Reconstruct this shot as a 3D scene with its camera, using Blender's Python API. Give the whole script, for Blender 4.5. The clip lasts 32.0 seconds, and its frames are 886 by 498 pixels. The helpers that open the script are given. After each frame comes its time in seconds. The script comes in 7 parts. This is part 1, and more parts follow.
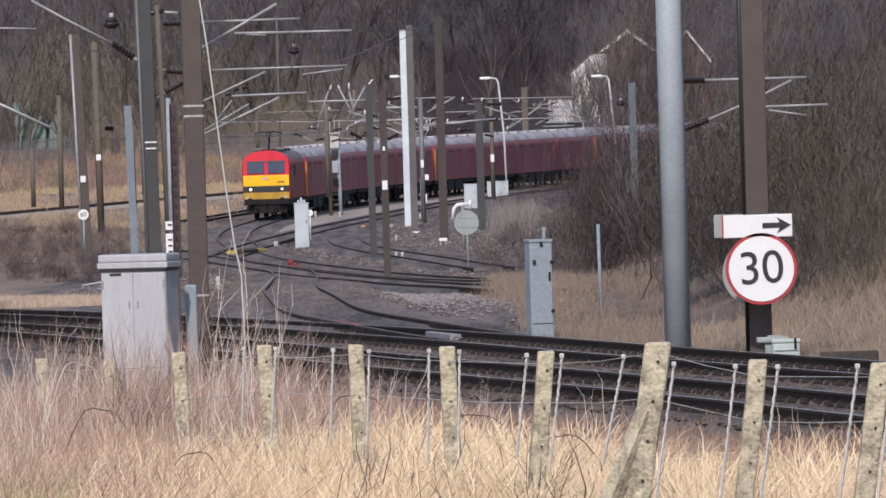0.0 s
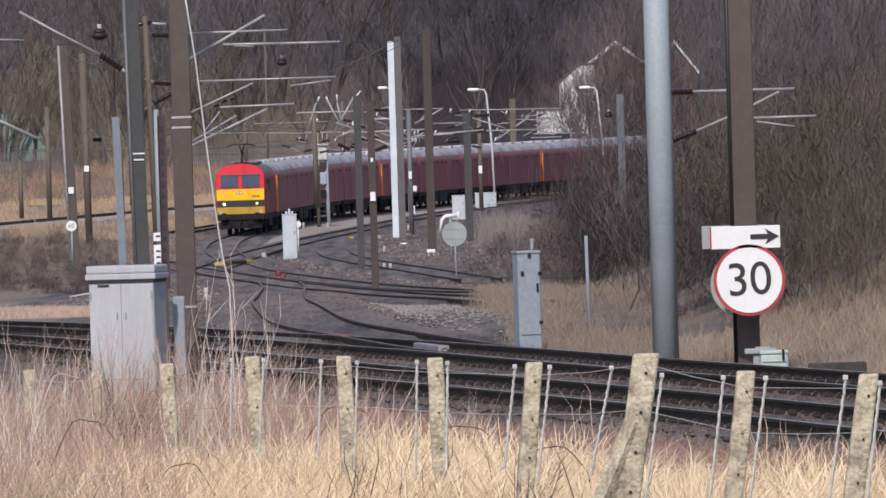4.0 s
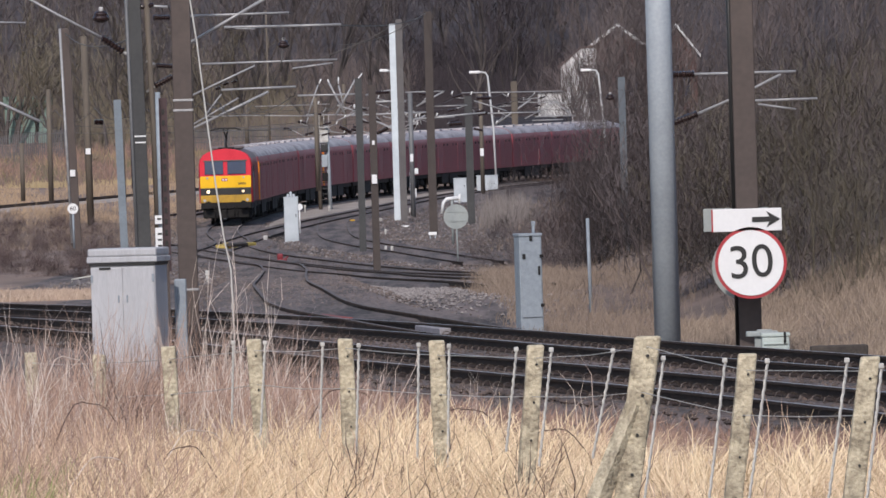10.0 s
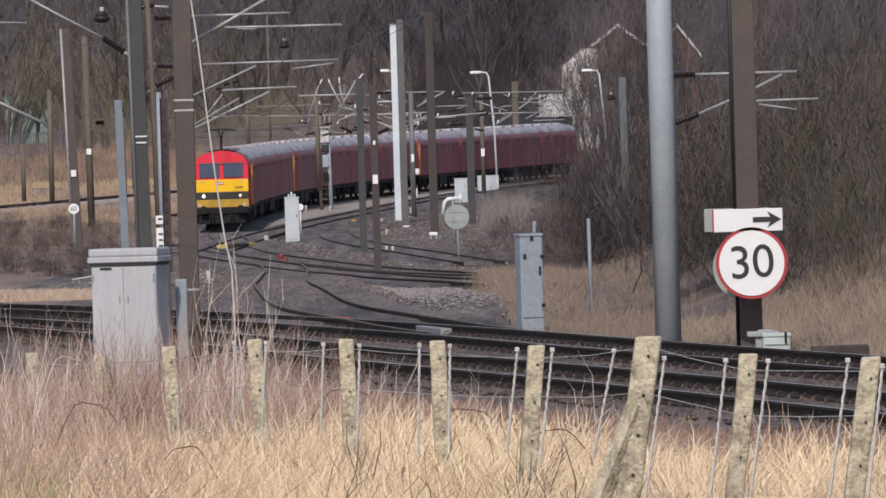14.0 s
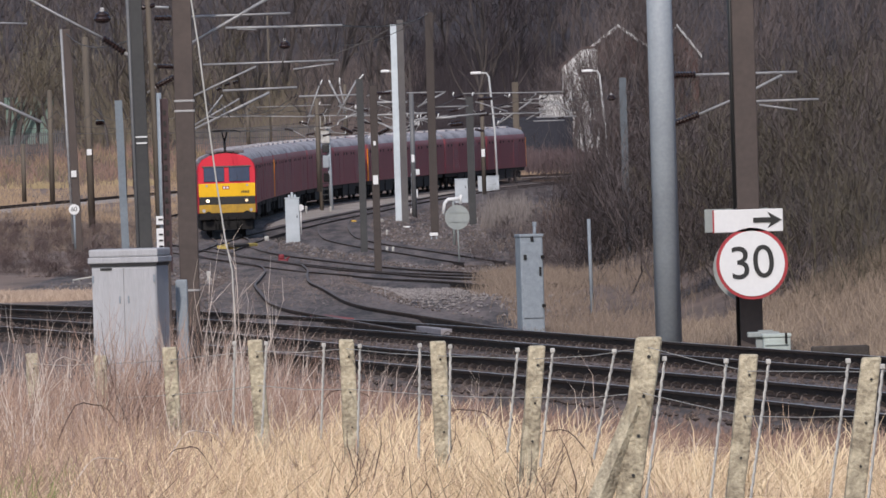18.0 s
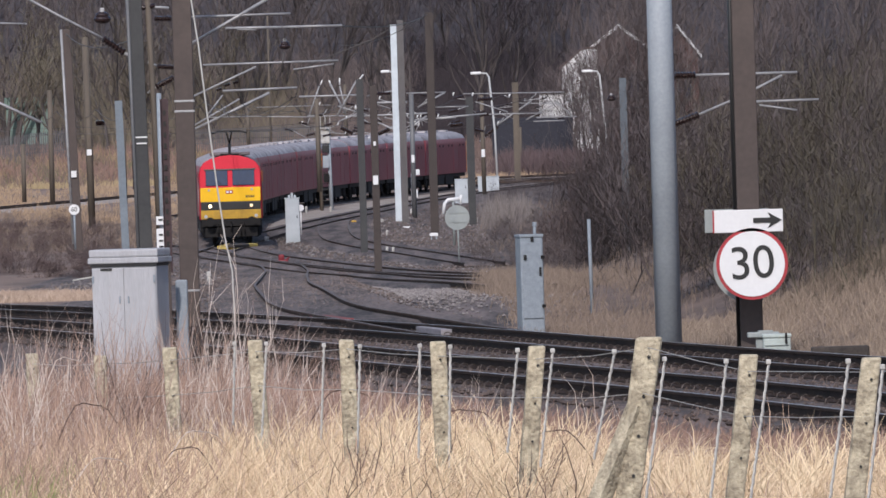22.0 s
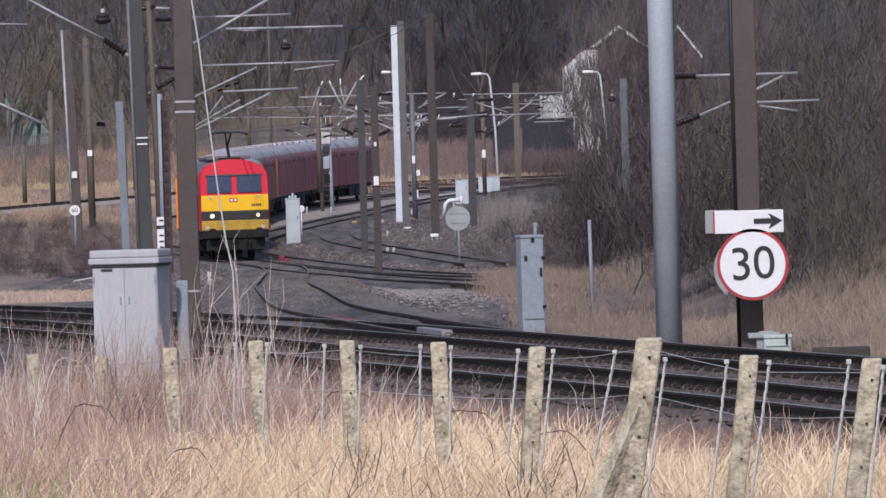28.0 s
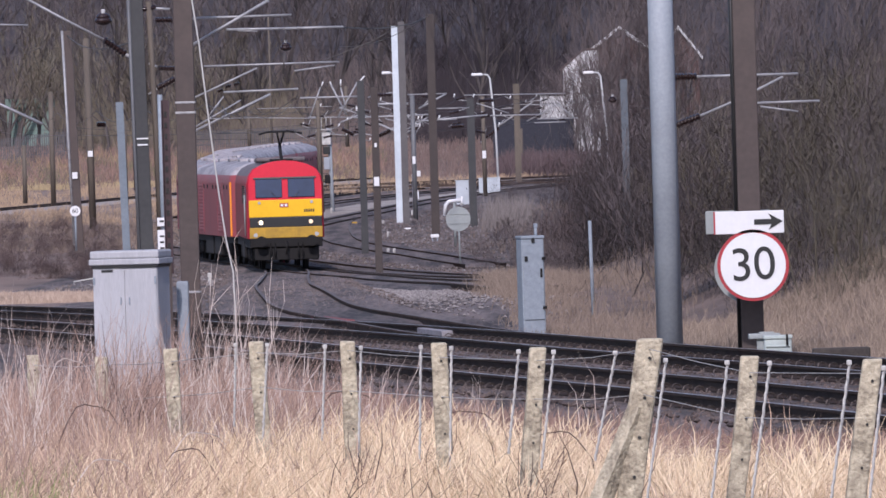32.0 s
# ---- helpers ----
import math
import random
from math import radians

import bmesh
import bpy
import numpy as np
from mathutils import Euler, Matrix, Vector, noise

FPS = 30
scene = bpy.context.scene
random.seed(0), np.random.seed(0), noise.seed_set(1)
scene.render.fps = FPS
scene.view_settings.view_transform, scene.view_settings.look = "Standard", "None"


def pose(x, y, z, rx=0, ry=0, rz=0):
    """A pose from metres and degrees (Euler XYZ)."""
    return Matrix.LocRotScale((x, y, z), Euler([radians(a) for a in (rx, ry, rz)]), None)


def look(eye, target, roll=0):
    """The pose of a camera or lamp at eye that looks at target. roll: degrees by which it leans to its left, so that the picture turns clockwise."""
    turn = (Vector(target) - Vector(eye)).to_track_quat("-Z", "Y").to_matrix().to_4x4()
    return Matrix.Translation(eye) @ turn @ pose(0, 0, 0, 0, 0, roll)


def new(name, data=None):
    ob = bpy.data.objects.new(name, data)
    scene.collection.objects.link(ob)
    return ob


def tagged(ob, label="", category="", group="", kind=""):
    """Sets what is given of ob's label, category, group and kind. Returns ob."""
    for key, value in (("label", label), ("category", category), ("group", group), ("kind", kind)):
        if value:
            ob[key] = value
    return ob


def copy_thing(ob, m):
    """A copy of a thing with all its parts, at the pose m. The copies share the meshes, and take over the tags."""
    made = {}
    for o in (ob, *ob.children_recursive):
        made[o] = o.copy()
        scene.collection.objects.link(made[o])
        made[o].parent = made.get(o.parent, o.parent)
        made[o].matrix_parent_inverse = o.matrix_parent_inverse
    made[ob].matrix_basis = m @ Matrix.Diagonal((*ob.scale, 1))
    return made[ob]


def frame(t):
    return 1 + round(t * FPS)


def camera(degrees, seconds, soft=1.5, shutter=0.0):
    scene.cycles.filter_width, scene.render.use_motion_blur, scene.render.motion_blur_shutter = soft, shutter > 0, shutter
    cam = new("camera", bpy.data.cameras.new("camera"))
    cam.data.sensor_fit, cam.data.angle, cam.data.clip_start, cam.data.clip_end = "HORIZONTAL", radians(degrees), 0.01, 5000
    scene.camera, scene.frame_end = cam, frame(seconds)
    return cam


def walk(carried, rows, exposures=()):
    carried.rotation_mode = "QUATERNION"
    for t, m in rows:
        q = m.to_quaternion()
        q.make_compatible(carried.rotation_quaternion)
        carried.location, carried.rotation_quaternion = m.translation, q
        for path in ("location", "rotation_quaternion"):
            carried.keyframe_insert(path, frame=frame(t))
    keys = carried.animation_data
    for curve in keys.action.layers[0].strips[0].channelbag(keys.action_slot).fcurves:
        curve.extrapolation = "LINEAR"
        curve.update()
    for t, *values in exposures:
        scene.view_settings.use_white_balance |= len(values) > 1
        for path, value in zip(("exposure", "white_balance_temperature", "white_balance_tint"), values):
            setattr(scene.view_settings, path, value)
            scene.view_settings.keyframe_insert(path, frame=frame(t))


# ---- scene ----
EYE = (0, 0, 5.1)
ROLL = -1.7
cam = camera(4.605, 32.0, soft=1.6)
walk(cam, [
    (0, look(EYE, (-0.0774, 100, 3.9748), ROLL)),
    (0.5, look(EYE, (-0.0587, 100, 3.9712), ROLL)),
    (1, look(EYE, (-0.0372, 100, 3.9752), ROLL)),
    (1.5, look(EYE, (-0.0175, 100, 3.9762), ROLL)),
    (2, look(EYE, (0.0007, 100, 3.9852), ROLL)),
    (2.5, look(EYE, (-0.0036, 100, 3.9750), ROLL)),
    (3, look(EYE, (0.0181, 100, 4.0168), ROLL)),
    (3.5, look(EYE, (0.0382, 100, 4.0548), ROLL)),
    (5.5, look(EYE, (0.0029, 100, 4.0889), ROLL)),
    (6, look(EYE, (-0.0021, 100, 4.0771), ROLL)),
    (6.5, look(EYE, (0.0029, 100, 4.0873), ROLL)),
    (7, look(EYE, (0.0025, 100, 4.0471), ROLL)),
    (7.5, look(EYE, (0.0101, 100, 4.0344), ROLL)),
    (8, look(EYE, (0.0069, 100, 4.0108), ROLL)),
    (8.5, look(EYE, (0.0141, 100, 3.9840), ROLL)),
    (9, look(EYE, (0.0130, 100, 3.9211), ROLL)),
    (9.5, look(EYE, (0.0204, 100, 3.9076), ROLL)),
    (10, look(EYE, (0.0160, 100, 3.9179), ROLL)),
    (10.5, look(EYE, (0.0008, 100, 3.9107), ROLL)),
    (11, look(EYE, (0.0026, 100, 3.9175), ROLL)),
    (11.5, look(EYE, (0.0048, 100, 3.9140), ROLL)),
    (12, look(EYE, (0.0058, 100, 3.9192), ROLL)),
    (12.5, look(EYE, (0.0074, 100, 3.9197), ROLL)),
    (13, look(EYE, (0.0136, 100, 3.9164), ROLL)),
    (13.5, look(EYE, (0.0082, 100, 3.9189), ROLL)),
    (14, look(EYE, (0.0082, 100, 3.9196), ROLL)),
    (14.5, look(EYE, (0.0075, 100, 3.9228), ROLL)),
    (16.5, look(EYE, (0.0066, 100, 3.9197), ROLL)),
    (17, look(EYE, (0.0043, 100, 3.9214), ROLL)),
    (17.5, look(EYE, (0.0020, 100, 3.9207), ROLL)),
    (18, look(EYE, (0.0051, 100, 3.9245), ROLL)),
    (18.5, look(EYE, (-0.0019, 100, 3.9263), ROLL)),
    (19, look(EYE, (-0.0026, 100, 3.9263), ROLL)),
    (19.5, look(EYE, (-0.0042, 100, 3.9271), ROLL)),
    (20, look(EYE, (-0.0028, 100, 3.9207), ROLL)),
    (20.5, look(EYE, (-0.0010, 100, 3.9270), ROLL)),
    (21, look(EYE, (0.0061, 100, 3.9285), ROLL)),
    (21.5, look(EYE, (-0.0004, 100, 3.9247), ROLL)),
    (22, look(EYE, (0.0049, 100, 3.9269), ROLL)),
    (22.5, look(EYE, (0.0053, 100, 3.9277), ROLL)),
    (23, look(EYE, (-0.0029, 100, 3.9279), ROLL)),
    (23.5, look(EYE, (-0.0029, 100, 3.9271), ROLL)),
    (24, look(EYE, (-0.0026, 100, 3.9271), ROLL)),
    (24.5, look(EYE, (-0.0028, 100, 3.9295), ROLL)),
    (25, look(EYE, (-0.0026, 100, 3.9366), ROLL)),
    (25.5, look(EYE, (-0.0024, 100, 3.9350), ROLL)),
    (27.5, look(EYE, (-0.0010, 100, 3.9271), ROLL)),
    (28, look(EYE, (-0.0001, 100, 3.9333), ROLL)),
    (28.5, look(EYE, (-0.0016, 100, 3.9350), ROLL)),
    (29, look(EYE, (0.0007, 100, 3.9350), ROLL)),
    (29.5, look(EYE, (-0.0000, 100, 3.9373), ROLL)),
    (30, look(EYE, (-0.0016, 100, 3.9350), ROLL)),
    (30.5, look(EYE, (-0.0008, 100, 3.9365), ROLL)),
    (31, look(EYE, (-0.0030, 100, 3.9405), ROLL)),
    (31.5, look(EYE, (-0.0022, 100, 3.9428), ROLL)),
    (32, look(EYE, (-0.0038, 100, 3.9397), ROLL))
], exposures=[(0, 0.07, 6300, 15), (3, 0.07, 6300, 15), (6, 0.07, 6300, 13), (9, 0.02, 6300, 14), (13, -0.03, 6500, 14), (17, -0.13, 6400, 14), (20, -0.09, 6300, 14), (24, 0.02, 6100, 16), (28, -0.05, 6000, 18), (32, 0.07, 5900, 23)])

# ---- daylight: a low spring sun from behind and to the left of the viewer, thin cloud ----
SUN_EL, SUN_AZ = radians(38), radians(188)
world = bpy.data.worlds.new("sky")
scene.world = world
world.use_nodes = True
wn = world.node_tree.nodes
sky = wn.new("ShaderNodeTexSky")
sky.sky_type, sky.sun_disc = 'NISHITA', False
sky.sun_elevation, sky.sun_rotation = SUN_EL, SUN_AZ
sky.air_density, sky.dust_density = 1.0, 1.0
world.node_tree.links.new(sky.outputs[0], wn["Background"].inputs[0])
wn["Background"].inputs[1].default_value = 0.132
sun = new("sun", bpy.data.lights.new("sun", 'SUN'))
sun.data.energy, sun.data.angle, sun.data.color = 3.1, radians(1.2), (1.0, 0.92, 0.83)
SUN_WAY = Vector((math.sin(SUN_AZ) * math.cos(SUN_EL), math.cos(SUN_AZ) * math.cos(SUN_EL), math.sin(SUN_EL)))
sun.matrix_world = look(SUN_WAY * 200, (0, 0, 0))


# ---- materials ----
def mat(name, col, col2=None, rough=0.8, metal=0.0, scale=4.0, fine=40.0, bump=0.15, spread=0.5, stretch=(1, 1, 1), island=0.0, coat=0.0, spec=0.5):
    """Two-scale mottled surface from col to col2, with grain and relief."""
    m = bpy.data.materials.new(name)
    m.use_nodes = True
    nt = m.node_tree
    n, l = nt.nodes, nt.links
    b = n["Principled BSDF"]
    b.inputs["Roughness"].default_value, b.inputs["Metallic"].default_value = rough, metal
    b.inputs["Coat Weight"].default_value, b.inputs["Specular IOR Level"].default_value = coat, spec
    col2 = col2 or tuple(c * 0.62 for c in col)
    tc = n.new("ShaderNodeTexCoord")
    mp = n.new("ShaderNodeMapping")
    mp.inputs["Scale"].default_value = stretch
    l.new(tc.outputs["Object"], mp.inputs[0])
    big, small = n.new("ShaderNodeTexNoise"), n.new("ShaderNodeTexNoise")
    big.inputs["Scale"].default_value, big.inputs["Detail"].default_value = scale, 5
    small.inputs["Scale"].default_value, small.inputs["Detail"].default_value = fine, 3
    for t in (big, small):
        l.new(mp.outputs[0], t.inputs["Vector"])
    add = n.new("ShaderNodeMix")
    add.inputs["Factor"].default_value = 0.4
    l.new(big.outputs["Fac"], add.inputs["A"])
    l.new(small.outputs["Fac"], add.inputs["B"])
    ramp = n.new("ShaderNodeMapRange")
    ramp.inputs["From Min"].default_value, ramp.inputs["From Max"].default_value = 0.5 - spread / 2.5, 0.5 + spread / 2.5
    l.new(add.outputs["Result"], ramp.inputs["Value"])
    fac = ramp.outputs["Result"]
    if island:
        geo = n.new("ShaderNodeNewGeometry")
        mx = n.new("ShaderNodeMix")
        mx.inputs["Factor"].default_value = island
        l.new(fac, mx.inputs["A"])
        l.new(geo.outputs["Random Per Island"], mx.inputs["B"])
        fac = mx.outputs["Result"]
    mix = n.new("ShaderNodeMix")
    mix.data_type = 'RGBA'
    mix.inputs["A"].default_value, mix.inputs["B"].default_value = (*col, 1), (*col2, 1)
    l.new(fac, mix.inputs["Factor"])
    l.new(mix.outputs["Result"], b.inputs["Base Color"])
    if bump:
        bp = n.new("ShaderNodeBump")
        bp.inputs["Strength"].default_value, bp.inputs["Distance"].default_value = bump, 0.02
        l.new(small.outputs["Fac"], bp.inputs["Height"])
        l.new(bp.outputs[0], b.inputs["Normal"])
    return m


def glow(name, col, power):
    m = bpy.data.materials.new(name)
    m.use_nodes = True
    b = m.node_tree.nodes["Principled BSDF"]
    b.inputs["Base Color"].default_value = b.inputs["Emission Color"].default_value = (*col, 1)
    b.inputs["Emission Strength"].default_value = power
    return m


GRAVEL = mat("gravel_ballast", (0.178, 0.141, 0.127), (0.033, 0.027, 0.026), 0.95, scale=1.6, fine=11, bump=1.0, spread=0.3, stretch=(1, 0.05, 1))
PATH = mat("sandy_cess", (0.42, 0.37, 0.325), (0.24, 0.207, 0.18), 0.95, scale=0.9, fine=9, bump=0.6, stretch=(1, 0.2, 1))
EARTH = mat("dry_turf", (0.21, 0.15, 0.118), (0.075, 0.052, 0.042), 0.95, scale=0.9, fine=5, bump=0.7, stretch=(1, 0.2, 1))
RAILSIDE = mat("rusty_rail", (0.062, 0.042, 0.034), (0.022, 0.016, 0.014), 0.85, 0.0, scale=3, fine=30, spec=0.2)
RAILTOP = mat("polished_rail_head", (0.3, 0.285, 0.275), (0.16, 0.15, 0.145), 0.5, 0.35, scale=2, fine=20, bump=0.02)
SLEEPER = mat("sleeper_timber", (0.075, 0.062, 0.052), (0.03, 0.026, 0.024), 0.9, scale=3, fine=25)
CLIP = mat("rusty_clip", (0.13, 0.108, 0.096), (0.06, 0.048, 0.042), 0.7, 0.3, scale=20, fine=60)
DARKBROWN = mat("dark_brown_mast", (0.07, 0.056, 0.05), (0.044, 0.035, 0.032), 0.75, 0.1, scale=1.5, fine=14, bump=0.08)
BROWNSTEEL = mat("brown_painted_mast", (0.092, 0.07, 0.061), (0.054, 0.041, 0.037), 0.65, 0.1, scale=1.5, fine=14, bump=0.08)
LAMPPOLE = mat("pale_lamp_pole", (0.6, 0.61, 0.61), (0.45, 0.46, 0.46), 0.6, scale=1.2, fine=22, bump=0.05)
GREYSTEEL = mat("galvanised_mast", (0.37, 0.41, 0.44), (0.26, 0.29, 0.32), 0.6, 0.0, scale=1.2, fine=22, bump=0.05)
DARKSTEEL = mat("dark_green_mast", (0.054, 0.055, 0.055), (0.03, 0.031, 0.033), 0.6, 0.1, scale=1.5, fine=14, bump=0.08)
WHITESTEEL = mat("white_painted_mast", (0.63, 0.69, 0.72), (0.46, 0.51, 0.545), 0.5, 0.0, scale=1.5, fine=14, bump=0.04)
TIMBER = mat("weathered_pole", (0.15, 0.125, 0.098), (0.075, 0.062, 0.05), 0.85, scale=2, fine=18, stretch=(1, 1, 0.15))
ALLOY = mat("dull_aluminium_tube", (0.44, 0.44, 0.445), (0.24, 0.238, 0.24), 0.5, 0.25, scale=6, fine=40, bump=0.03)
WIRE = mat("wire", (0.11, 0.1, 0.095), (0.06, 0.055, 0.05), 0.6, 0.4, scale=6, fine=40, bump=0)
PALEWIRE = mat("pale_cable", (0.6, 0.59, 0.55), (0.45, 0.44, 0.41), 0.6, 0.0, scale=6, fine=40, bump=0)
PORCELAIN = mat("brown_porcelain", (0.035, 0.02, 0.018), (0.02, 0.012, 0.011), 0.25, scale=9, fine=50, bump=0.02)
GREYPAINT = mat("grey_cabinet_paint", (0.47, 0.475, 0.495), (0.33, 0.333, 0.35), 0.6, scale=2.2, fine=30, bump=0.04, stretch=(3, 3, 0.35))
PALEBLUE = mat("pale_blue_cabinet_paint", (0.5, 0.545, 0.575), (0.38, 0.42, 0.45), 0.55, scale=2.0, fine=25, bump=0.05)
GALV = mat("spangled_zinc", (0.3, 0.345, 0.385), (0.19, 0.22, 0.25), 0.6, 0.0, scale=14, fine=60, bump=0.06, spread=0.6)
DROPPER = mat("pale_zinc_rod", (0.58, 0.57, 0.53), (0.33, 0.32, 0.3), 0.6, 0.0, scale=14, fine=60, bump=0.06)
CONCRETE = mat("lichened_concrete", (0.68, 0.605, 0.44), (0.19, 0.16, 0.115), 0.95, scale=8, fine=45, bump=0.8, spread=0.42)
WHITE = mat("white_enamel", (0.76, 0.765, 0.765), (0.67, 0.675, 0.675), 0.4, scale=2, fine=20, bump=0.01)
BLACK = mat("black_enamel", (0.02, 0.02, 0.02), (0.012, 0.012, 0.012), 0.45, scale=4, fine=30, bump=0.01)
REDRIM = mat("red_enamel", (0.42, 0.035, 0.045), (0.3, 0.028, 0.035), 0.4, scale=4, fine=30, bump=0.01)
SIGNBACK = mat("sign_back_grey", (0.33, 0.36, 0.35), (0.25, 0.275, 0.27), 0.6, 0.1, scale=4, fine=30, bump=0.03)
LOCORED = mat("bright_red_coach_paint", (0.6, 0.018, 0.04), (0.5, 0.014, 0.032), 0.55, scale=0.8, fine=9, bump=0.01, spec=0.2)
LOCOYELLOW = mat("warning_yellow_paint", (0.86, 0.5, 0.015), (0.76, 0.43, 0.012), 0.5, scale=0.8, fine=9, bump=0.01, spec=0.25)
LOCOSIDE = mat("dark_crimson_paint", (0.34, 0.032, 0.044), (0.2, 0.034, 0.038), 0.5, scale=0.4, fine=6, bump=0.02, stretch=(1, 1, 0.3), spec=0.15)
MAROON = mat("dusty_maroon_paint", (0.36, 0.08, 0.092), (0.22, 0.07, 0.078), 0.5, scale=0.35, fine=5, bump=0.02, stretch=(1, 1, 0.3), spec=0.2)
COACHROOF = mat("weathered_grey_roof", (0.5, 0.47, 0.485), (0.17, 0.155, 0.16), 0.65, scale=0.8, fine=6, bump=0.05, stretch=(1, 0.45, 1), spread=0.4)
UNDER = mat("brake_dust_black", (0.012, 0.0105, 0.0105), (0.006, 0.0055, 0.0055), 0.9, scale=2, fine=14)
DARKGLASS = mat("windscreen_glass", (0.03, 0.05, 0.1), (0.018, 0.03, 0.06), 0.12, scale=0.8, fine=4, bump=0.0)
# Cab-end yellow pushed to orange: the sun's glint is put into the colour.
ORANGE = mat("cab_end_yellow_glint", (0.95, 0.33, 0.03), (0.85, 0.26, 0.02), 0.35, scale=0.8, fine=9, bump=0.01, coat=0.3)
LAMPGLOW = glow("headlamp_light", (1.0, 0.82, 0.5), 3.0)
LAMPDIM = glow("dim_headlamp_light", (1.0, 0.75, 0.45), 0.35)
# Wide tone spread between blades stands in for shaded gaps and sunlit tufts.
STRAW = mat("dry_grass_straw", (0.96, 0.78, 0.54), (0.32, 0.2, 0.122), 0.6, scale=0.8, fine=8, bump=0, island=0.85)
MATSTRAW = mat("matted_straw", (0.93, 0.73, 0.5), (0.42, 0.26, 0.155), 0.6, scale=0.8, fine=8, bump=0, island=0.85)
WEED = mat("dead_weed_stem", (0.5, 0.36, 0.3), (0.095, 0.056, 0.05), 0.7, scale=0.8, fine=8, bump=0, island=0.7)
PALESTEM = mat("bleached_stem", (0.78, 0.69, 0.6), (0.38, 0.29, 0.25), 0.5, scale=0.8, fine=8, bump=0, island=0.7)
# Far trees: distance haze is put into the muted bark and twig tones.
BARK = mat("hazed_grey_brown_bark", (0.105, 0.09, 0.085), (0.058, 0.049, 0.047), 0.95, scale=0.6, fine=5, bump=0.3)
TWIG = mat("bare_twig", (0.16, 0.13, 0.123), (0.072, 0.058, 0.059), 0.95, scale=0.15, fine=2, bump=0, island=0.3)
# Shade over the middle of the wood is put into this twig colour.
SHADETWIG = mat("shade_dark_mauve_twig", (0.063, 0.051, 0.057), (0.026, 0.021, 0.025), 0.95, scale=0.15, fine=2, bump=0, island=0.3)
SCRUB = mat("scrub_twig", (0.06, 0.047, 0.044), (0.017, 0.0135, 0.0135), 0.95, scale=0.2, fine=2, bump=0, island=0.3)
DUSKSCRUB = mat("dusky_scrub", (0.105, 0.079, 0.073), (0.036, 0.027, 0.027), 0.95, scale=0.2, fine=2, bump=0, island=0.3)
BROWNSCRUB = mat("mauve_brown_scrub", (0.17, 0.12, 0.108), (0.06, 0.043, 0.04), 0.95, scale=0.2, fine=2, bump=0, island=0.4)
# Cloud shade on the wood is put into the floor's low albedo.
THICKET = mat("shade_dark_woodland_floor", (0.07, 0.057, 0.057), (0.018, 0.014, 0.016), 0.98, scale=0.22, fine=2.0, bump=0.9, stretch=(1, 1, 0.35))
BANKGRASS = mat("bank_grass", (0.31, 0.22, 0.165), (0.085, 0.06, 0.05), 0.95, scale=0.22, fine=1.2, bump=0.8, stretch=(1, 0.2, 1))
DULLSTRAW = mat("dull_straw", (0.31, 0.243, 0.19), (0.1, 0.075, 0.06), 0.9, scale=0.6, fine=6, bump=0, island=0.6)
BRICK = mat("red_brick_gable", (0.13, 0.075, 0.066), (0.08, 0.05, 0.046), 0.9, scale=0.6, fine=5)
RENDERW = mat("white_rendered_wall", (0.86, 0.86, 0.85), (0.72, 0.72, 0.72), 0.9, scale=0.4, fine=5, bump=0.1)
TILE = mat("brown_roof_tile", (0.14, 0.1, 0.09), (0.09, 0.065, 0.06), 0.85, scale=0.8, fine=6)
GREENSHEET = mat("faded_green_sheeting", (0.2, 0.29, 0.25), (0.12, 0.18, 0.16), 0.6, scale=0.4, fine=5)


# ---- mesh helpers ----
def mesh_of(bm, name, materials):
    me = bpy.data.meshes.new(name)
    bm.to_mesh(me)
    bm.free()
    for m in materials if isinstance(materials, (list, tuple)) else [materials]:
        me.materials.append(m)
    return me


def part(name, bm, material, parent=None, label="", at=None):
    """Links a bmesh as ONE mesh object, under parent when given."""
    ob = new(name, mesh_of(bm, name, material))
    if parent:
        ob.parent = parent
    if at:
        ob.matrix_basis = at
    return tagged(ob, label)


def box(bm, x, y, z, sx, sy, sz, bev=0.0, mi=0, m=None):
    """A box centred at x, y with its foot at z."""
    mm = Matrix.Translation((x, y, z + sz / 2)) @ Matrix.Diagonal((sx, sy, sz, 1))
    g = bmesh.ops.create_cube(bm, size=1, matrix=(m @ mm) if m else mm)
    fs = list({f for v in g["verts"] for f in v.link_faces})
    for f in fs:
        f.material_index = mi
    if bev:
        es = list({e for v in g["verts"] for e in v.link_edges})
        r = bmesh.ops.bevel(bm, geom=es, offset=bev, segments=2, affect='EDGES', profile=0.5)
        for f in r["faces"]:
            f.material_index = mi
    return bm


def tube(bm, pts, r, sides=6, mi=0, taper=None, cap=True):
    """A round bar along pts; taper: the radius at its end."""
    pts = [Vector(p) for p in pts]
    rings = []
    for i, p in enumerate(pts):
        d = (pts[min(i + 1, len(pts) - 1)] - pts[max(i - 1, 0)]).normalized()
        a = d.orthogonal().normalized() if abs(d.z) < 0.9 else (d.cross(Vector((0, 1, 0)))).normalized()
        b = d.cross(a).normalized()
        rr = r if taper is None else r + (taper - r) * i / (len(pts) - 1)
        rings.append([bm.verts.new(p + (a * math.cos(k * math.tau / sides) + b * math.sin(k * math.tau / sides)) * rr) for k in range(sides)])
    for q0, q1 in zip(rings, rings[1:]):
        for k in range(sides):
            f = bm.faces.new((q0[k], q0[(k + 1) % sides], q1[(k + 1) % sides], q1[k]))
            f.material_index, f.smooth = mi, sides > 5
    if cap:
        for q in (rings[0][::-1], rings[-1]):
            bm.faces.new(q).material_index = mi
    return bm


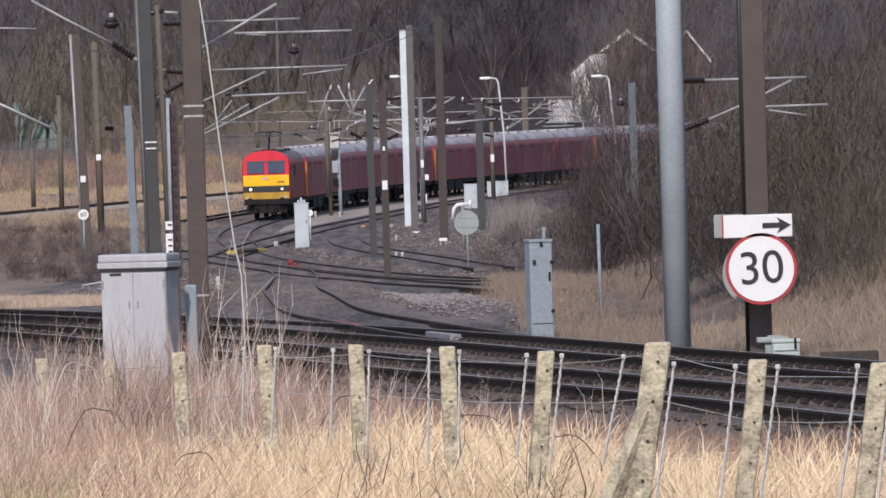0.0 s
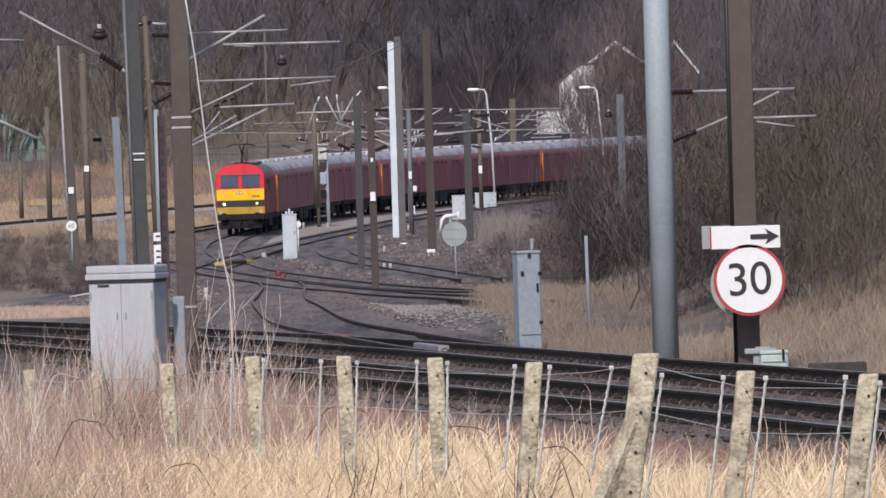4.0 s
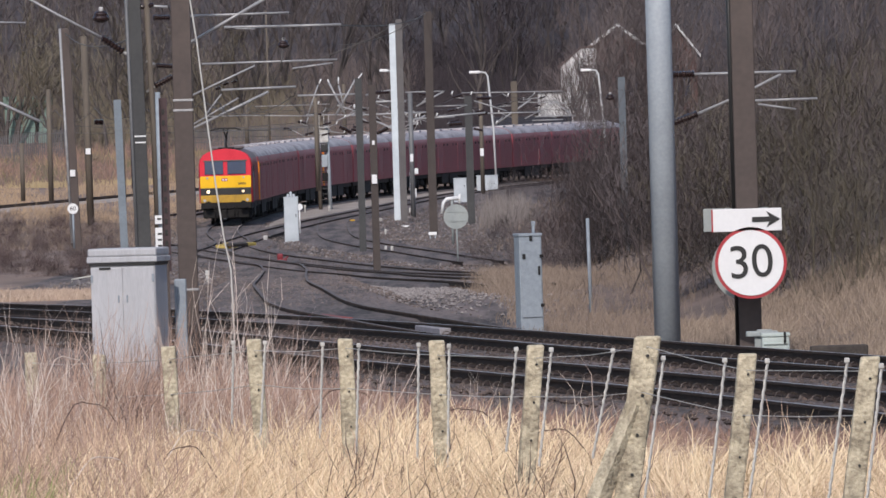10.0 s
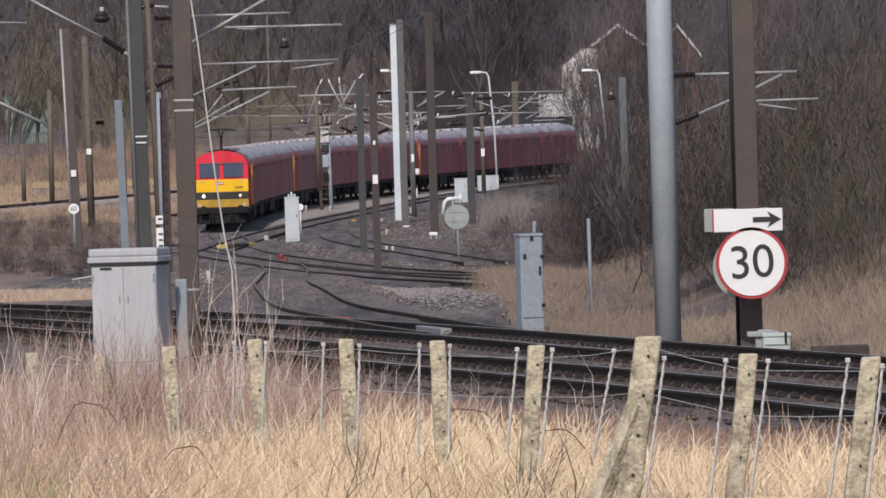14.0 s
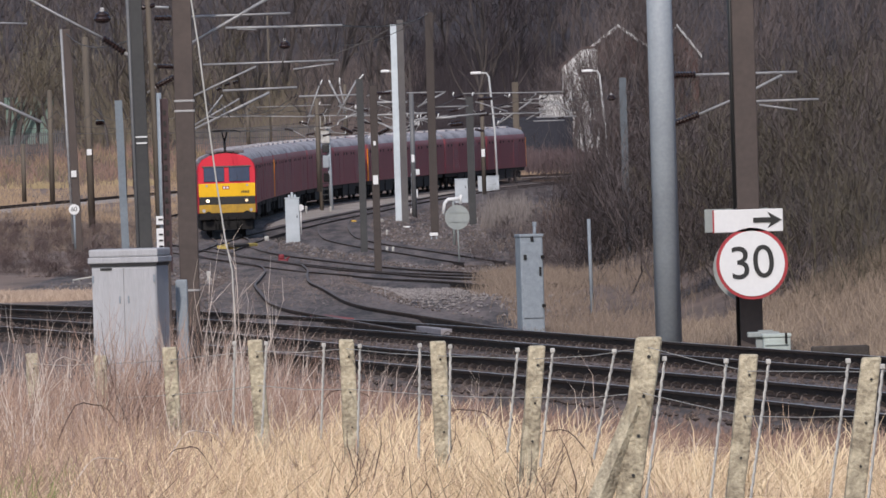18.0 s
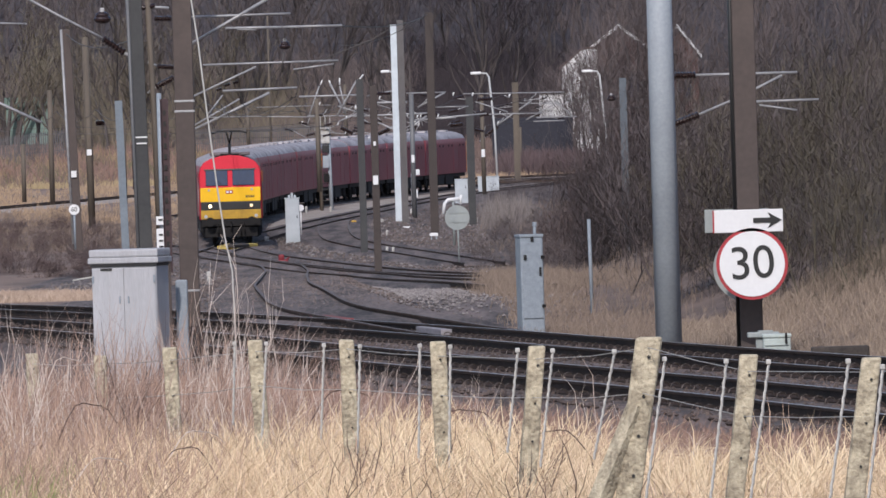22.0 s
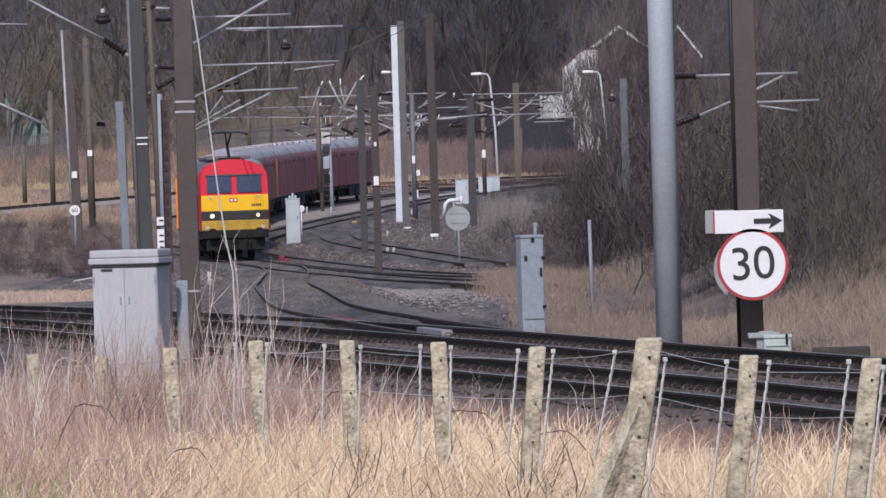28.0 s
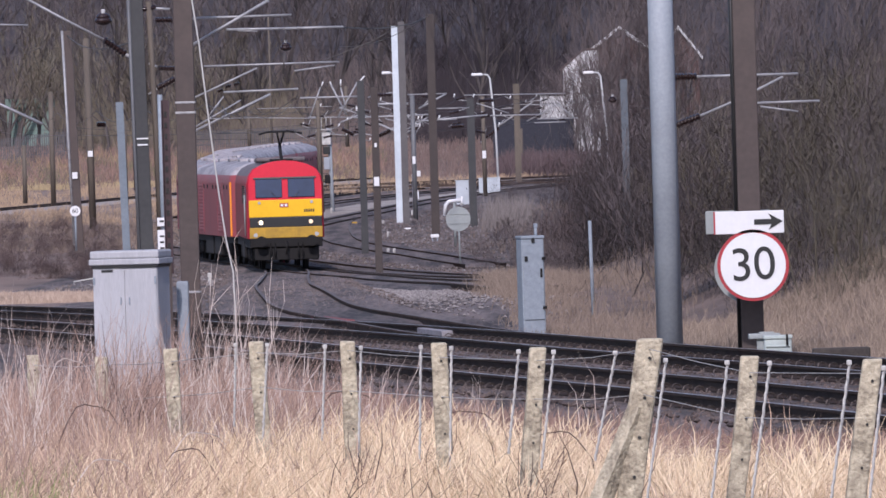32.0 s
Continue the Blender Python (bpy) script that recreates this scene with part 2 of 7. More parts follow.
def prism(bm, prof, y0, y1, mi=0, smooth=False):
    """Extrudes the closed profile of (x, z) from y0 to y1."""
    r0 = [bm.verts.new((x, y0, z)) for x, z in prof]
    r1 = [bm.verts.new((x, y1, z)) for x, z in prof]
    n = len(prof)
    for k in range(n):
        f = bm.faces.new((r0[k], r0[(k + 1) % n], r1[(k + 1) % n], r1[k]))
        f.material_index, f.smooth = mi, smooth
    bm.faces.new(r0[::-1]).material_index = mi
    bm.faces.new(r1).material_index = mi
    return bm


def disc(bm, x, y, z, r, thick, mi=0, sides=32):
    """A round plate that faces -y."""
    g = bmesh.ops.create_cone(bm, cap_ends=True, segments=sides, radius1=r, radius2=r, depth=thick,
                              matrix=Matrix.Translation((x, y, z)) @ Matrix.Rotation(radians(90), 4, 'X'))
    for f in {f for v in g["verts"] for f in v.link_faces}:
        f.material_index = mi
    return bm


def B():
    return bmesh.new()


def thing(name, label, category, at=None, group="", kind=""):
    ob = new(name)
    ob.empty_display_size = 0.2
    if at is not None:
        ob.matrix_basis = at
    return tagged(ob, label, category, group, kind)


def smooth_table(tab, v):
    """A smooth curve through the table's points."""
    n = len(tab)
    i = max(0, min(n - 2, sum(1 for a, _ in tab if a <= v) - 1))
    p = [tab[max(0, min(n - 1, j))] for j in (i - 1, i, i + 1, i + 2)]
    h = p[2][0] - p[1][0]
    m1 = (p[2][1] - p[0][1]) / (p[2][0] - p[0][0])
    m2 = (p[3][1] - p[1][1]) / (p[3][0] - p[1][0])
    u = (v - p[1][0]) / h
    if u < 0 or u > 1:
        return p[1][1] + m1 * (v - p[1][0]) if u < 0 else p[2][1] + m2 * (v - p[2][0])
    return (2 * u**3 - 3 * u**2 + 1) * p[1][1] + (u**3 - 2 * u**2 + u) * h * m1 + (3 * u**2 - 2 * u**3) * p[2][1] + (u**3 - u**2) * h * m2


# ---- lie of the land: height of the rail heads by distance, and the lines in plan ----
LEVEL = [(0, 2.05), (120, 2.05), (150, 2.0), (185, 1.82), (225, 1.6), (260, 1.28), (300, 0.82), (340, 0.4), (375, 0.16), (420, 0.12), (500, 0.13), (560, 0.19), (600, 0.22), (700, 0.55), (800, 0.82), (1000, 1.0), (4000, 1.0)]
TRAIN_LINE = [(150, 1.70), (160, 0.75), (170, -0.05), (180, -0.74), (190, -1.42), (200, -2.10), (212, -2.62), (236, -3.20), (268, -3.86), (294, -4.30), (320, -4.65), (345, -4.98), (372, -5.29), (381, -5.49), (389, -5.70), (397, -6.22), (405, -6.94), (413, -7.73), (425, -8.58), (438, -9.09), (450, -8.95), (463, -8.83), (477, -9.05), (493, -9.59), (505, -9.95),
              (520, -10.29), (540, -10.51), (560, -10.55), (580, -10.37), (600, -10.04), (620, -9.43), (640, -8.35), (660, -6.88), (680, -4.80), (700, -2.48), (720, 0.20), (740, 3.00), (760, 5.85), (780, 8.70), (830, 16.00), (900, 26.50)]
NEAR_FAR_RAIL = [(100, 11.0), (120, 7.9), (137, 5.0), (148, 3.2), (166, 0.8), (184, -1.75), (205, -5.2), (225, -9.0), (250, -14.0), (300, -25.0)]


def level(y):
    return smooth_table(LEVEL, y)


def land(x, y):
    """Height of the ground sheet."""
    z = level(y) - 0.34 + 0.13 * max(0.0, min(1.0, (y - 186) / 24))
    # field with the fence, a little above the line
    k = max(0.0, min(1.0, (108 - y) / 26))
    z = z * (1 - k) + k * (2.45 + 0.05 * noise.noise((x * 0.5, y * 0.3, 0)))
    # cutting side to the right of the near line
    edge = np.interp(y, [120, 150, 175, 215, 260, 330, 450, 620, 760, 900], [12, 6.2, 4.4, 3.2, 3.1, 4.0, 9.0, 14.5, 21, 32])
    r = x - float(edge)
    if r > 0:
        z += min(r, 22) * 0.42 * (1 - k)
    # bank on the far left and the hill behind
    if y > 860:
        z += min(3.3, (y - 860) * 0.06) * max(0.0, min(1.0, (17 - x) / 10))
    if y > 930:
        z += (y - 930) * 0.11 if y < 1250 else 35.2 + (y - 1250) * 0.02
    return z


def build_ground():
    ys = [-1500, -400, -80, 0, 15, 30] + [40 + 2.5 * i for i in range(30)] + [116 + 4 * i for i in range(35)] + [258 + 8 * i for i in range(60)] + [738 + 12 * i for i in range(45)] + [1300, 1500, 2000, 3000, 4500]
    us = [-1600, -700, -300, -120, -80] + [-60 + 1.25 * i for i in range(97)] + [80, 120, 300, 700, 1600]
    bm = B()
    grid = [[bm.verts.new((x, y, land(x, y))) for x in us] for y in ys]
    for j in range(len(ys) - 1):
        for i in range(len(us) - 1):
            f = bm.faces.new((grid[j][i], grid[j][i + 1], grid[j + 1][i + 1], grid[j + 1][i]))
            x, y = (us[i] + us[i + 1]) / 2, (ys[j] + ys[j + 1]) / 2
            f.smooth = True
            edge = float(np.interp(y, [120, 150, 175, 215, 260, 330, 450, 620, 760, 900], [12, 6.2, 4.4, 3.2, 3.1, 4.0, 9.0, 14.5, 21, 32]))
            f.material_index = 0 if y < 106 or y < 140 and x < smooth_table(NEAR_FAR_RAIL, y) - 6.0 or x > edge - 3.5 * (y > 330) else 1
            if 130 < y < 330 and x > max(0.8, smooth_table(NEAR_FAR_RAIL, y) + 1.2):
                f.material_index = 0
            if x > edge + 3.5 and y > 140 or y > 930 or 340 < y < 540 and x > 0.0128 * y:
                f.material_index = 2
            elif y > 850 or (y > 590 and x < smooth_table(TRAIN_LINE, y) - 3.0) or (330 < y <= 590 and x < -13.5) or (230 < y <= 330 and x < -9):
                f.material_index = 3
    ob = part("ground", bm, [EARTH, GRAVEL, THICKET, BANKGRASS])
    tagged(ob, "dry grass, dark gravel and brown wooded banks beside the railway", "ground", kind="structure")




# ---- tracks ----
build_ground()
RAIL = [(-0.07, 0), (0.07, 0), (0.07, 0.012), (0.012, 0.035), (0.012, 0.115), (0.036, 0.125), (0.036, 0.155), (-0.036, 0.155), (-0.036, 0.125), (-0.012, 0.115), (-0.012, 0.035), (-0.07, 0.012)]


RUSTSIDE = mat("dusty_rust_rail", (0.125, 0.092, 0.076), (0.05, 0.037, 0.032), 0.9, scale=2, fine=14, spec=0.05)
DULLTOP = mat("dull_rail_head", (0.17, 0.15, 0.145), (0.08, 0.07, 0.067), 0.75, 0.0, scale=2, fine=20, bump=0.02, spec=0.2)


def sweep_rail(parent, pts, dull=True):
    bm = B()
    rings = []
    for i, (x, y, z) in enumerate(pts):
        a, b = pts[max(0, i - 1)], pts[min(len(pts) - 1, i + 1)]
        d = Vector((b[0] - a[0], b[1] - a[1], 0)).normalized()
        n = Vector((d.y, -d.x, 0))
        rings.append([bm.verts.new((x + n.x * u, y + n.y * u, z - 0.155 + w)) for u, w in RAIL])
    m = len(RAIL)
    for r0, r1 in zip(rings, rings[1:]):
        for k in range(m):
            f = bm.faces.new((r0[k], r0[(k + 1) % m], r1[(k + 1) % m], r1[k]))
            f.material_index = 1 if k == 6 else 0
    return part("rail", bm, [RUSTSIDE, DULLTOP] if dull else [RAILSIDE, RAILTOP], parent)


def line_points(tab, y0, y1, off, step=4.0):
    """Points along a line in plan, moved sideways by off, at rail-head height."""
    out, y = [], y0
    while y <= y1 + 1e-6:
        x = smooth_table(tab, y)
        s = (smooth_table(tab, y + 1) - smooth_table(tab, y - 1)) / 2
        c = 1 / math.sqrt(1 + s * s)
        out.append((x + off * c, y - off * s * c, level(y - off * s * c)))
        y += step
    return out


def bed(name, tab, y0, y1, half, material, label, lift=0.0, off=0.0, step=6.0):
    """The ballast shoulder under a line."""
    bm = B()
    prof = [(-half - 0.55, -0.36), (-half, -0.16), (half, -0.16), (half + 0.55, -0.36)]
    rings = []
    L, R = line_points(tab, y0, y1, off - 1, step), line_points(tab, y0, y1, off + 1, step)
    for a, b in zip(L, R):
        mid, n = (Vector(a) + Vector(b)) / 2, (Vector(b) - Vector(a)) / 2
        last = a is L[0] or a is L[-1]
        rings.append([bm.verts.new((mid.x + n.x * u, mid.y + n.y * u, mid.z + (-0.36 if last else w + lift))) for u, w in prof])
    for r0, r1 in zip(rings, rings[1:]):
        for k in range(3):
            bm.faces.new((r0[k], r0[k + 1], r1[k + 1], r1[k]))
    return tagged(part(name, bm, material), label, "ballast", kind="structure")


def track(tab, y0, y1, rails, label, dull=True, sleeper_half=1.3, centre=0.0, sleepers=True, step=4.0, lift=0.0):
    ob = thing("railway_track", label, "track", kind="structure")
    for r in rails:
        sweep_rail(ob, [(x, y, z + lift) for x, y, z in line_points(tab, y0, y1, r, step)], dull)
    if sleepers:
        bm = B()
        for (x, y, z), (x2, y2, _) in zip(line_points(tab, y0, y1, centre, 0.68), line_points(tab, y0, y1, centre + 1, 0.68)):
            a = math.atan2(y2 - y, x2 - x)
            box(bm, x, y, z - 0.29 + lift, sleeper_half * 2, 0.25, 0.13, m=Matrix.Translation((x, y, 0)) @ Matrix.Rotation(a, 4, 'Z') @ Matrix.Translation((-x, -y, 0)))
        tagged(part("sleepers", bm, SLEEPER, ob), kind="stuff")
    return ob


# the two near lines: four rails, far rail at offset 0
track(NEAR_FAR_RAIL, 96, 260, (0, -1.6), "near running line, dark rusty rails on sleepers with spring clips", dull=False, centre=-0.8)
track(NEAR_FAR_RAIL, 96, 250, (-3.6, -5.2), "near running line, dark rusty rails on sleepers with spring clips", dull=False, centre=-4.4)
NEARBALLAST = mat("brown_ballast", (0.185, 0.138, 0.119), (0.045, 0.034, 0.03), 0.95, scale=2.5, fine=16, bump=1.0, spread=0.34, stretch=(1, 0.15, 1))
bed("ballast_near", NEAR_FAR_RAIL, 96, 260, 3.5, NEARBALLAST, "brown ballast under the near lines", off=-2.2)
# the branch on which the train comes, and its neighbour
track(TRAIN_LINE, 164, 860, (-0.7175, 0.7175), "curving branch line with worn rails", step=5)
bed("ballast_branch", TRAIN_LINE, 180, 860, 1.7, GRAVEL, "grey ballast under the curving branch line", lift=0.085)
SIDE_LINE = [(470, -8.7), (500, -8.1), (533, -7.0), (570, -5.5), (600, -4.1), (640, -1.8), (680, 1.2), (720, 5.4), (780, 13.6), (860, 25)]
track(SIDE_LINE, 470, 800, (-0.7175, 0.7175), "second curving line beside the branch")
bed("ballast_side", SIDE_LINE, 500, 800, 1.6, GRAVEL, "grey ballast under the second line", lift=0.08)
bed("cess_path", TRAIN_LINE, 500, 790, 1.5, PATH, "pale sandy path beside the branch", off=3.2, lift=0.02)
CROSS_A = [(236, 1.9), (255, 1.2), (270, 0.65), (294, -0.27), (320, -1.3), (348, -2.45), (374, -4.36), (405, -7.0), (420, -8.3), (446, -10.4), (475, -12.5)]
CROSS_B = [(300, 3.0), (320, 1.6), (338, 0.25), (373, -2.35), (397, -4.5), (424, -6.9), (446, -8.25), (467, -9.2)]
CROSS_C = [(380, 1.7), (402, 0.25), (420, -0.9), (435, -1.95), (455, -3.25), (481, -4.45), (520, -5.1), (560, -5.35), (590, -5.0)]
LEFT_LINE = [(596, -15.0), (621, -13.9), (640, -12.7), (680, -10.0), (740, -4.4), (800, 2.6)]
FAR_LINE = [(596, -38.0), (640, -32.2), (680, -27.0), (704, -23.9), (730, -20.5), (780, -14.0), (850, -5.5)]
track(CROSS_A, 240, 475, (-0.7175, 0.7175), "dark worn line crossing the junction", lift=-0.02)
track(CROSS_B, 302, 466, (-0.7175, 0.7175), "dark worn line crossing the junction", lift=-0.03)
track(CROSS_C, 384, 586, (-0.7175, 0.7175), "short siding with dark rails", lift=-0.04)
track(LEFT_LINE, 600, 790, (-0.7175, 0.7175), "dark worn line beside the branch", lift=-0.02)
track(FAR_LINE, 600, 850, (-0.7175, 0.7175), "far dark line below the grassy bank", lift=0.05, step=6)
bed("ballast_cross", CROSS_A, 258, 475, 1.6, GRAVEL, "brown-grey ballast under a crossing line", lift=0.075)
bed("ballast_cross", CROSS_B, 306, 466, 1.6, GRAVEL, "brown-grey ballast under a crossing line", lift=0.065)
bed("ballast_cross", CROSS_C, 384, 586, 1.6, GRAVEL, "brown-grey ballast under a siding", lift=0.055)
bed("ballast_left", LEFT_LINE, 600, 790, 1.6, GRAVEL, "brown-grey ballast under the line beside the branch", lift=0.02)
bed("ballast_far", FAR_LINE, 600, 850, 1.7, PATH, "pale ballast under the far line", lift=0.1)


def straight_track(p0, p1, label):
    """A far straight track from p0 to p1, two rails on a bed."""
    ob = thing("railway_track", label, "track", kind="structure")
    a, b = Vector(p0), Vector(p1)
    n = Vector((b.y - a.y, a.x - b.x, 0)).normalized()
    for u in (-0.72, 0.72):
        sweep_rail(ob, [tuple(a + (b - a) * t + n * u) for t in (0, 0.25, 0.5, 0.75, 1)])
    bm = B()
    vs = [bm.verts.new(a + (b - a) * t + n * u + Vector((0, 0, -0.16))) for t, u in ((0, -2.6), (0, 2.6), (1, 2.6), (1, -2.6))]
    bm.faces.new(vs)
    part("ballast", bm, PATH, ob)
    return ob


straight_track((-11.5, 768, 0.8), (17, 823, 0.92), "far straight running line on pale ballast")
straight_track((-11.5, 748, 0.76), (17, 758, 0.8), "far straight running line on pale ballast")


def clips_along(tab, y0, y1, offs):
    """Bent spring clips on both sides of each rail, one pair a sleeper."""
    bm = B()
    for off in offs:
        for sd in (-1, 1):
            for x, y, z in line_points(tab, y0, y1, off + sd * 0.11, 0.68):
                pts = [(x, y + 0.06 * math.cos(k * math.pi / 4), z - 0.15 + 0.06 * math.sin(k * math.pi / 4)) for k in range(5)]
                pts = [(x + 1.0 * (py - y), py, pz) for _, py, pz in pts]
                tube(bm, pts, 0.01, 4, cap=False)
    return bm


_clip = part("rail_clips", clips_along(NEAR_FAR_RAIL, 98, 190, (0, -1.6, -3.6, -5.2)), CLIP)
tagged(_clip, "rows of bent rusty spring clips along the near rails", "rail clip", kind="stuff")


def stones(n, seed, y0, y1, x0, x1, size, material, label, soft=False):
    """Loose ballast lying on the ground."""
    rs = np.random.RandomState(seed)
    base = np.array([(1, 0, 0), (-1, 0, 0), (0, 1, 0), (0, -1, 0), (0, 0, 0.7), (0, 0, -0.7)])
    faces = np.array([(0, 2, 4), (2, 1, 4), (1, 3, 4), (3, 0, 4), (2, 0, 5), (1, 2, 5), (3, 1, 5), (0, 3, 5)])
    ys = rs.normal((y0 + y1) / 2, (y1 - y0) / 4, n) if soft else rs.uniform(y0, y1, n)
    V = []
    for y in ys:
        x = rs.normal((x0(y) + x1(y)) / 2, (x1(y) - x0(y)) / 3.4) if soft else rs.uniform(x0(y), x1(y))
        s = size * rs.uniform(0.5, 1.5)
        q = base * s * rs.uniform(0.6, 1.3, (6, 1))
        a = rs.uniform(0, 6.28)
        q = q @ np.array([[math.cos(a), -math.sin(a), 0], [math.sin(a), math.cos(a), 0], [0, 0, 1]])
        V.append(q + np.array([x, y, max(land(x, y), -9) + STONE_LIFT + s * 0.2]))
    me = bpy.data.meshes.new("loose_stones")
    F = (np.arange(n)[:, None, None] * 6 + faces[None]).reshape(-1, 3)
    me.from_pydata(np.concatenate(V).tolist(), [], F.tolist())
    me.materials.append(material)
    tagged(new("loose_stones", me), label, "stones", kind="stuff")


STONE_LIFT = 0.17
DARKSTONE = mat("oily_ballast_stone", (0.14, 0.106, 0.09), (0.03, 0.023, 0.021), 0.95, scale=0.5, fine=6, bump=0, island=0.75)
STONE = mat("ballast_stone", (0.235, 0.187, 0.165), (0.075, 0.06, 0.055), 0.95, scale=0.5, fine=6, bump=0, island=0.75)
stones(15000, 3, 104, 200, lambda y: smooth_table(NEAR_FAR_RAIL, y) - 6.1, lambda y: smooth_table(NEAR_FAR_RAIL, y) + 1.4, 0.035, DARKSTONE, "loose brown ballast stones between the near rails")
STONE_LIFT = 0.02
PALESTONE = mat("pale_ballast_stone", (0.33, 0.3, 0.285), (0.12, 0.105, 0.1), 0.95, scale=0.5, fine=6, bump=0, island=0.75)
stones(16000, 4, 212, 345, lambda y: -3.5 + 0.003 * (y - 212), lambda y: 1.7 - 0.004 * (y - 212) + 0.3 * math.sin(y), 0.034, PALESTONE, "bank of pale fresh ballast between the lines", True)
stones(26000, 5, 345, 640, lambda y: -0.030 * y, lambda y: 0.0042 * y, 0.036, STONE, "loose ballast stones across the junction")
STONE_LIFT = 0.125
stones(12000, 9, 178, 560, lambda y: smooth_table(TRAIN_LINE, y) - 2.1, lambda y: smooth_table(TRAIN_LINE, y) + 2.1, 0.026, STONE, "loose ballast stones along the branch line")
STONE_LIFT = 0.02
stones(3200, 8, 340, 600, lambda y: -12.5, lambda y: 3.0, 0.06, PALESTONE, "scattered pale stones across the junction")


# ---- the mail train ----
def shell(hw0, hw, length, top, foot, nose=0.0, rake=0.0):
    """A vehicle body: sections lofted along y; rounded roof, both ends narrowed by nose."""
    bm = B()

    def prof(w):
        half = [(w, foot), (w, foot + 0.35), (w, 2.3), (w, 2.95), (w * 0.955, 3.25), (w * 0.83, 3.48), (w * 0.6, top - 0.13), (w * 0.3, top - 0.03), (0, top)]
        return half + [(-x, z) for x, z in half[-2::-1]]

    def front(z):
        return rake * max(0.0, z - 2.4)

    secs = [(hw0, 0.0, 1), (hw, max(nose, 0.02), 1), (hw, 0.8 + nose, 0.3), (hw, length - 0.8 - nose, -0.3), (hw, length - max(nose, 0.02), -1), (hw0, length, -1)]
    rings = []
    for w, y, k in secs:
        rings.append([bm.verts.new((x, y + k * front(z), z)) for x, z in prof(w)])
    n = len(rings[0])
    for a, b in zip(rings, rings[1:]):
        for i in range(n - 1):
            f = bm.faces.new((a[i], a[i + 1], b[i + 1], b[i]))
            f.material_index = 1 if 3 < i < n - 5 else 0
            f.smooth = 2 < i < n - 4
        f = bm.faces.new((a[n - 1], a[0], b[0], b[n - 1]))
    bm.faces.new(rings[0][::-1])
    bm.faces.new(rings[-1])
    return bm


def wheelset_bogie(parent, y, name="bogie"):
    bm = B()
    for sx in (-1, 1):
        box(bm, sx * 1.02, y, 0.5, 0.12, 3.4, 0.22, 0.03)
        for dy in (-1.3, 1.3):
            box(bm, sx * 1.06, y + dy, 0.3, 0.2, 0.32, 0.36, 0.03)
        tube(bm, [(sx * 1.1, y - 0.3, 0.35), (sx * 1.1, y - 0.3, 0.8)], 0.13, 8)
        tube(bm, [(sx * 1.1, y + 0.3, 0.35), (sx * 1.1, y + 0.3, 0.8)], 0.13, 8)
    box(bm, 0, y, 0.45, 2.0, 0.6, 0.4, 0.04)
    bg = part(name, bm, UNDER, parent)
    for dy in (-1.3, 1.3):
        w = B()
        for sx in (-0.75, 0.75):
            g = bmesh.ops.create_cone(w, cap_ends=True, segments=20, radius1=0.47, radius2=0.44, depth=0.13, matrix=Matrix.Translation((sx, y + dy, 0.46)) @ Matrix.Rotation(radians(90), 4, 'Y'))
        tube(w, [(-0.75, y + dy, 0.46), (0.75, y + dy, 0.46)], 0.09, 8)
        part("wheelset", w, UNDER, bg)


def plate(parent, name, x0, x1, z0, z1, y, thick, material, label="", rake=0.0, bev=0.02):
    bm = B()
    box(bm, (x0 + x1) / 2, y, z0, x1 - x0, thick, z1 - z0, bev)
    for v in bm.verts:
        v.co.y += rake * max(0.0, v.co.z - 2.4)
    return part(name, bm, material, parent, label)


DIRTYYELLOW = mat("grimy_yellow_paint", (0.55, 0.32, 0.02), (0.27, 0.16, 0.02), 0.6, scale=1.5, fine=9, bump=0.02)
LOCOROOF = mat("loco_roof_grey", (0.2, 0.165, 0.17), (0.09, 0.075, 0.078), 0.7, scale=1.2, fine=6)


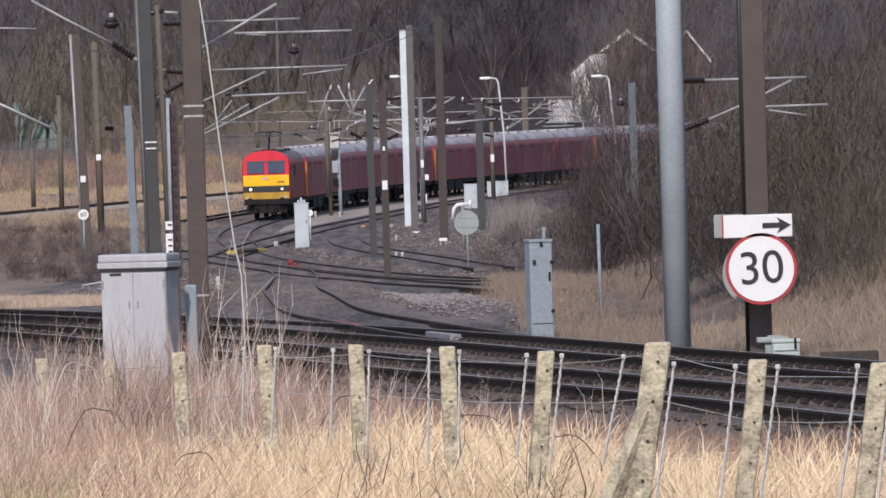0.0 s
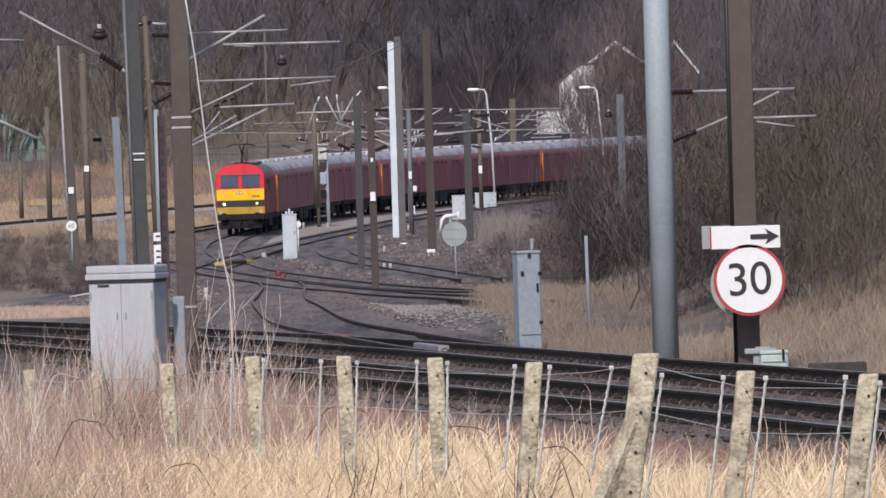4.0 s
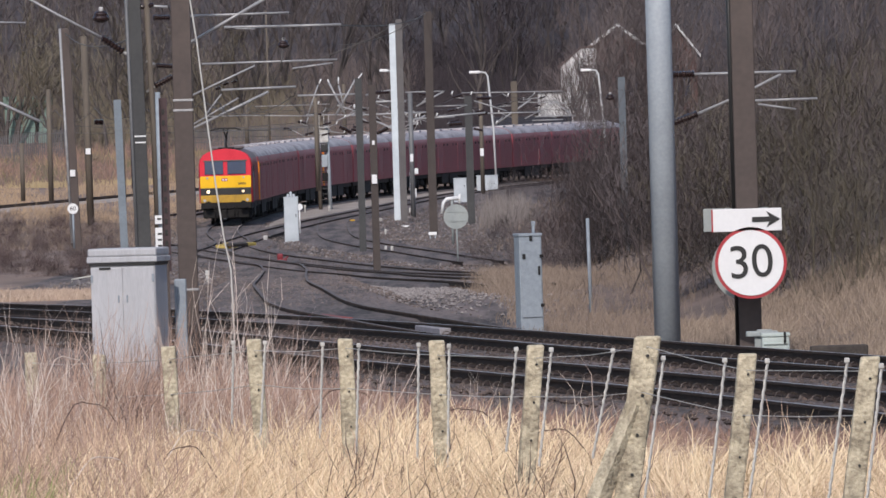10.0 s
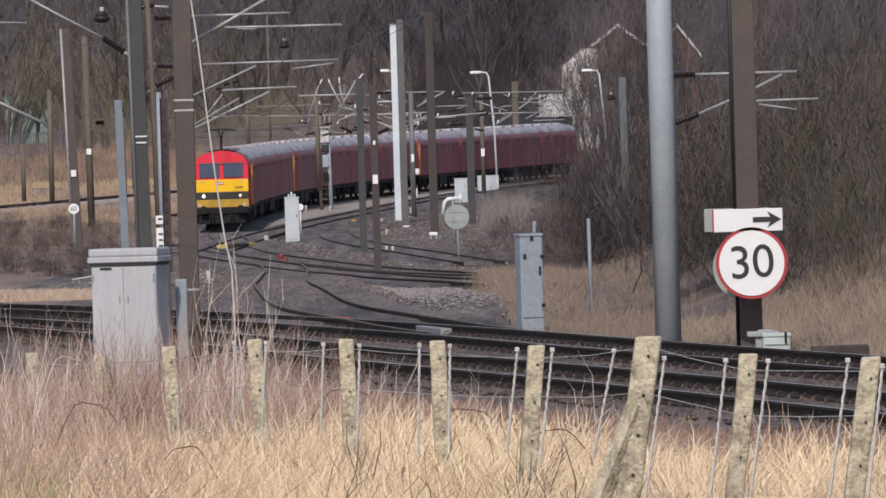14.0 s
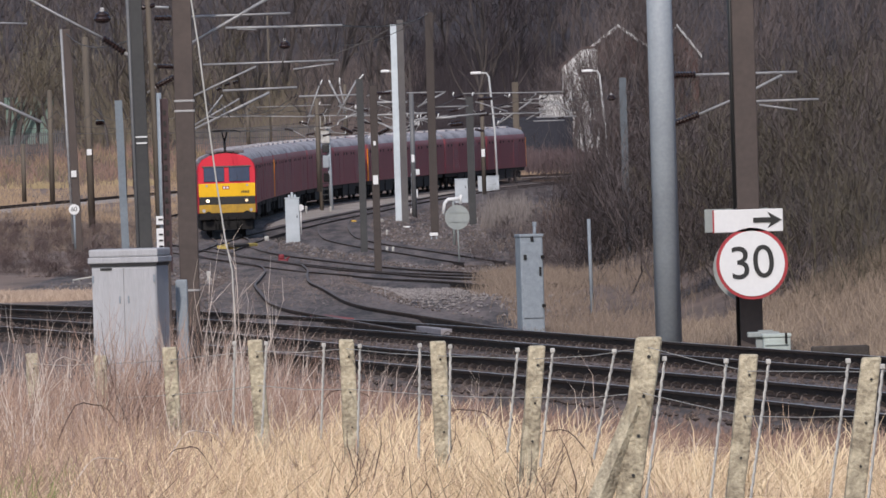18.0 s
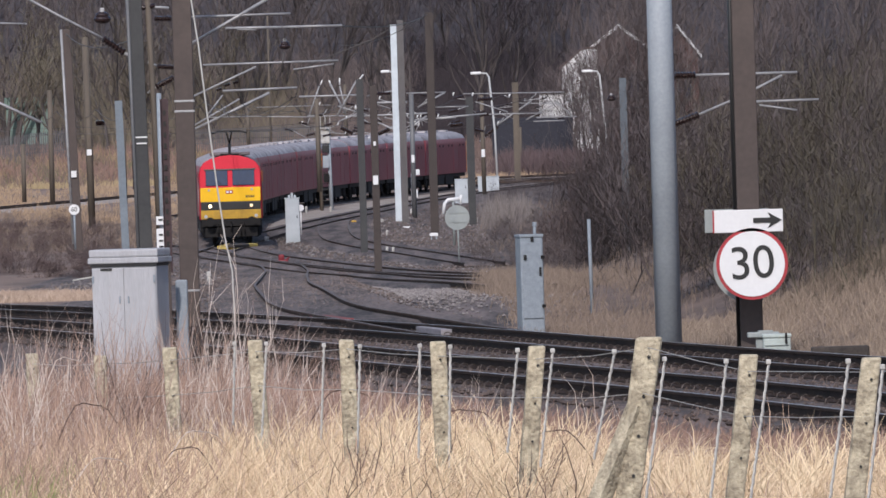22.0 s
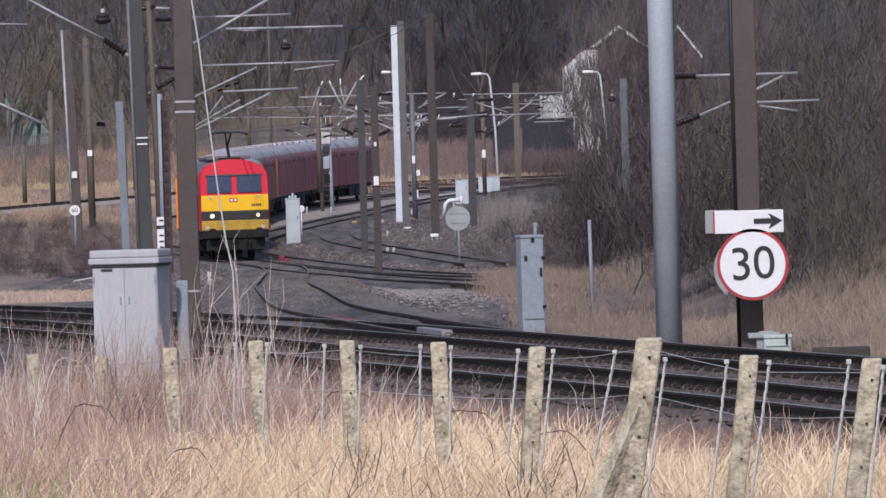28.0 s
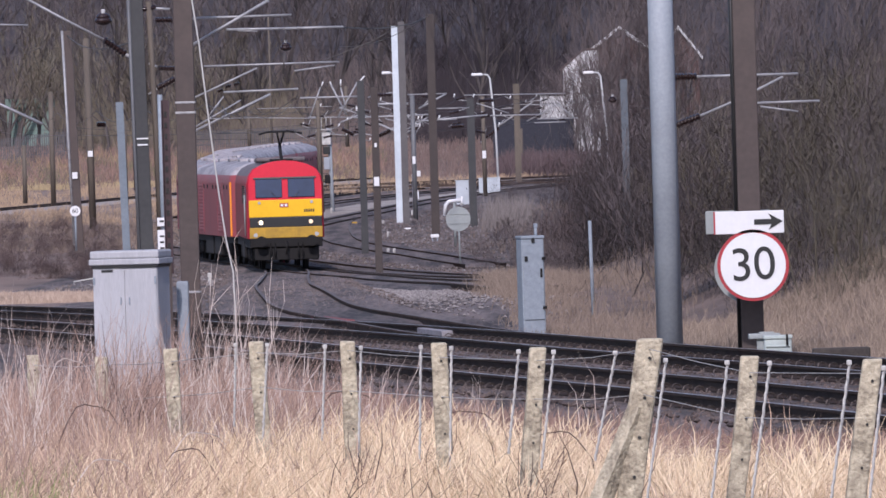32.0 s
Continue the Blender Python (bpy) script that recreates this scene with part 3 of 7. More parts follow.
def build_loco():
    ob = thing("locomotive", "bright red electric locomotive with yellow warning panel and lit headlamp", "locomotive")
    # body sides in a darker, duller red than the cab front
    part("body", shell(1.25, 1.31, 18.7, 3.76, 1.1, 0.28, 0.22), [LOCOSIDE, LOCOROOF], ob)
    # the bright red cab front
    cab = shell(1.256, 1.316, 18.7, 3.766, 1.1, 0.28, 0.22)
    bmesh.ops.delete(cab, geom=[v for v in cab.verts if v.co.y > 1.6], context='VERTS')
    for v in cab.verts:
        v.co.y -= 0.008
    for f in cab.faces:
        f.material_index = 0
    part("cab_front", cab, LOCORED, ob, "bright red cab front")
    # front: yellow panel, dark lamp recess, windscreens
    plate(ob, "warning_panel", -1.258, 1.258, 1.83, 2.42, -0.02, 0.05, LOCOYELLOW, "yellow warning panel")
    plate(ob, "lower_panel", -1.258, 1.258, 1.11, 1.48, -0.02, 0.05, DIRTYYELLOW, "grimy yellow lower panel")
    plate(ob, "lamp_recess", -1.25, 1.25, 1.48, 1.83, -0.012, 0.03, BLACK, "black lamp recess")
    plate(ob, "windscreen", -1.02, -0.1, 2.5, 3.14, -0.02, 0.03, DARKGLASS, "dark glass windscreen", rake=0.22)
    plate(ob, "windscreen", 0.1, 1.02, 2.5, 3.14, -0.02, 0.03, DARKGLASS, "dark glass windscreen", rake=0.22)
    plate(ob, "windscreen_visor", -1.08, 1.08, 3.14, 3.2, -0.02, 0.07, BLACK, "", rake=0.22, bev=0.01)
    for sx in (-1, 1):
        bm = B()
        disc(bm, sx * 0.86, -0.035, 1.65, 0.07, 0.05)
        part("headlamp", bm, LAMPGLOW if sx < 0 else LAMPDIM, ob, "round bright headlamp" if sx < 0 else "round dim headlamp")
        bm = B()
        disc(bm, sx * 1.05, -0.04, 1.22, 0.07, 0.05)
        part("tail_lamp", bm, GREYPAINT, ob)
        bm = B()
        tube(bm, [(sx * 0.87, -0.05, 1.02), (sx * 0.87, -0.42, 1.02)], 0.11, 12)
        disc(bm, sx * 0.87, -0.45, 1.0, 0.19, 0.06)
        part("buffer", bm, UNDER, ob)
        bm = B()
        tube(bm, [(sx * 0.25, -0.05, 2.44), (sx * 0.5, -0.02, 2.72)], 0.008, 4)
        part("wiper", bm, BLACK, ob)
        bm = B()
        box(bm, sx * 0.9, -0.05, 2.28, 0.09, 0.04, 0.09, 0.01)
        part("marker_lamp", bm, GREYPAINT, ob)
        # cab door, its handrails, side grilles
        bm = B()
        box(bm, sx * 1.305, 2.5, 1.15, 0.04, 0.62, 1.85, 0.015)
        dr = part("cab_door", bm, LOCOSIDE, ob)
        bm = B()
        box(bm, sx * 1.325, 2.5, 2.3, 0.02, 0.42, 0.5, 0.01)
        part("window", bm, DARKGLASS, dr)
        for dy in (2.1, 2.9):
            bm = B()
            tube(bm, [(sx * 1.35, dy, 1.2), (sx * 1.35, dy, 2.6)], 0.014, 6)
            part("handrail", bm, SIGNBACK, dr)
        bm = B()
        box(bm, sx * 1.318, 1.25, 2.35, 0.03, 0.9, 0.55, 0.01)
        part("cab_side_window", bm, DARKGLASS, ob)
        bm = B()
        for i in range(9):
            box(bm, sx * 1.31, 5.5, 2.3 + 0.07 * i, 0.03, 3.4, 0.045)
        part("side_grille", bm, UNDER, ob)
        bm = B()
        box(bm, sx * 1.1, 9.3, 0.38, 0.35, 3.6, 0.62, 0.05)
        part("battery_box", bm, UNDER, ob)
    bm = B()
    box(bm, -0.05, -0.05, 2.16, 0.3, 0.02, 0.14, 0.004)
    em = part("emblem", bm, REDRIM, ob, "small red and white emblem")
    for k in (-0.07, 0.07):
        bm = B()
        box(bm, -0.05 + k, -0.063, 2.19, 0.09, 0.006, 0.08)
        part("emblem_bar", bm, WHITE, em)
    bm = B()
    for i in range(5):
        box(bm, 0.66 + 0.075 * i, -0.045, 1.98, 0.05, 0.01, 0.1)
    part("number_bars", bm, BLACK, ob)
    bm = B()
    box(bm, 0, 0.04, 0.8, 2.46, 0.3, 0.305, 0.02)
    box(bm, 0, 0.0, 0.35, 2.2, 0.12, 0.4, 0.03)
    part("buffer_beam", bm, UNDER, ob)
    bm = B()
    tube(bm, [(0, -0.05, 0.95), (0, -0.35, 0.9), (0, -0.4, 0.55)], 0.06, 8)
    part("coupling", bm, UNDER, ob)
    for x in (-0.55, -0.4, 0.4, 0.55):
        bm = B()
        tube(bm, [(x, -0.08, 0.95), (x, -0.25, 0.75), (x, -0.2, 0.45)], 0.03, 6)
        part("air_hose", bm, UNDER, ob)
    # roof: grey walkway, pantograph
    bm = B()
    box(bm, 0, 10.5, 3.7, 1.3, 11.5, 0.12, 0.03)
    box(bm, 0, 5.4, 3.74, 1.7, 2.2, 0.14, 0.04)
    part("roof_hatch", bm, LOCOROOF, ob)
    bm = B()
    tube(bm, [(0, 3.6, 3.8), (0, 5.0, 4.25)], 0.06, 6)
    for sx in (-1, 1):
        tube(bm, [(0, 5.0, 4.25), (sx * 0.12, 3.9, 4.74)], 0.035, 6)
    tube(bm, [(-0.75, 3.9, 4.68), (-0.45, 3.9, 4.76), (0.45, 3.9, 4.76), (0.75, 3.9, 4.68)], 0.035, 6)
    box(bm, 0, 3.7, 3.74, 0.8, 0.8, 0.08, 0.02)
    part("pantograph", bm, UNDER, ob, "raised dark pantograph")
    bm = B()
    box(bm, 0, 9.4, 0.78, 2.5, 18.2, 0.315, 0.02)
    part("underframe", bm, UNDER, ob)
    for y in (4.1, 14.6):
        wheelset_bogie(ob, y)
    return ob


def build_coach(cab_front, cab_back):
    ob = thing("mail_coach", "dusty maroon windowless mail coach with grey roof", "coach", group="mail coaches")
    part("body", shell(1.30 if not (cab_front or cab_back) else 1.05, 1.36, 19.9, 3.74, 1.02, 0.06 if not (cab_front or cab_back) else 0.32), [MAROON, COACHROOF], ob)
    for sx in (-1, 1):
        for y in (5.2, 14.6):
            bm = B()
            rib = [(1.15 + 0.0625 * i, 0.006 + 0.02 * (i % 2)) for i in range(29)]
            prism(bm, [(sx * (1.36 + 0.6 * w), z) for z, w in rib] + [(sx * 1.34, rib[-1][0]), (sx * 1.34, rib[0][0])], y - 1.15, y + 1.15)
            part("shutter_door", bm, MAROON, ob)
            for dy in (-1.25, 1.25):
                bm = B()
                box(bm, sx * 1.362, y + dy, 1.1, 0.03, 0.1, 1.87)
                part("door_frame", bm, MAROON, ob)
        for y in (1.6, 3.2, 6.9, 8.5, 11.2, 12.8, 16.6, 18.2):
            bm = B()
            box(bm, sx * 1.362, y, 2.74, 0.02, 0.45, 0.15, 0.004)
            part("vent_grille", bm, UNDER, ob)
        for y, ln in ((7.6, 3.0), (11.6, 3.6)):
            bm = B()
            box(bm, sx * 1.05, y, 0.32, 0.5, ln, 0.68, 0.04)
            part("equipment_case", bm, UNDER, ob)
    for y, on in ((0.0, cab_front), (19.9, cab_back)):
        k = 1 if y == 0 else -1
        if on:
            bm = B()
            box(bm, 0, y - k * 0.03, 1.1, 2.05, 0.06, 1.95, 0.03)
            # thin proud corner strips shaped and coloured to carry the sun glint
            for sx in (-1, 1):
                vs = [bm.verts.new((sx * a, y + k * b, z)) for a, b, z in ((1.315, 0.245, 1.05), (1.374, 0.306, 1.05), (1.374, 0.306, 3.0), (1.315, 0.245, 3.0))]
                vi = [bm.verts.new((v.co.x - sx * 0.03, v.co.y + k * 0.05, v.co.z)) for v in vs]
                for q in ((0, 1, 2, 3),):
                    bm.faces.new([vs[i] for i in q])
                    bm.faces.new([vi[i] for i in q[::-1]])
                for i in range(4):
                    bm.faces.new((vs[i], vi[i], vi[(i + 1) % 4], vs[(i + 1) % 4]))
            cp = part("cab_end", bm, ORANGE, ob, "yellow cab end with the sun glint put into its orange")
            bm = B()
            box(bm, 0, y - k * 0.06, 2.3, 1.7, 0.04, 0.6, 0.02)
            part("window", bm, DARKGLASS, cp)
            bm = B()
            box(bm, 0, y - k * 0.25, 0.85, 0.5, 0.5, 0.3, 0.04)
            part("coupler", bm, UNDER, ob)
        else:
            bm = B()
            box(bm, 0, y - k * 0.15, 1.1, 1.1, 0.3, 2.2, 0.05)
            part("gangway", bm, UNDER, ob)
    for i in range(4):
        bm = B()
        box(bm, 0, 2.6 + 4.9 * i, 3.68, 0.9, 1.1, 0.14, 0.04)
        part("roof_vent", bm, COACHROOF, ob)
    bm = B()
    box(bm, 0, 9.95, 0.78, 2.5, 19.2, 0.28, 0.02)
    part("underframe", bm, UNDER, ob)
    for y in (3.0, 16.9):
        wheelset_bogie(ob, y)
    return ob


def run_along(s):
    """Place at s metres along the line from where the engine's front stands at the start; towards the viewer is positive."""
    return float(np.interp(s, RUN_S, RUN_Y))


RUN_Y = np.arange(990.0, 169.0, -1.0)
_rx = np.array([smooth_table(TRAIN_LINE, float(y)) for y in RUN_Y])
RUN_S = np.concatenate([[0], np.cumsum(np.hypot(np.diff(_rx), 1.0))])
RUN_S = RUN_S - np.interp(-602.0, -RUN_Y, RUN_S)


def spot(s):
    y = run_along(s)
    return Vector((smooth_table(TRAIN_LINE, y), y, level(y)))


def travelled(t):
    return 5.256 * t + 0.054 * t * t


TRAIN = [(build_loco(), 0.0, 18.7)]
_mid = build_coach(False, False)
_cab = build_coach(True, False)
_tail = build_coach(False, True)
_pos = 19.3
for _u in range(3):
    for _k in range(4):
        if _u == 0 and _k < 2 or (_u == 0 and _k == 3):
            _c = (_cab, _mid, None, _tail)[_k]
        else:
            _c = copy_thing((_cab, _mid, _mid, _tail)[_k], Matrix())
        TRAIN.append((_c, _pos, 19.9))
        _pos += 20.15 if _k < 3 else 20.7


# ---- masts and overhead line equipment ----
def h_mast(bm, x, y, z0, z1, w, dpt, lean=0.0, mi=0):
    """An H-section column."""
    prof = [(-w / 2, -dpt / 2), (w / 2, -dpt / 2), (w / 2, -dpt / 2 + 0.03), (0.012, -dpt / 2 + 0.03), (0.012, dpt / 2 - 0.03), (w / 2, dpt / 2 - 0.03), (w / 2, dpt / 2), (-w / 2, dpt / 2), (-w / 2, dpt / 2 - 0.03), (-0.012, dpt / 2 - 0.03), (-0.012, -dpt / 2 + 0.03), (-w / 2, -dpt / 2 + 0.03)]
    a = [bm.verts.new((x + u, y + v, z0)) for u, v in prof]
    b = [bm.verts.new((x + u + lean * (z1 - z0), y + v, z1)) for u, v in prof]
    n = len(prof)
    for k in range(n):
        bm.faces.new((a[k], a[(k + 1) % n], b[(k + 1) % n], b[k])).material_index = mi
    bm.faces.new(b).material_index = mi
    return bm


def mast(p, z1, w, style, material, label, lean=0.0, tags=(), foot=False, category="mast"):
    """A line-side mast whose foot is at p; tags: heights of white plates on it."""
    x, y, z0 = p
    ob = thing("catenary_mast", label, category, pose(x, y, z0), group="overhead line masts")
    bm = B()
    h = z1 - z0
    if style == 'H':
        h_mast(bm, 0, 0, -0.3, h, w, w, lean)
    elif style == 'round':
        tube(bm, [(0, 0, -0.3), (lean * h, 0, h)], w / 2, 20, taper=w / 2 * 0.93)
    elif style == 'box':
        box(bm, 0, 0, -0.3, w, w * 0.8, h + 0.3, 0.012)
        for v in bm.verts:
            v.co.x += lean * v.co.z
    part("column", bm, material, ob)
    if foot:
        bm = B()
        box(bm, 0, 0, -0.35, w * 2.2, w * 2.2, 0.5, 0.03)
        part("foundation_block", bm, CONCRETE, ob)
    for hz, sw, sh in tags:
        bm = B()
        box(bm, lean * (hz - z0), -w / 2 - 0.04, hz - z0, sw, 0.02, sh, 0.004)
        part("number_plate", bm, WHITE, ob, "small white plate")
    return ob


def insulator(bm, p0, p1, r=0.09, mi=0):
    """A ribbed porcelain insulator from p0 to p1."""
    a, b = Vector(p0), Vector(p1)
    n = 7
    pts, rad = [], []
    for i in range(2 * n + 1):
        pts.append(a + (b - a) * i / (2 * n))
        rad.append(r if i % 2 else r * 0.55)
    d = (b - a).normalized()
    u = d.orthogonal().normalized()
    v = d.cross(u)
    rings = [[bm.verts.new(p + (u * math.cos(k * math.tau / 8) + v * math.sin(k * math.tau / 8)) * q) for k in range(8)] for p, q in zip(pts, rad)]
    for r0, r1 in zip(rings, rings[1:]):
        for k in range(8):
            bm.faces.new((r0[k], r0[(k + 1) % 8], r1[(k + 1) % 8], r1[k])).material_index = mi
    bm.faces.new(rings[0][::-1]).material_index = mi
    bm.faces.new(rings[-1]).material_index = mi


def arm(parent, pts, r, material=None, name="cantilever_tube"):
    """A tube of the cantilever, in world places, under its mast."""
    o = parent.matrix_basis.translation
    bm = B()
    tube(bm, [Vector(p) - o for p in pts], r, 8)
    return part(name, bm, material or ALLOY, parent)


def pot(parent, p0, p1, r=0.09):
    o = parent.matrix_basis.translation
    bm = B()
    insulator(bm, Vector(p0) - o, Vector(p1) - o, r)
    return part("insulator", bm, PORCELAIN, parent, "brown ribbed insulator")


def hung(parent, p, r):
    """A round pot insulator with a bright cap, hung from a bracket."""
    o = parent.matrix_basis.translation
    c = Vector(p) - o
    bm = B()
    for dz, rr in ((0.0, r), (r * 0.45, r * 0.8)):
        bmesh.ops.create_uvsphere(bm, u_segments=14, v_segments=8, radius=rr, matrix=Matrix.Translation(c + Vector((0, 0, dz))) @ Matrix.Diagonal((1, 1, 0.55, 1)))
    ins = part("hanging_insulator", bm, PORCELAIN, parent, "dark round insulator")
    bm = B()
    box(bm, c.x, c.y, c.z + r * 0.7, r * 0.5, r * 0.5, r * 0.6, r * 0.1)
    part("cap", bm, ALLOY, ins)




MIDSTEEL = mat("weathered_grey_mast", (0.17, 0.175, 0.18), (0.11, 0.112, 0.115), 0.6, 0.15, scale=1.5, fine=14, bump=0.06)
DIMBLUE = mat("bluish_zinc", (0.2, 0.24, 0.275), (0.13, 0.155, 0.18), 0.6, 0.1, scale=2, fine=20, bump=0.05)
DIRTYWHITE = mat("streaked_white_paint", (0.62, 0.61, 0.58), (0.2, 0.19, 0.175), 0.7, scale=2.5, fine=9, bump=0.1)
# right-hand pair beside the sign
GREY_MAST = mast((3.046, 150.000, 1.970), 9.5, 0.36, 'round', GREYSTEEL, "thick pale galvanised round catenary mast beside the near line")
SIGN_MAST = mast((4.078, 146.500, 1.965), 9.5, 0.3, 'box', BROWNSTEEL, "brown painted steel mast behind the speed sign")
bm = B()
tube(bm, [(-0.165, 0, 0.0), (-0.165, 0, 7.6)], 0.035, 8)
part("cable_duct", bm, BLACK, SIGN_MAST, "black cable duct")
pot(GREY_MAST, (3.394, 158.000, 5.632), (3.702, 158.000, 5.631), 0.06)
arm(GREY_MAST, [(3.702, 158.000, 5.631), (5.161, 158.000, 5.628)], 0.02)
pot(GREY_MAST, (3.390, 158.000, 4.943), (3.734, 158.000, 5.063), 0.06)
arm(GREY_MAST, [(3.734, 158.000, 5.063), (4.324, 158.000, 5.297), (4.941, 158.000, 5.594)], 0.02)
arm(GREY_MAST, [(4.533, 158.000, 5.226), (5.457, 158.000, 5.231)], 0.018)
arm(GREY_MAST, [(4.604, 158.000, 5.175), (5.145, 158.000, 5.086)], 0.014)

# brown mast beside the relay cabinet, with bands and a perforated cable tray
LEFT_MAST = mast((-3.452, 150.000, 1.909), 9.5, 0.262, 'box', BROWNSTEEL, "brown painted steel mast with pale bands beside the cabinet")
o = LEFT_MAST.matrix_basis.translation
for zc in (5.442, 5.304, 2.863):
    bm = B()
    box(bm, 0, 0, zc - o.z, 0.275, 0.225, 0.03, 0.004)
    part("band", bm, ALLOY, LEFT_MAST, "pale metal band")
TRAY = thing("cable_tray", "purplish brown perforated steel cable tray on end beside the mast", "cable tray", pose(*(-3.756, 151.000, 3.121)))
bm = B()
h = 5.498 - 3.121
box(bm, 0.05, 0, 0, 0.012, 0.1, h)
box(bm, -0.05, 0, 0, 0.012, 0.1, h)
box(bm, 0, 0.03, 0, 0.1, 0.02, h)
part("tray", bm, mat("oxide_steel", (0.075, 0.045, 0.05), (0.045, 0.028, 0.032), 0.7, scale=3, fine=25), TRAY)
for i in range(int(h / 0.15)):
    bm = B()
    box(bm, 0, 0.012, 0.05 + i * 0.15, 0.04, 0.016, 0.07)
    part("slot", bm, BLACK, TRAY)
bm = B()
box(bm, 0, 0, 1.897 - 3.121 - 0.5, 0.05, 0.05, 1.9)
part("stand", bm, BROWNSTEEL, TRAY)

# dark green pair behind the cabinet
DARK_MAST = mast((-5.107, 190.000, 2.250), 10.5, 0.25, 'H', DARKSTEEL, "dark green steel mast with a paler edge behind the cabinet", lean=-0.015)
bm = B()
tube(bm, [(-0.12, -0.13, 0), (-0.12 - 0.015 * (7.904 - 2.250), -0.13, 7.904 - 2.250)], 0.03, 6)
part("earth_conduit", bm, MIDSTEEL, DARK_MAST)
arm(DARK_MAST, [(-4.955, 190.000, 7.314), (-4.895, 190.000, 5.120), (-4.870, 190.000, 3.023)], 0.05, TIMBER, "stay_tube")
arm(DARK_MAST, [(-5.259, 190.000, 5.647), (-5.258, 190.000, 4.058)], 0.045, mat("oxide_pipe", (0.1, 0.035, 0.04), (0.07, 0.025, 0.03), 0.6), "conduit")
bm = B()
for yy, ww in ((4.940, 0.2), (4.833, 0.18)):
    box(bm, -0.02, -0.14, yy - DARK_MAST.matrix_basis.translation.z, ww, 0.02, 0.025)
part("band", bm, WHITE, DARK_MAST)
hung(DARK_MAST, (-5.744, 190.000, 7.006), 0.15)
arm(DARK_MAST, [(-5.740, 190.000, 7.142), (-5.723, 190.000, 7.727)], 0.012, WIRE, "hanger_rod")
pot(DARK_MAST, (-5.745, 190.000, 6.675), (-5.382, 190.000, 6.411), 0.075)
arm(DARK_MAST, [(-5.382, 190.000, 6.411), (-5.199, 190.000, 6.327)], 0.03)
arm(DARK_MAST, [(-7.115, 190.000, 7.456), (-6.540, 190.000, 7.117), (-5.745, 190.000, 6.675)], 0.022)
arm(DARK_MAST, [(-5.270, 190.000, 7.226), (-5.028, 190.000, 7.180), (-4.832, 190.000, 7.213)], 0.04, PORCELAIN)
# whitish number post
POST_D = mast((-4.710, 186.000, 3.065), 5.690, 0.09, 'round', GALV, "slim pale post with black and white plates", foot=False)
for za, hh, nb in ((3.467, 0.144, 1), (3.015, 0.39, 3)):
    bm = B()
    z0 = POST_D.matrix_basis.translation.z
    box(bm, -0.03, -0.07, za - z0, 0.15, 0.02, hh, 0.004)
    pl = part("plate", bm, WHITE, POST_D, "white plate with dark bars")
    bm = B()
    for k in range(nb):
        box(bm, -0.03, -0.085, za - z0 + 0.07 + 0.1 * k, 0.07, 0.01, 0.03)
    part("bars", bm, BLACK, pl)
# posts and masts to the left
mast((-6.602, 230.000, 2.607), 5.699, 0.155, 'H', DIMBLUE, "short bluish galvanised post", foot=False, lean=-0.02)
TALL_L = mast((-13.881, 420.000, 0.774), 8.965, 0.36, 'box', BROWNSTEEL, "tall brown mast with a pale flange and white tag", lean=-0.028, tags=((3.321, 0.2, 0.25),))
bm = B()
h = 8.965 - 0.774
tube(bm, [(-0.17, -0.15, 0), (-0.17 - 0.028 * h, -0.15, h)], 0.05, 6)
part("flange", bm, ALLOY, TALL_L, "pale flange")
mast((-17.756, 560.000, 0.459), 9.826, 0.36, 'round', TIMBER, "old yellowish timber pole with a white tag", lean=-0.01, tags=((3.823, 0.25, 0.3),))
mast((-22.548, 640.000, 1.242), 7.480, 0.3, 'round', TIMBER, "old timber pole on the bank", foot=False)
mast((-22.674, 600.000, 1.590), 4.454, 0.25, 'round', TIMBER, "short dark timber post with a pale cap on the bank", foot=False)
mast((-18.348, 640.000, 1.117), 5.552, 0.3, 'round', TIMBER, "old timber pole on the bank", foot=False)
RDISC = thing("distance_marker", "round white marker plate on a short post", "sign", pose(*(-13.822, 415.000, 0.828)))
bm = B()
tube(bm, [(0, 0, -0.2), (0, 0, 1.25)], 0.04, 8)
part("post", bm, GALV, RDISC)
bm = B()
disc(bm, 0, -0.05, 2.127 - 0.828, 0.2, 0.02)
part("plate", bm, WHITE, RDISC, "round white plate")

# masts in the middle of the junction
MAST_J = mast((-3.045, 430.000, 0.030), 6.779, 0.27, 'H', DARKSTEEL, "dark grey steel mast in the junction", tags=())
MAST_K = mast((-2.125, 362.000, -0.035), 6.282, 0.24, 'box', DARKBROWN, "brown mast with a white plate between the lines", tags=((3.032, 0.17, 0.3), (4.312, 0.08, 0.14)))
MAST_L = mast((-2.169, 560.000, -0.004), 9.996, 0.32, 'box', WHITESTEEL, "pale bluish-white painted catenary mast")
MAST_L2 = mast((-1.800, 552.000, 0.002), 10.141, 0.33, 'H', mat("brownish_grey_mast", (0.13, 0.12, 0.118), (0.08, 0.074, 0.074), 0.7, scale=1.5, fine=14, bump=0.06), "brownish grey steel catenary mast beside the pale one")
MAST_L3 = mast((-1.396, 575.000, 0.012), 6.536, 0.26, 'round', MIDSTEEL, "slim grey steel mast with a white tag", tags=((2.909, 0.16, 0.4),))
MAST_M = mast((-0.306, 486.000, 0.000), 9.850, 0.36, 'box', DARKBROWN, "tall brown catenary mast on a concrete foot")
MAST_N = mast((1.517, 535.000, -0.020), 6.155, 0.36, 'H', DARKSTEEL, "dark steel mast beside pale cabinets")
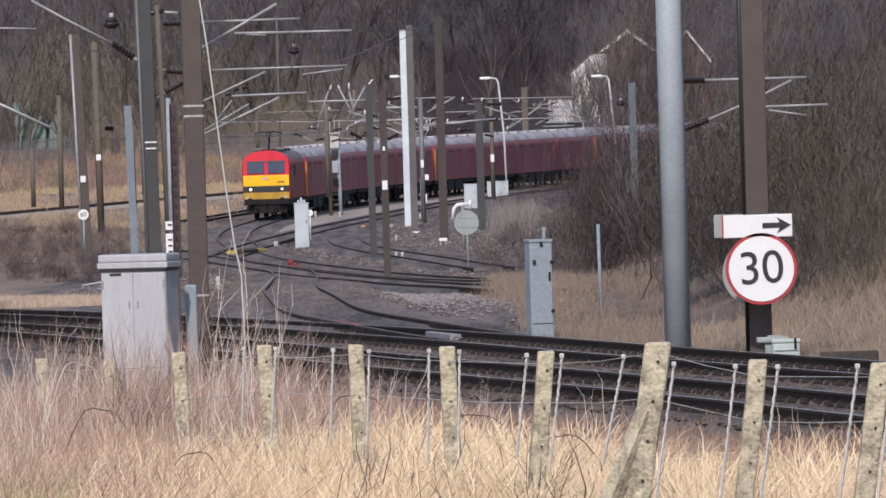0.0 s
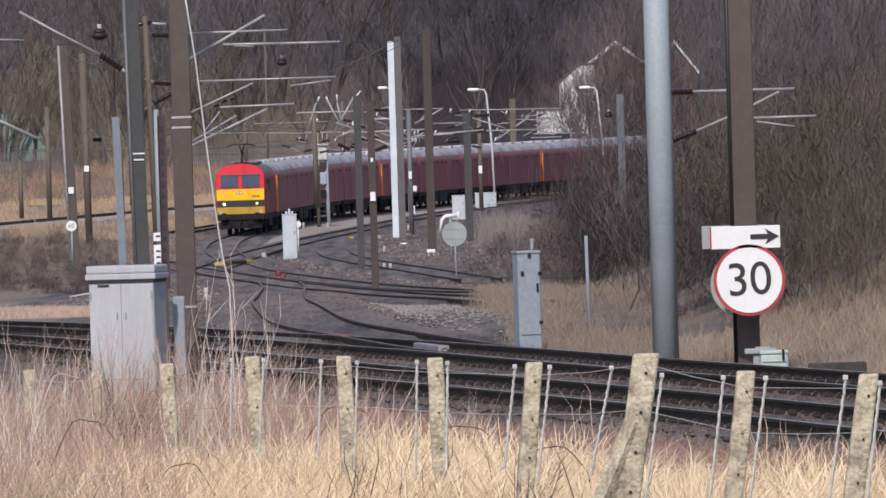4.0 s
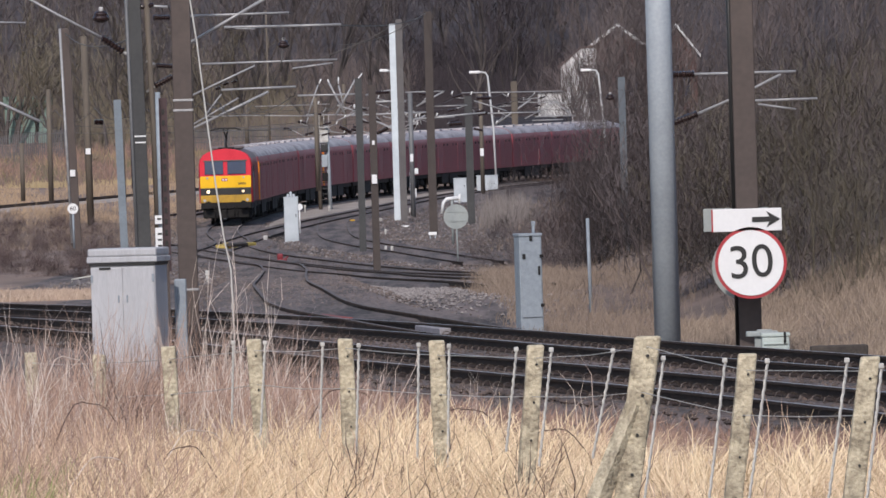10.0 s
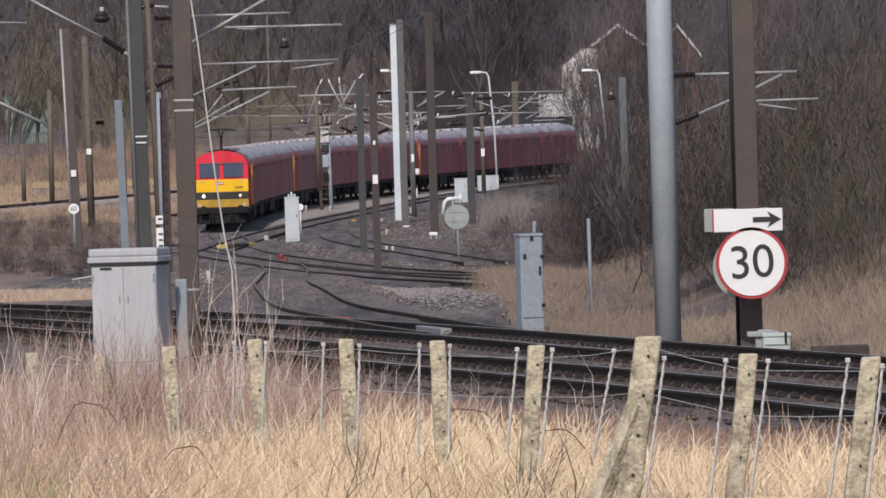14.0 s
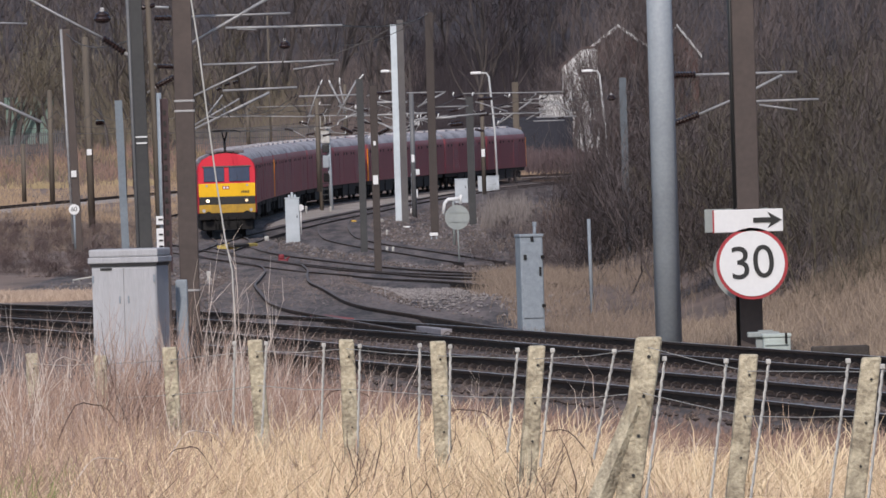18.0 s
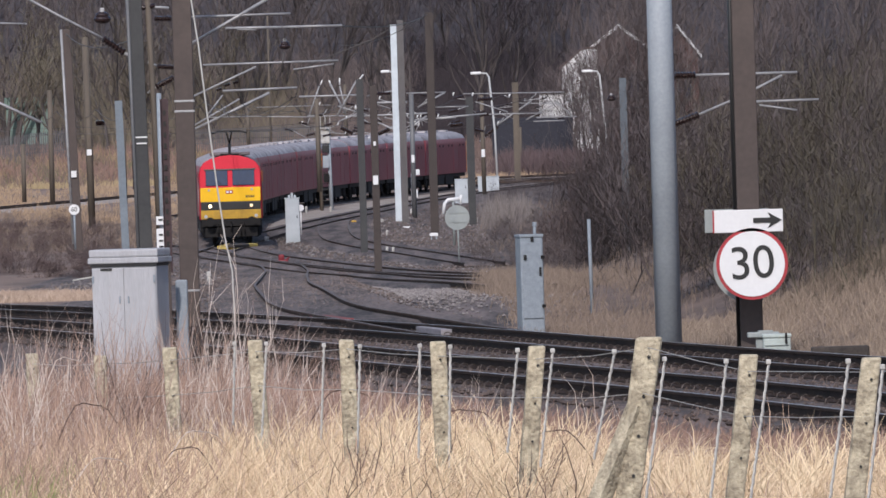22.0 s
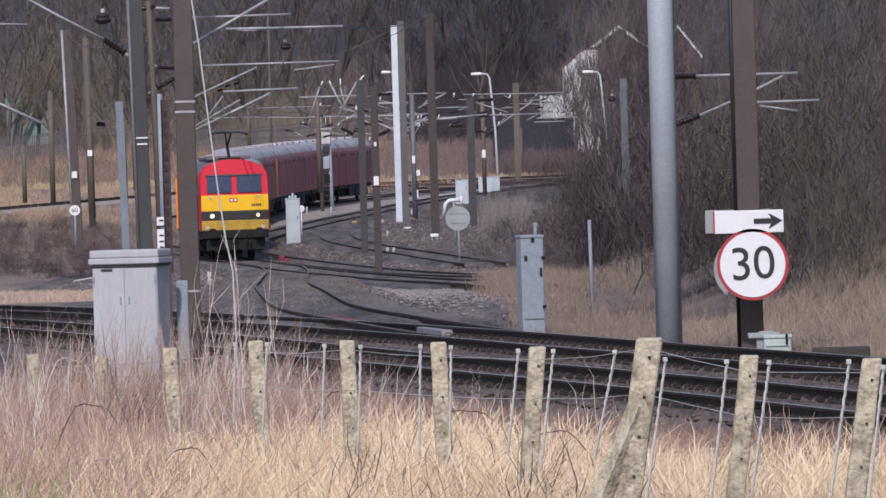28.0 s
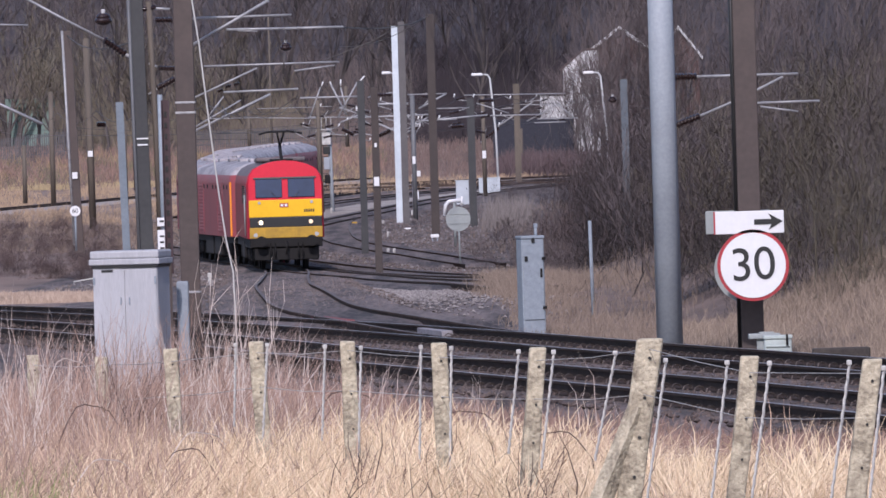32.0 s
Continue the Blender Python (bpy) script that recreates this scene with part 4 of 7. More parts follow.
mast((2.373, 600.000, 1.247), 6.388, 0.24, 'round', TIMBER, "slim brown post with a white tag", tags=((3.002, 0.2, 0.42),), foot=False)
MAST_Q = mast((5.482, 780.000, -0.021), 7.585, 0.44, 'box', TIMBER, "old brown mast behind the far lines")
MAST_S = mast((5.542, 330.000, 0.823), 6.190, 0.21, 'H', mat("dull_blue_steel", (0.12, 0.14, 0.16), (0.07, 0.085, 0.1), 0.6, scale=2, fine=20, bump=0.05), "bluish steel mast among the bare scrub")
mast((-6.907, 820.000, 3.711), 7.922, 0.3, 'round', TIMBER, "far timber mast behind the train", foot=False)
mast((-14.193, 820.000, 3.422), 6.662, 0.3, 'round', TIMBER, "far timber mast behind the train", foot=False)
mast((6.356, 860.000, 1.033), 4.342, 0.2, 'round', TIMBER, "short far brown timber post", foot=False)
hung(MAST_S, (5.191, 330.000, 5.574), 0.13)
hung(LEFT_MAST, (-3.301, 240.000, 6.800), 0.13)
# concrete feet with white tops
for p in ((-1.683, 530.000, -0.122), (-0.351, 478.000, 0.061)):
    ob = thing("marker_block", "small white-topped concrete marker", "marker", pose(*p), group="line-side markers")
    bm = B()
    box(bm, 0, 0, 0, 0.36, 0.2, 0.14, 0.02)
    part("cap", bm, WHITE, ob)
    bm = B()
    for k in (-0.11, 0.11):
        box(bm, k, 0, -0.35, 0.06, 0.1, 0.36)
    part("leg", bm, GREYSTEEL, ob)
# small white ground things among the rails
for p, w, h2 in (((-7.641, 480.000, 0.084), .25, .2), ((-3.116, 560.000, 0.024), .45, .14), ((-1.508, 600.000, 0.130), .5, .22), ((-2.491, 500.000, -0.005), .14, .22), ((-2.163, 430.000, 0.004), .14, .25), ((-1.921, 430.000, -0.003), .14, .25), ((-7.472, 610.000, 0.318), .16, .28), ((-6.177, 615.000, 0.238), .16, .25), ((1.675, 540.000, 0.122), .25, .15), ((5.513, 700.000, -0.088), .4, .25), ((4.076, 700.000, -0.117), .25, .25)):
    bm = B()
    box(bm, 0, 0, -0.1, w * 0.75, 0.2, h2 * 0.8 + 0.1, 0.02)
    box(bm, 0, 0, -0.3, w * 0.4, 0.1, 0.25)
    tagged(part("marker_block", bm, DIRTYWHITE, at=pose(*p)), "small white ground marker beside the rails", "marker", "line-side markers")
bm = B()
box(bm, 0, 0, -0.1, 0.28, 0.25, 0.3, 0.05)
tagged(part("ground_signal", bm, DIRTYYELLOW, at=pose(*(-4.430, 555.000, -0.033))), "small yellow ground signal", "signal")
bm = B()
box(bm, 0, 0, -0.15, 0.4, 0.3, 0.33, 0.05)
box(bm, -0.06, 0, 0.17, 0.22, 0.24, 0.2, 0.05)
tube(bm, [(0.05, 0, 0.1), (0.24, 0, 0.26)], 0.035, 8)
tagged(part("points_motor", bm, mat("red_machine_paint", (0.22, 0.014, 0.024), (0.1, 0.01, 0.014), 0.6), at=pose(*(-5.871, 405.000, -0.043))), "small red points machine between the rails", "points machine")
XING = thing("timber_crossing", "heap of yellow boards laid between the rails", "crossing", pose(-8.45, 455, 0.0))
BOARDS = mat("yellowed_boards", (0.66, 0.5, 0.1), (0.36, 0.27, 0.1), 0.8)
_rb = random.Random(9)
for k in range(13):
    bm = B()
    box(bm, 0, 0, -0.06, 0.26, 1.7, 0.12, 0.02)
    part("board", bm, BOARDS if k % 4 else SLEEPER, XING, at=pose(_rb.uniform(-0.5, 0.5), _rb.uniform(-4, 3), 0.0 + 0.016 * k, _rb.uniform(-2, 2), _rb.uniform(-14, 14), _rb.uniform(-25, 25)))
for k, (x, y, w, ln, m, txt) in enumerate(((-1.95, 190.5, 0.3, 4.2, "red", "faded red board lying beside the near rail"), (-0.1, 172.5, 0.32, 3.2, "grey", "pale grey board lying beside the near rail"))):
    bm = B()
    box(bm, 0, 0, -0.05, w, ln, 0.1, 0.015)
    tagged(part("lineside_board", bm, mat("faded_red_board", (0.3, 0.075, 0.07), (0.15, 0.05, 0.045), 0.85) if m == "red" else mat("pale_grey_board", (0.33, 0.31, 0.33), (0.2, 0.19, 0.2), 0.85), at=pose(x, y, level(y) - 0.09, 0, 0, 7)), txt, "board")
bm = B()
tube(bm, [(0, 0, -0.3), (0, 0, 0.14)], 0.05, 8)
box(bm, 0, 0, 0.12, 0.14, 0.14, 0.16, 0.02)
tagged(part("marker_block", bm, DIRTYWHITE, at=pose(-7.49, 352, level(352) - 0.1)), "small white ground marker beside the rails", "marker", "line-side markers")

# signal post
SIG = thing("colour_light_signal", "slim double-post railway signal with pale weathered head", "signal", pose(*(-6.476, 625.000, -0.027)))
zb = -0.027
for k, x in enumerate((-0.28, 0.28)):
    bm = B()
    tube(bm, [(x, 0, -0.3), (x - 0.1, 0, 4.877 - zb)], 0.11, 10)
    part("post", bm, GREYSTEEL if k else TIMBER, SIG)
for i in range(14):
    bm = B()
    box(bm, -0.03 * i / 5, 0, 0.4 + 0.32 * i, 0.56, 0.04, 0.04)
    part("rung", bm, DARKSTEEL, SIG)
for nm, zz, w, hh, m in (("head", 3.95, 0.5, 0.72, DIRTYWHITE), ("lamp_hood", 3.42, 0.4, 0.46, BLACK), ("case", 2.55, 0.36, 0.7, GREYSTEEL), ("junction_case", 1.75, 0.32, 0.5, UNDER)):
    bm = B()
    box(bm, 0.02, -0.12, zz - zb, w, 0.3, hh, 0.04)
    part(nm, bm, m, SIG, "pale signal head" if nm == "head" else "")
bm = B()
box(bm, -0.1, -0.1, 4.786 - zb, 0.95, 0.7, 0.06, 0.02)
for k in range(4):
    tube(bm, [(-0.5 + 0.27 * k, -0.4, 4.786 - zb), (-0.5 + 0.27 * k, -0.4, 5.491 - zb)], 0.018, 6)
tube(bm, [(-0.5, -0.4, 5.491 - zb), (0.31, -0.4, 5.491 - zb)], 0.018, 6)
part("platform", bm, DIRTYWHITE, SIG, "weathered white platform")

# ---- lamps ----
def street_lamp(p, ztop, reach, label):
    x, y, z = p
    ob = thing("street_lamp", label, "street lamp", pose(x, y, z), group="street lamps")
    h = ztop - z
    bm = B()
    tube(bm, [(0, 0, -0.3), (-0.012 * h, 0, h * 0.5), (-0.05 * h, 0, h - 0.25), (-0.05 * h - 0.15, 0, h), (-0.05 * h + reach * 0.5, 0, h + 0.05)], 0.075, 10, taper=0.05)
    part("pole", bm, LAMPPOLE, ob)
    bm = B()
    box(bm, -0.05 * h + reach * 0.7, 0, h - 0.05, abs(reach) * 0.62, 0.4, 0.18, 0.07)
    part("lantern", bm, WHITE, ob, "white lantern")
    return ob


street_lamp((3.738, 720.000, 0.634), 8.032, -1.2, "pale street lamp with a white lantern behind the cabinets")
street_lamp((11.582, 760.000, 0.159), 8.120, -1.2, "pale street lamp with a white lantern among the trees")
street_lamp((-2.322, 700.000, 0.935), 8.229, -0.9, "pale street lamp with a white lantern behind the masts")

# ---- cabinets ----
RELAY = thing("relay_cabinet", "pale grey double-door steel line-side cabinet with overhanging lid", "cabinet", pose(*(-4.203, 148.000, 1.975), 0, 0, -14))
zc = 3.290 - 1.976
bm = B()
box(bm, 0, 0, -0.5, 0.9, 0.62, zc + 0.5, 0.015)
part("body", bm, GREYPAINT, RELAY)
bm = B()
box(bm, 0, 0, zc + 0.012, 0.98, 0.7, 0.08, 0.012)
box(bm, 0, 0, zc + 0.092, 0.96, 0.68, 0.11, 0.025)
part("lid", bm, GREYPAINT, RELAY, "overhanging pale lid")
bm = B()
box(bm, 0, 0, zc - 0.03, 0.925, 0.665, 0.038, 0.004)
part("lid_strip", bm, BLACK, RELAY, "dark strip under the lid")
for k in (-1, 1):
    bm = B()
    box(bm, k * 0.22, -0.318, -0.3, 0.432, 0.02, zc + 0.25, 0.006)
    dr = part("door", bm, GREYPAINT, RELAY)
    bm = B()
    box(bm, k * 0.06, -0.335, 0.6 * zc, 0.02, 0.02, 0.1, 0.004)
    part("handle", bm, GALV, dr)
    for zz in (0.2, 0.9):
        bm = B()
        box(bm, k * 0.425, -0.335, zz * zc * 0.9, 0.03, 0.02, 0.1, 0.004)
        part("hinge", bm, GALV, dr)
bm = B()
box(bm, -0.24, -0.335, zc - 0.08, 0.16, 0.01, 0.03)
part("name_strip", bm, BLACK, RELAY)
bm = B()
tube(bm, [(-0.45, -0.25, zc - 0.16), (-0.72, -0.3, zc - 0.2)], 0.012, 6)
part("lid_stay", bm, DROPPER, RELAY)
bm = B()
box(bm, 0, 0, -0.7, 0.16, 0.2, 1.5, 0.02)
tagged(part("junction_box", bm, GALV, at=pose(*(-3.542, 149.000, 2.240))), "narrow pale steel box beside the mast", "cabinet")
# slender pale cabinets farther off
def small_cabinet(p, w, dp, h, material, label, extras=0):
    ob = thing("equipment_cabinet", label, "cabinet", pose(*p), group="line-side cabinets")
    bm = B()
    box(bm, 0, 0, -0.25, w, dp, h + 0.25, 0.02)
    part("body", bm, material, ob)
    bm = B()
    box(bm, 0, 0, h, w * 1.06, dp * 1.1, 0.05, 0.012)
    part("lid", bm, material, ob)
    bm = B()
    box(bm, 0.0, -dp / 2 - 0.012, 0.08, w * 0.88, 0.02, h - 0.16, 0.006)
    dr = part("door", bm, material, ob)
    bm = B()
    box(bm, w * 0.33, -dp / 2 - 0.03, h * 0.55, 0.03, 0.03, 0.14)
    part("handle", bm, UNDER, dr)
    if extras:
        bm = B()
        for k in range(3):
            box(bm, -w * 0.2 + k * w * 0.2, 0, h + 0.05, w * 0.16, 0.14, 0.12 + 0.1 * (k == 1), 0.02)
        part("terminal_head", bm, material, ob)
    return ob


small_cabinet((-6.514, 482.000, -0.046), 0.62, 0.5, 1.836 - -0.046, PALEBLUE, "tall pale blue equipment cabinet beside the rails", 1)
bm = B()
disc(bm, 0, 0, 0, 0.15, 0.04)
tube(bm, [(0, 0.04, 0), (0, 0.04, -1.2)], 0.03, 6)
tagged(part("round_marker", bm, WHITE, at=pose(*(-6.378, 500.000, 1.290))), "round white marker on a thin post beside the cabinet", "sign")
small_cabinet((1.202, 640.000, 0.471), 0.75, 0.6, 1.586 - 0.471, PALEBLUE, "pale blue equipment cabinet beside a dark mast")
small_cabinet((3.045, 700.000, 0.237), 1.35, 0.7, 1.385 - 0.237, PALEBLUE, "wide pale blue equipment cabinet beside a lamp post")
# the zinc box before the scrub
ZB = small_cabinet((1.382, 176.000, 1.809), 0.375, 0.34, 3.181 - 1.809, GALV, "tall narrow spangled zinc cabinet beside the near line")
ZB.matrix_basis = pose(*(1.382, 176.000, 1.809), 0, 0, 14)
h = 3.181 - 1.809
bm = B()
tube(bm, [(0.1, 0, h), (0.1, 0, h + 0.18)], 0.025, 8)
box(bm, 0.1, 0, h + 0.17, 0.06, 0.06, 0.07, 0.01)
part("finial", bm, GALV, ZB)
for zz in (0.18, 0.75):
    bm = B()
    box(bm, 0.17, -0.2, h * zz, 0.06, 0.04, 0.05, 0.006)
    part("hinge", bm, UNDER, ZB)
for px_, pz_ in ((-0.12, 0.74), (0.0, 0.95)):
    bm = B()
    box(bm, px_, -0.205, h * pz_, 0.05, 0.02, 0.08, 0.004)
    part("lock", bm, BLACK, ZB)
# pale stake, round sign seen from behind, white hood
bm = B()
tube(bm, [(0, 0, -0.5), (-0.02, 0, 3.215 - 1.707)], 0.032, 8)
tagged(part("marker_stake", bm, GALV, at=pose(*(2.689, 200.000, 1.707))), "tall pale metal stake in the dry grass", "stake")
RB = thing("round_sign", "round grey speed sign seen from behind on a thin post", "sign", pose(*(0.588, 392.000, -0.024)))
bm = B()
tube(bm, [(0, 0, -0.3), (-0.02, 0, 1.706 - -0.024)], 0.03, 8)
part("post", bm, SIGNBACK, RB)
bm = B()
disc(bm, -0.03, -0.04, 1.606 - -0.024, 0.44, 0.02)
dk = part("plate", bm, SIGNBACK, RB, "grey sign back")
bm = B()
for zz in (-0.18, 0.16):
    box(bm, -0.03, -0.06, 1.606 - -0.024 + zz, 0.7, 0.02, 0.05)
part("channel", bm, SIGNBACK, dk)
WH = thing("white_hood", "bent white sheet-metal cover on a short post behind the round sign", "cover", pose(*(0.466, 420.000, 0.606)))
z0 = 0.606
bm = B()
tube(bm, [(-0.4, 0, 1.477 - z0), (-0.33, 0, 1.907 - z0), (-0.2, 0, 2.033 - z0), (0.25, 0, 2.064 - z0)], 0.06, 6, taper=0.09)
tube(bm, [(0.28, 0, 1.850 - z0), (0.3, 0, 2.215 - z0)], 0.05, 8)
part("hood", bm, WHITE, WH)
bm = B()
tube(bm, [(0, 0, -0.3), (0, 0, 1.984 - z0)], 0.05, 8)
part("post", bm, SIGNBACK, WH)
# small dwarf signal on the train's side
DW = thing("dwarf_signal", "small white line-side signal on a post", "signal", pose(*(-1.355, 600.000, 0.126)))
bm = B()
tube(bm, [(0, 0, -0.3), (0, 0, 1.019 - 0.126)], 0.04, 6)
part("post", bm, GREYSTEEL, DW)
bm = B()
box(bm, 0, -0.05, 0.896 - 0.126, 0.22, 0.16, 0.45, 0.03)
part("head", bm, WHITE, DW)
bm = B()
box(bm, 0, 0, 0, 0.45, 0.05, 0.3, 0.01)
tube(bm, [(-0.2, 0.05, 0.1), (-0.2, 0.05, -2.3)], 0.04, 6)
tagged(part("white_notice", bm, WHITE, at=pose(*(-1.311, 580.000, 2.226))), "blank white notice board on a post", "sign")

# ---- the speed sign ----
SG = thing("speed_sign", "round white speed sign with red rim and arrow plate above", "sign", pose(*(4.071, 146.000, 1.983)))
q = Vector((4.071, 146.000, 1.983))
c = Vector((4.085, 145.600, 3.075)) - q
bm = B()
disc(bm, c.x, c.y, c.z, 0.474, 0.03, sides=48)
rim = part("rim", bm, REDRIM, SG, "red rim")
bm = B()
disc(bm, c.x, c.y - 0.02, c.z, 0.432, 0.02, sides=48)
part("face", bm, WHITE, SG, "white sign face")


def lettering(name, text, size, parent, at, material):
    cu = bpy.data.curves.new(name, 'FONT')
    cu.body, cu.size, cu.align_x, cu.align_y, cu.extrude, cu.offset = text, size, 'CENTER', 'CENTER', 0.004, 0.0005 if size > 0.4 else 0.0
    cu.space_character = 0.98
    t = new(name, cu)
    dg = bpy.context.evaluated_depsgraph_get()
    me = bpy.data.meshes.new_from_object(t.evaluated_get(dg))
    bpy.data.objects.remove(t)
    ob = new(name, me)
    me.materials.append(material)
    ob.parent, ob.matrix_basis = parent, at
    return ob


lettering("lettering", "30", 0.62, SG, Matrix.Translation((c.x, c.y - 0.034, c.z - 0.005)) @ Matrix.Rotation(radians(90), 4, 'X') @ Matrix.Rotation(radians(2.5), 4, 'Z') @ Matrix.Diagonal((1.0, 1.0, 1, 1)), BLACK)
lettering("lettering", "60", 0.24, RDISC, Matrix.Translation((0, -0.064, 2.127 - 0.828)) @ Matrix.Rotation(radians(90), 4, 'X'), BLACK)
a = Vector((4.049, 145.600, 3.643)) - q
bm = B()
box(bm, a.x, a.y, a.z - 0.15, 0.92, 0.03, 0.3, 0.008)
part("arrow_plate", bm, WHITE, SG, "white arrow plate")
bm = B()
box(bm, a.x + 0.215, a.y - 0.022, a.z - 0.03, 0.3, 0.008, 0.068)
vs = [bm.verts.new((a.x + u, a.y - 0.024, a.z + w)) for u, w in ((0.255, 0.112), (0.445, 0.004), (0.255, -0.104), (0.315, 0.004))]
bm.faces.new((vs[0], vs[3], vs[1]))
bm.faces.new((vs[3], vs[2], vs[1]))
part("arrow", bm, BLACK, SG)
bm = B()
box(bm, a.x - 0.46, a.y - 0.012, a.z - 0.15, 0.02, 0.03, 0.3)
part("plate_edge", bm, REDRIM, SG)
# the pair that faces the other way
c2 = Vector((4.054, 147.000, 3.004)) - q
bm = B()
disc(bm, c2.x, c2.y, c2.z, 0.45, 0.03, sides=40)
part("back_disc", bm, SIGNBACK, SG, "grey back of a second round sign")
a2 = Vector((3.937, 147.000, 3.634)) - q
bm = B()
box(bm, a2.x, a2.y, a2.z - 0.15, 0.86, 0.03, 0.31, 0.008)
part("back_plate", bm, SIGNBACK, SG, "grey back of a second plate")
bm = B()
for zz in (0.2, -0.2):
    box(bm, c.x - 0.03, c.y + 0.25, c.z + zz, 0.3, 0.5, 0.05)
part("bracket", bm, BLACK, SG)
BX = small_cabinet((4.331, 144.000, 1.943), 0.36, 0.3, 2.105 - 1.943 + 0.02, mat("pale_green_grp", (0.46, 0.52, 0.49), (0.34, 0.39, 0.37), 0.6), "pale green plastic trackside box at the mast foot")
bm = B()
box(bm, 0, 0, 0, 0.42, 0.3, 0.07, 0.015)
box(bm, 0.03, -0.02, 0.06, 0.2, 0.24, 0.03, 0.01)
box(bm, 0, 0, -0.3, 0.2, 0.2, 0.32)
tagged(part("trackside_box_lid", bm, SIGNBACK, at=pose(*(4.174, 144.500, 2.122))), "pale grey lid of a small trackside box", "box")
bm = B()
box(bm, 0, 0, -0.1, 0.75, 0.3, 0.17, 0.02)
tagged(part("timber_block", bm, SLEEPER, at=pose(*(5.122, 143.000, 1.940))), "dark timber baulk lying beyond the rail", "timber")

# ---- field fence ----
def fence_post(x, y, z, w, h, lean, label, brace=False):
    ob = thing("fence_post", label, "fence post", pose(x, y, z - h, 0, 0, random.uniform(-6, 6)), group="field fence posts")
    bm = B()
    box(bm, 0, 0, -0.3, w, w, h + 0.3, w * 0.12)
    bmesh.ops.subdivide_edges(bm, edges=[e for e in bm.edges if abs(e.verts[0].co.z - e.verts[1].co.z) > 0.5], cuts=7)
    for v in bm.verts:
        v.co.x += lean * (v.co.z - h)
        n3 = noise.noise_vector(v.co * 5 + Vector((x * 3, y, 0))) * w * 0.07
        v.co += n3
    part("post", bm, CONCRETE, ob)
    for k in range(4):
        bm = B()
        zz = h - 0.12 - 0.24 * k
        disc(bm, lean * (zz - h) + w * 0.1, -w / 2 - 0.004, zz, w * 0.07, 0.012, sides=10)
        part("bolt_hole", bm, BLACK, ob)
    if brace:
        bm = B()
        tube(bm, [(-0.08, -0.03, h - 0.42), (-0.56, -0.1, -0.3)], w * 0.45, 4)
        part("brace", bm, CONCRETE, ob)
    return ob


FENCE = [
    ((-3.305, 88.000, 3.329), .10, -0.02), ((-2.665, 85.000, 3.361), .10, -0.01), ((-2.040, 81.500, 3.480), .105, -0.03), ((-1.347, 78.000, 3.580), .105, -0.05), ((-0.674, 75.200, 3.619), .105, -0.02), ((-0.048, 72.600, 3.642), .108, -0.02),
    ((0.579, 69.800, 3.647), .108, 0.10), ((1.241, 67.000, 3.743), .155, 0.16), ((1.764, 64.000, 3.685), .108, 0.13), ((2.356, 61.000, 3.713), .112, 0.15)]
for i, (p, w, ln) in enumerate(FENCE):
    fence_post(*p, w, 1.2, ln, "thick leaning lichened concrete straining post" if i == 7 else ("leaning pitted concrete fence post in dry grass" if i > 5 else "pitted concrete fence post in dry grass"), i == 7)
for p0, p1 in (((-1.261, 77.600, 3.545), (-1.301, 77.600, 3.037)), ((-1.500, 78.400, 3.536), (-1.521, 78.400, 3.102)), ((-0.838, 76.000, 3.554), (-0.868, 76.000, 3.067)), ((-0.580, 74.800, 3.563), (-0.614, 74.800, 2.938)), ((-0.170, 73.200, 3.588), (-0.194, 73.200, 3.010)), ((0.032, 72.200, 3.595), (0.007, 72.200, 2.996)),
               ((0.460, 70.400, 3.598), (0.395, 70.400, 3.109)), ((0.674, 69.400, 3.610), (0.598, 69.400, 3.060)), ((1.039, 67.900, 3.624), (0.927, 67.900, 3.129)), ((1.322, 66.600, 3.599), (1.197, 66.600, 2.850)), ((1.648, 64.800, 3.615), (1.539, 64.800, 2.867)), ((1.862, 63.600, 3.632), (1.758, 63.600, 2.998)),
               ((2.249, 61.600, 3.668), (2.126, 61.600, 2.926)), ((2.405, 60.700, 3.652), (2.306, 60.700, 2.951))):
    a, b = Vector(p0), Vector(p1)
    ob = thing("fence_dropper", "thin pale twisted steel fence dropper", "fence dropper", Matrix.Translation(b), group="fence droppers")
    bm = B()
    e = (b - a) * 1.3
    tube(bm, [a - b + e * i / 40 + Vector((0.0022 * math.cos(i * 1.9), 0.0022 * math.sin(i * 1.9), 0)) for i in range(41)], 0.009, 5)
    part("rod", bm, DROPPER, ob)
    bm = B()
    box(bm, a.x - b.x, 0, a.z - b.z, 0.03, 0.03, 0.03, 0.006)
    part("cap", bm, DROPPER, ob)
# wires
for k, dz in enumerate((-0.08, -0.34)):
    bm = B()
    pts = []
    for i, (p, w, ln) in enumerate(FENCE):
        pts.append((p[0] + ln * dz, p[1] - 0.06, p[2] + dz + 0.02 * math.sin(i * 2.1 + k)))
        if i < len(FENCE) - 1:
            p2 = FENCE[i + 1][0]
            pts.append(((p[0] + p2[0]) / 2 + ln * dz, (p[1] + p2[1]) / 2, (p[2] + p2[2]) / 2 + dz - 0.01))
    tube(bm, pts, 0.0026, 5)
    tagged(part("fence_wire", bm, DROPPER), "slack galvanised fence wire", "fence wire", "fence wires")


# ---- wires and cantilevers over the junction ----
def rig(mast_ob, segs, material=None):
    """Tubes of an overhead bracket, each (from, to, radius)."""
    for p0, p1, r in segs:
        arm(mast_ob, [p0, p1], r, material)


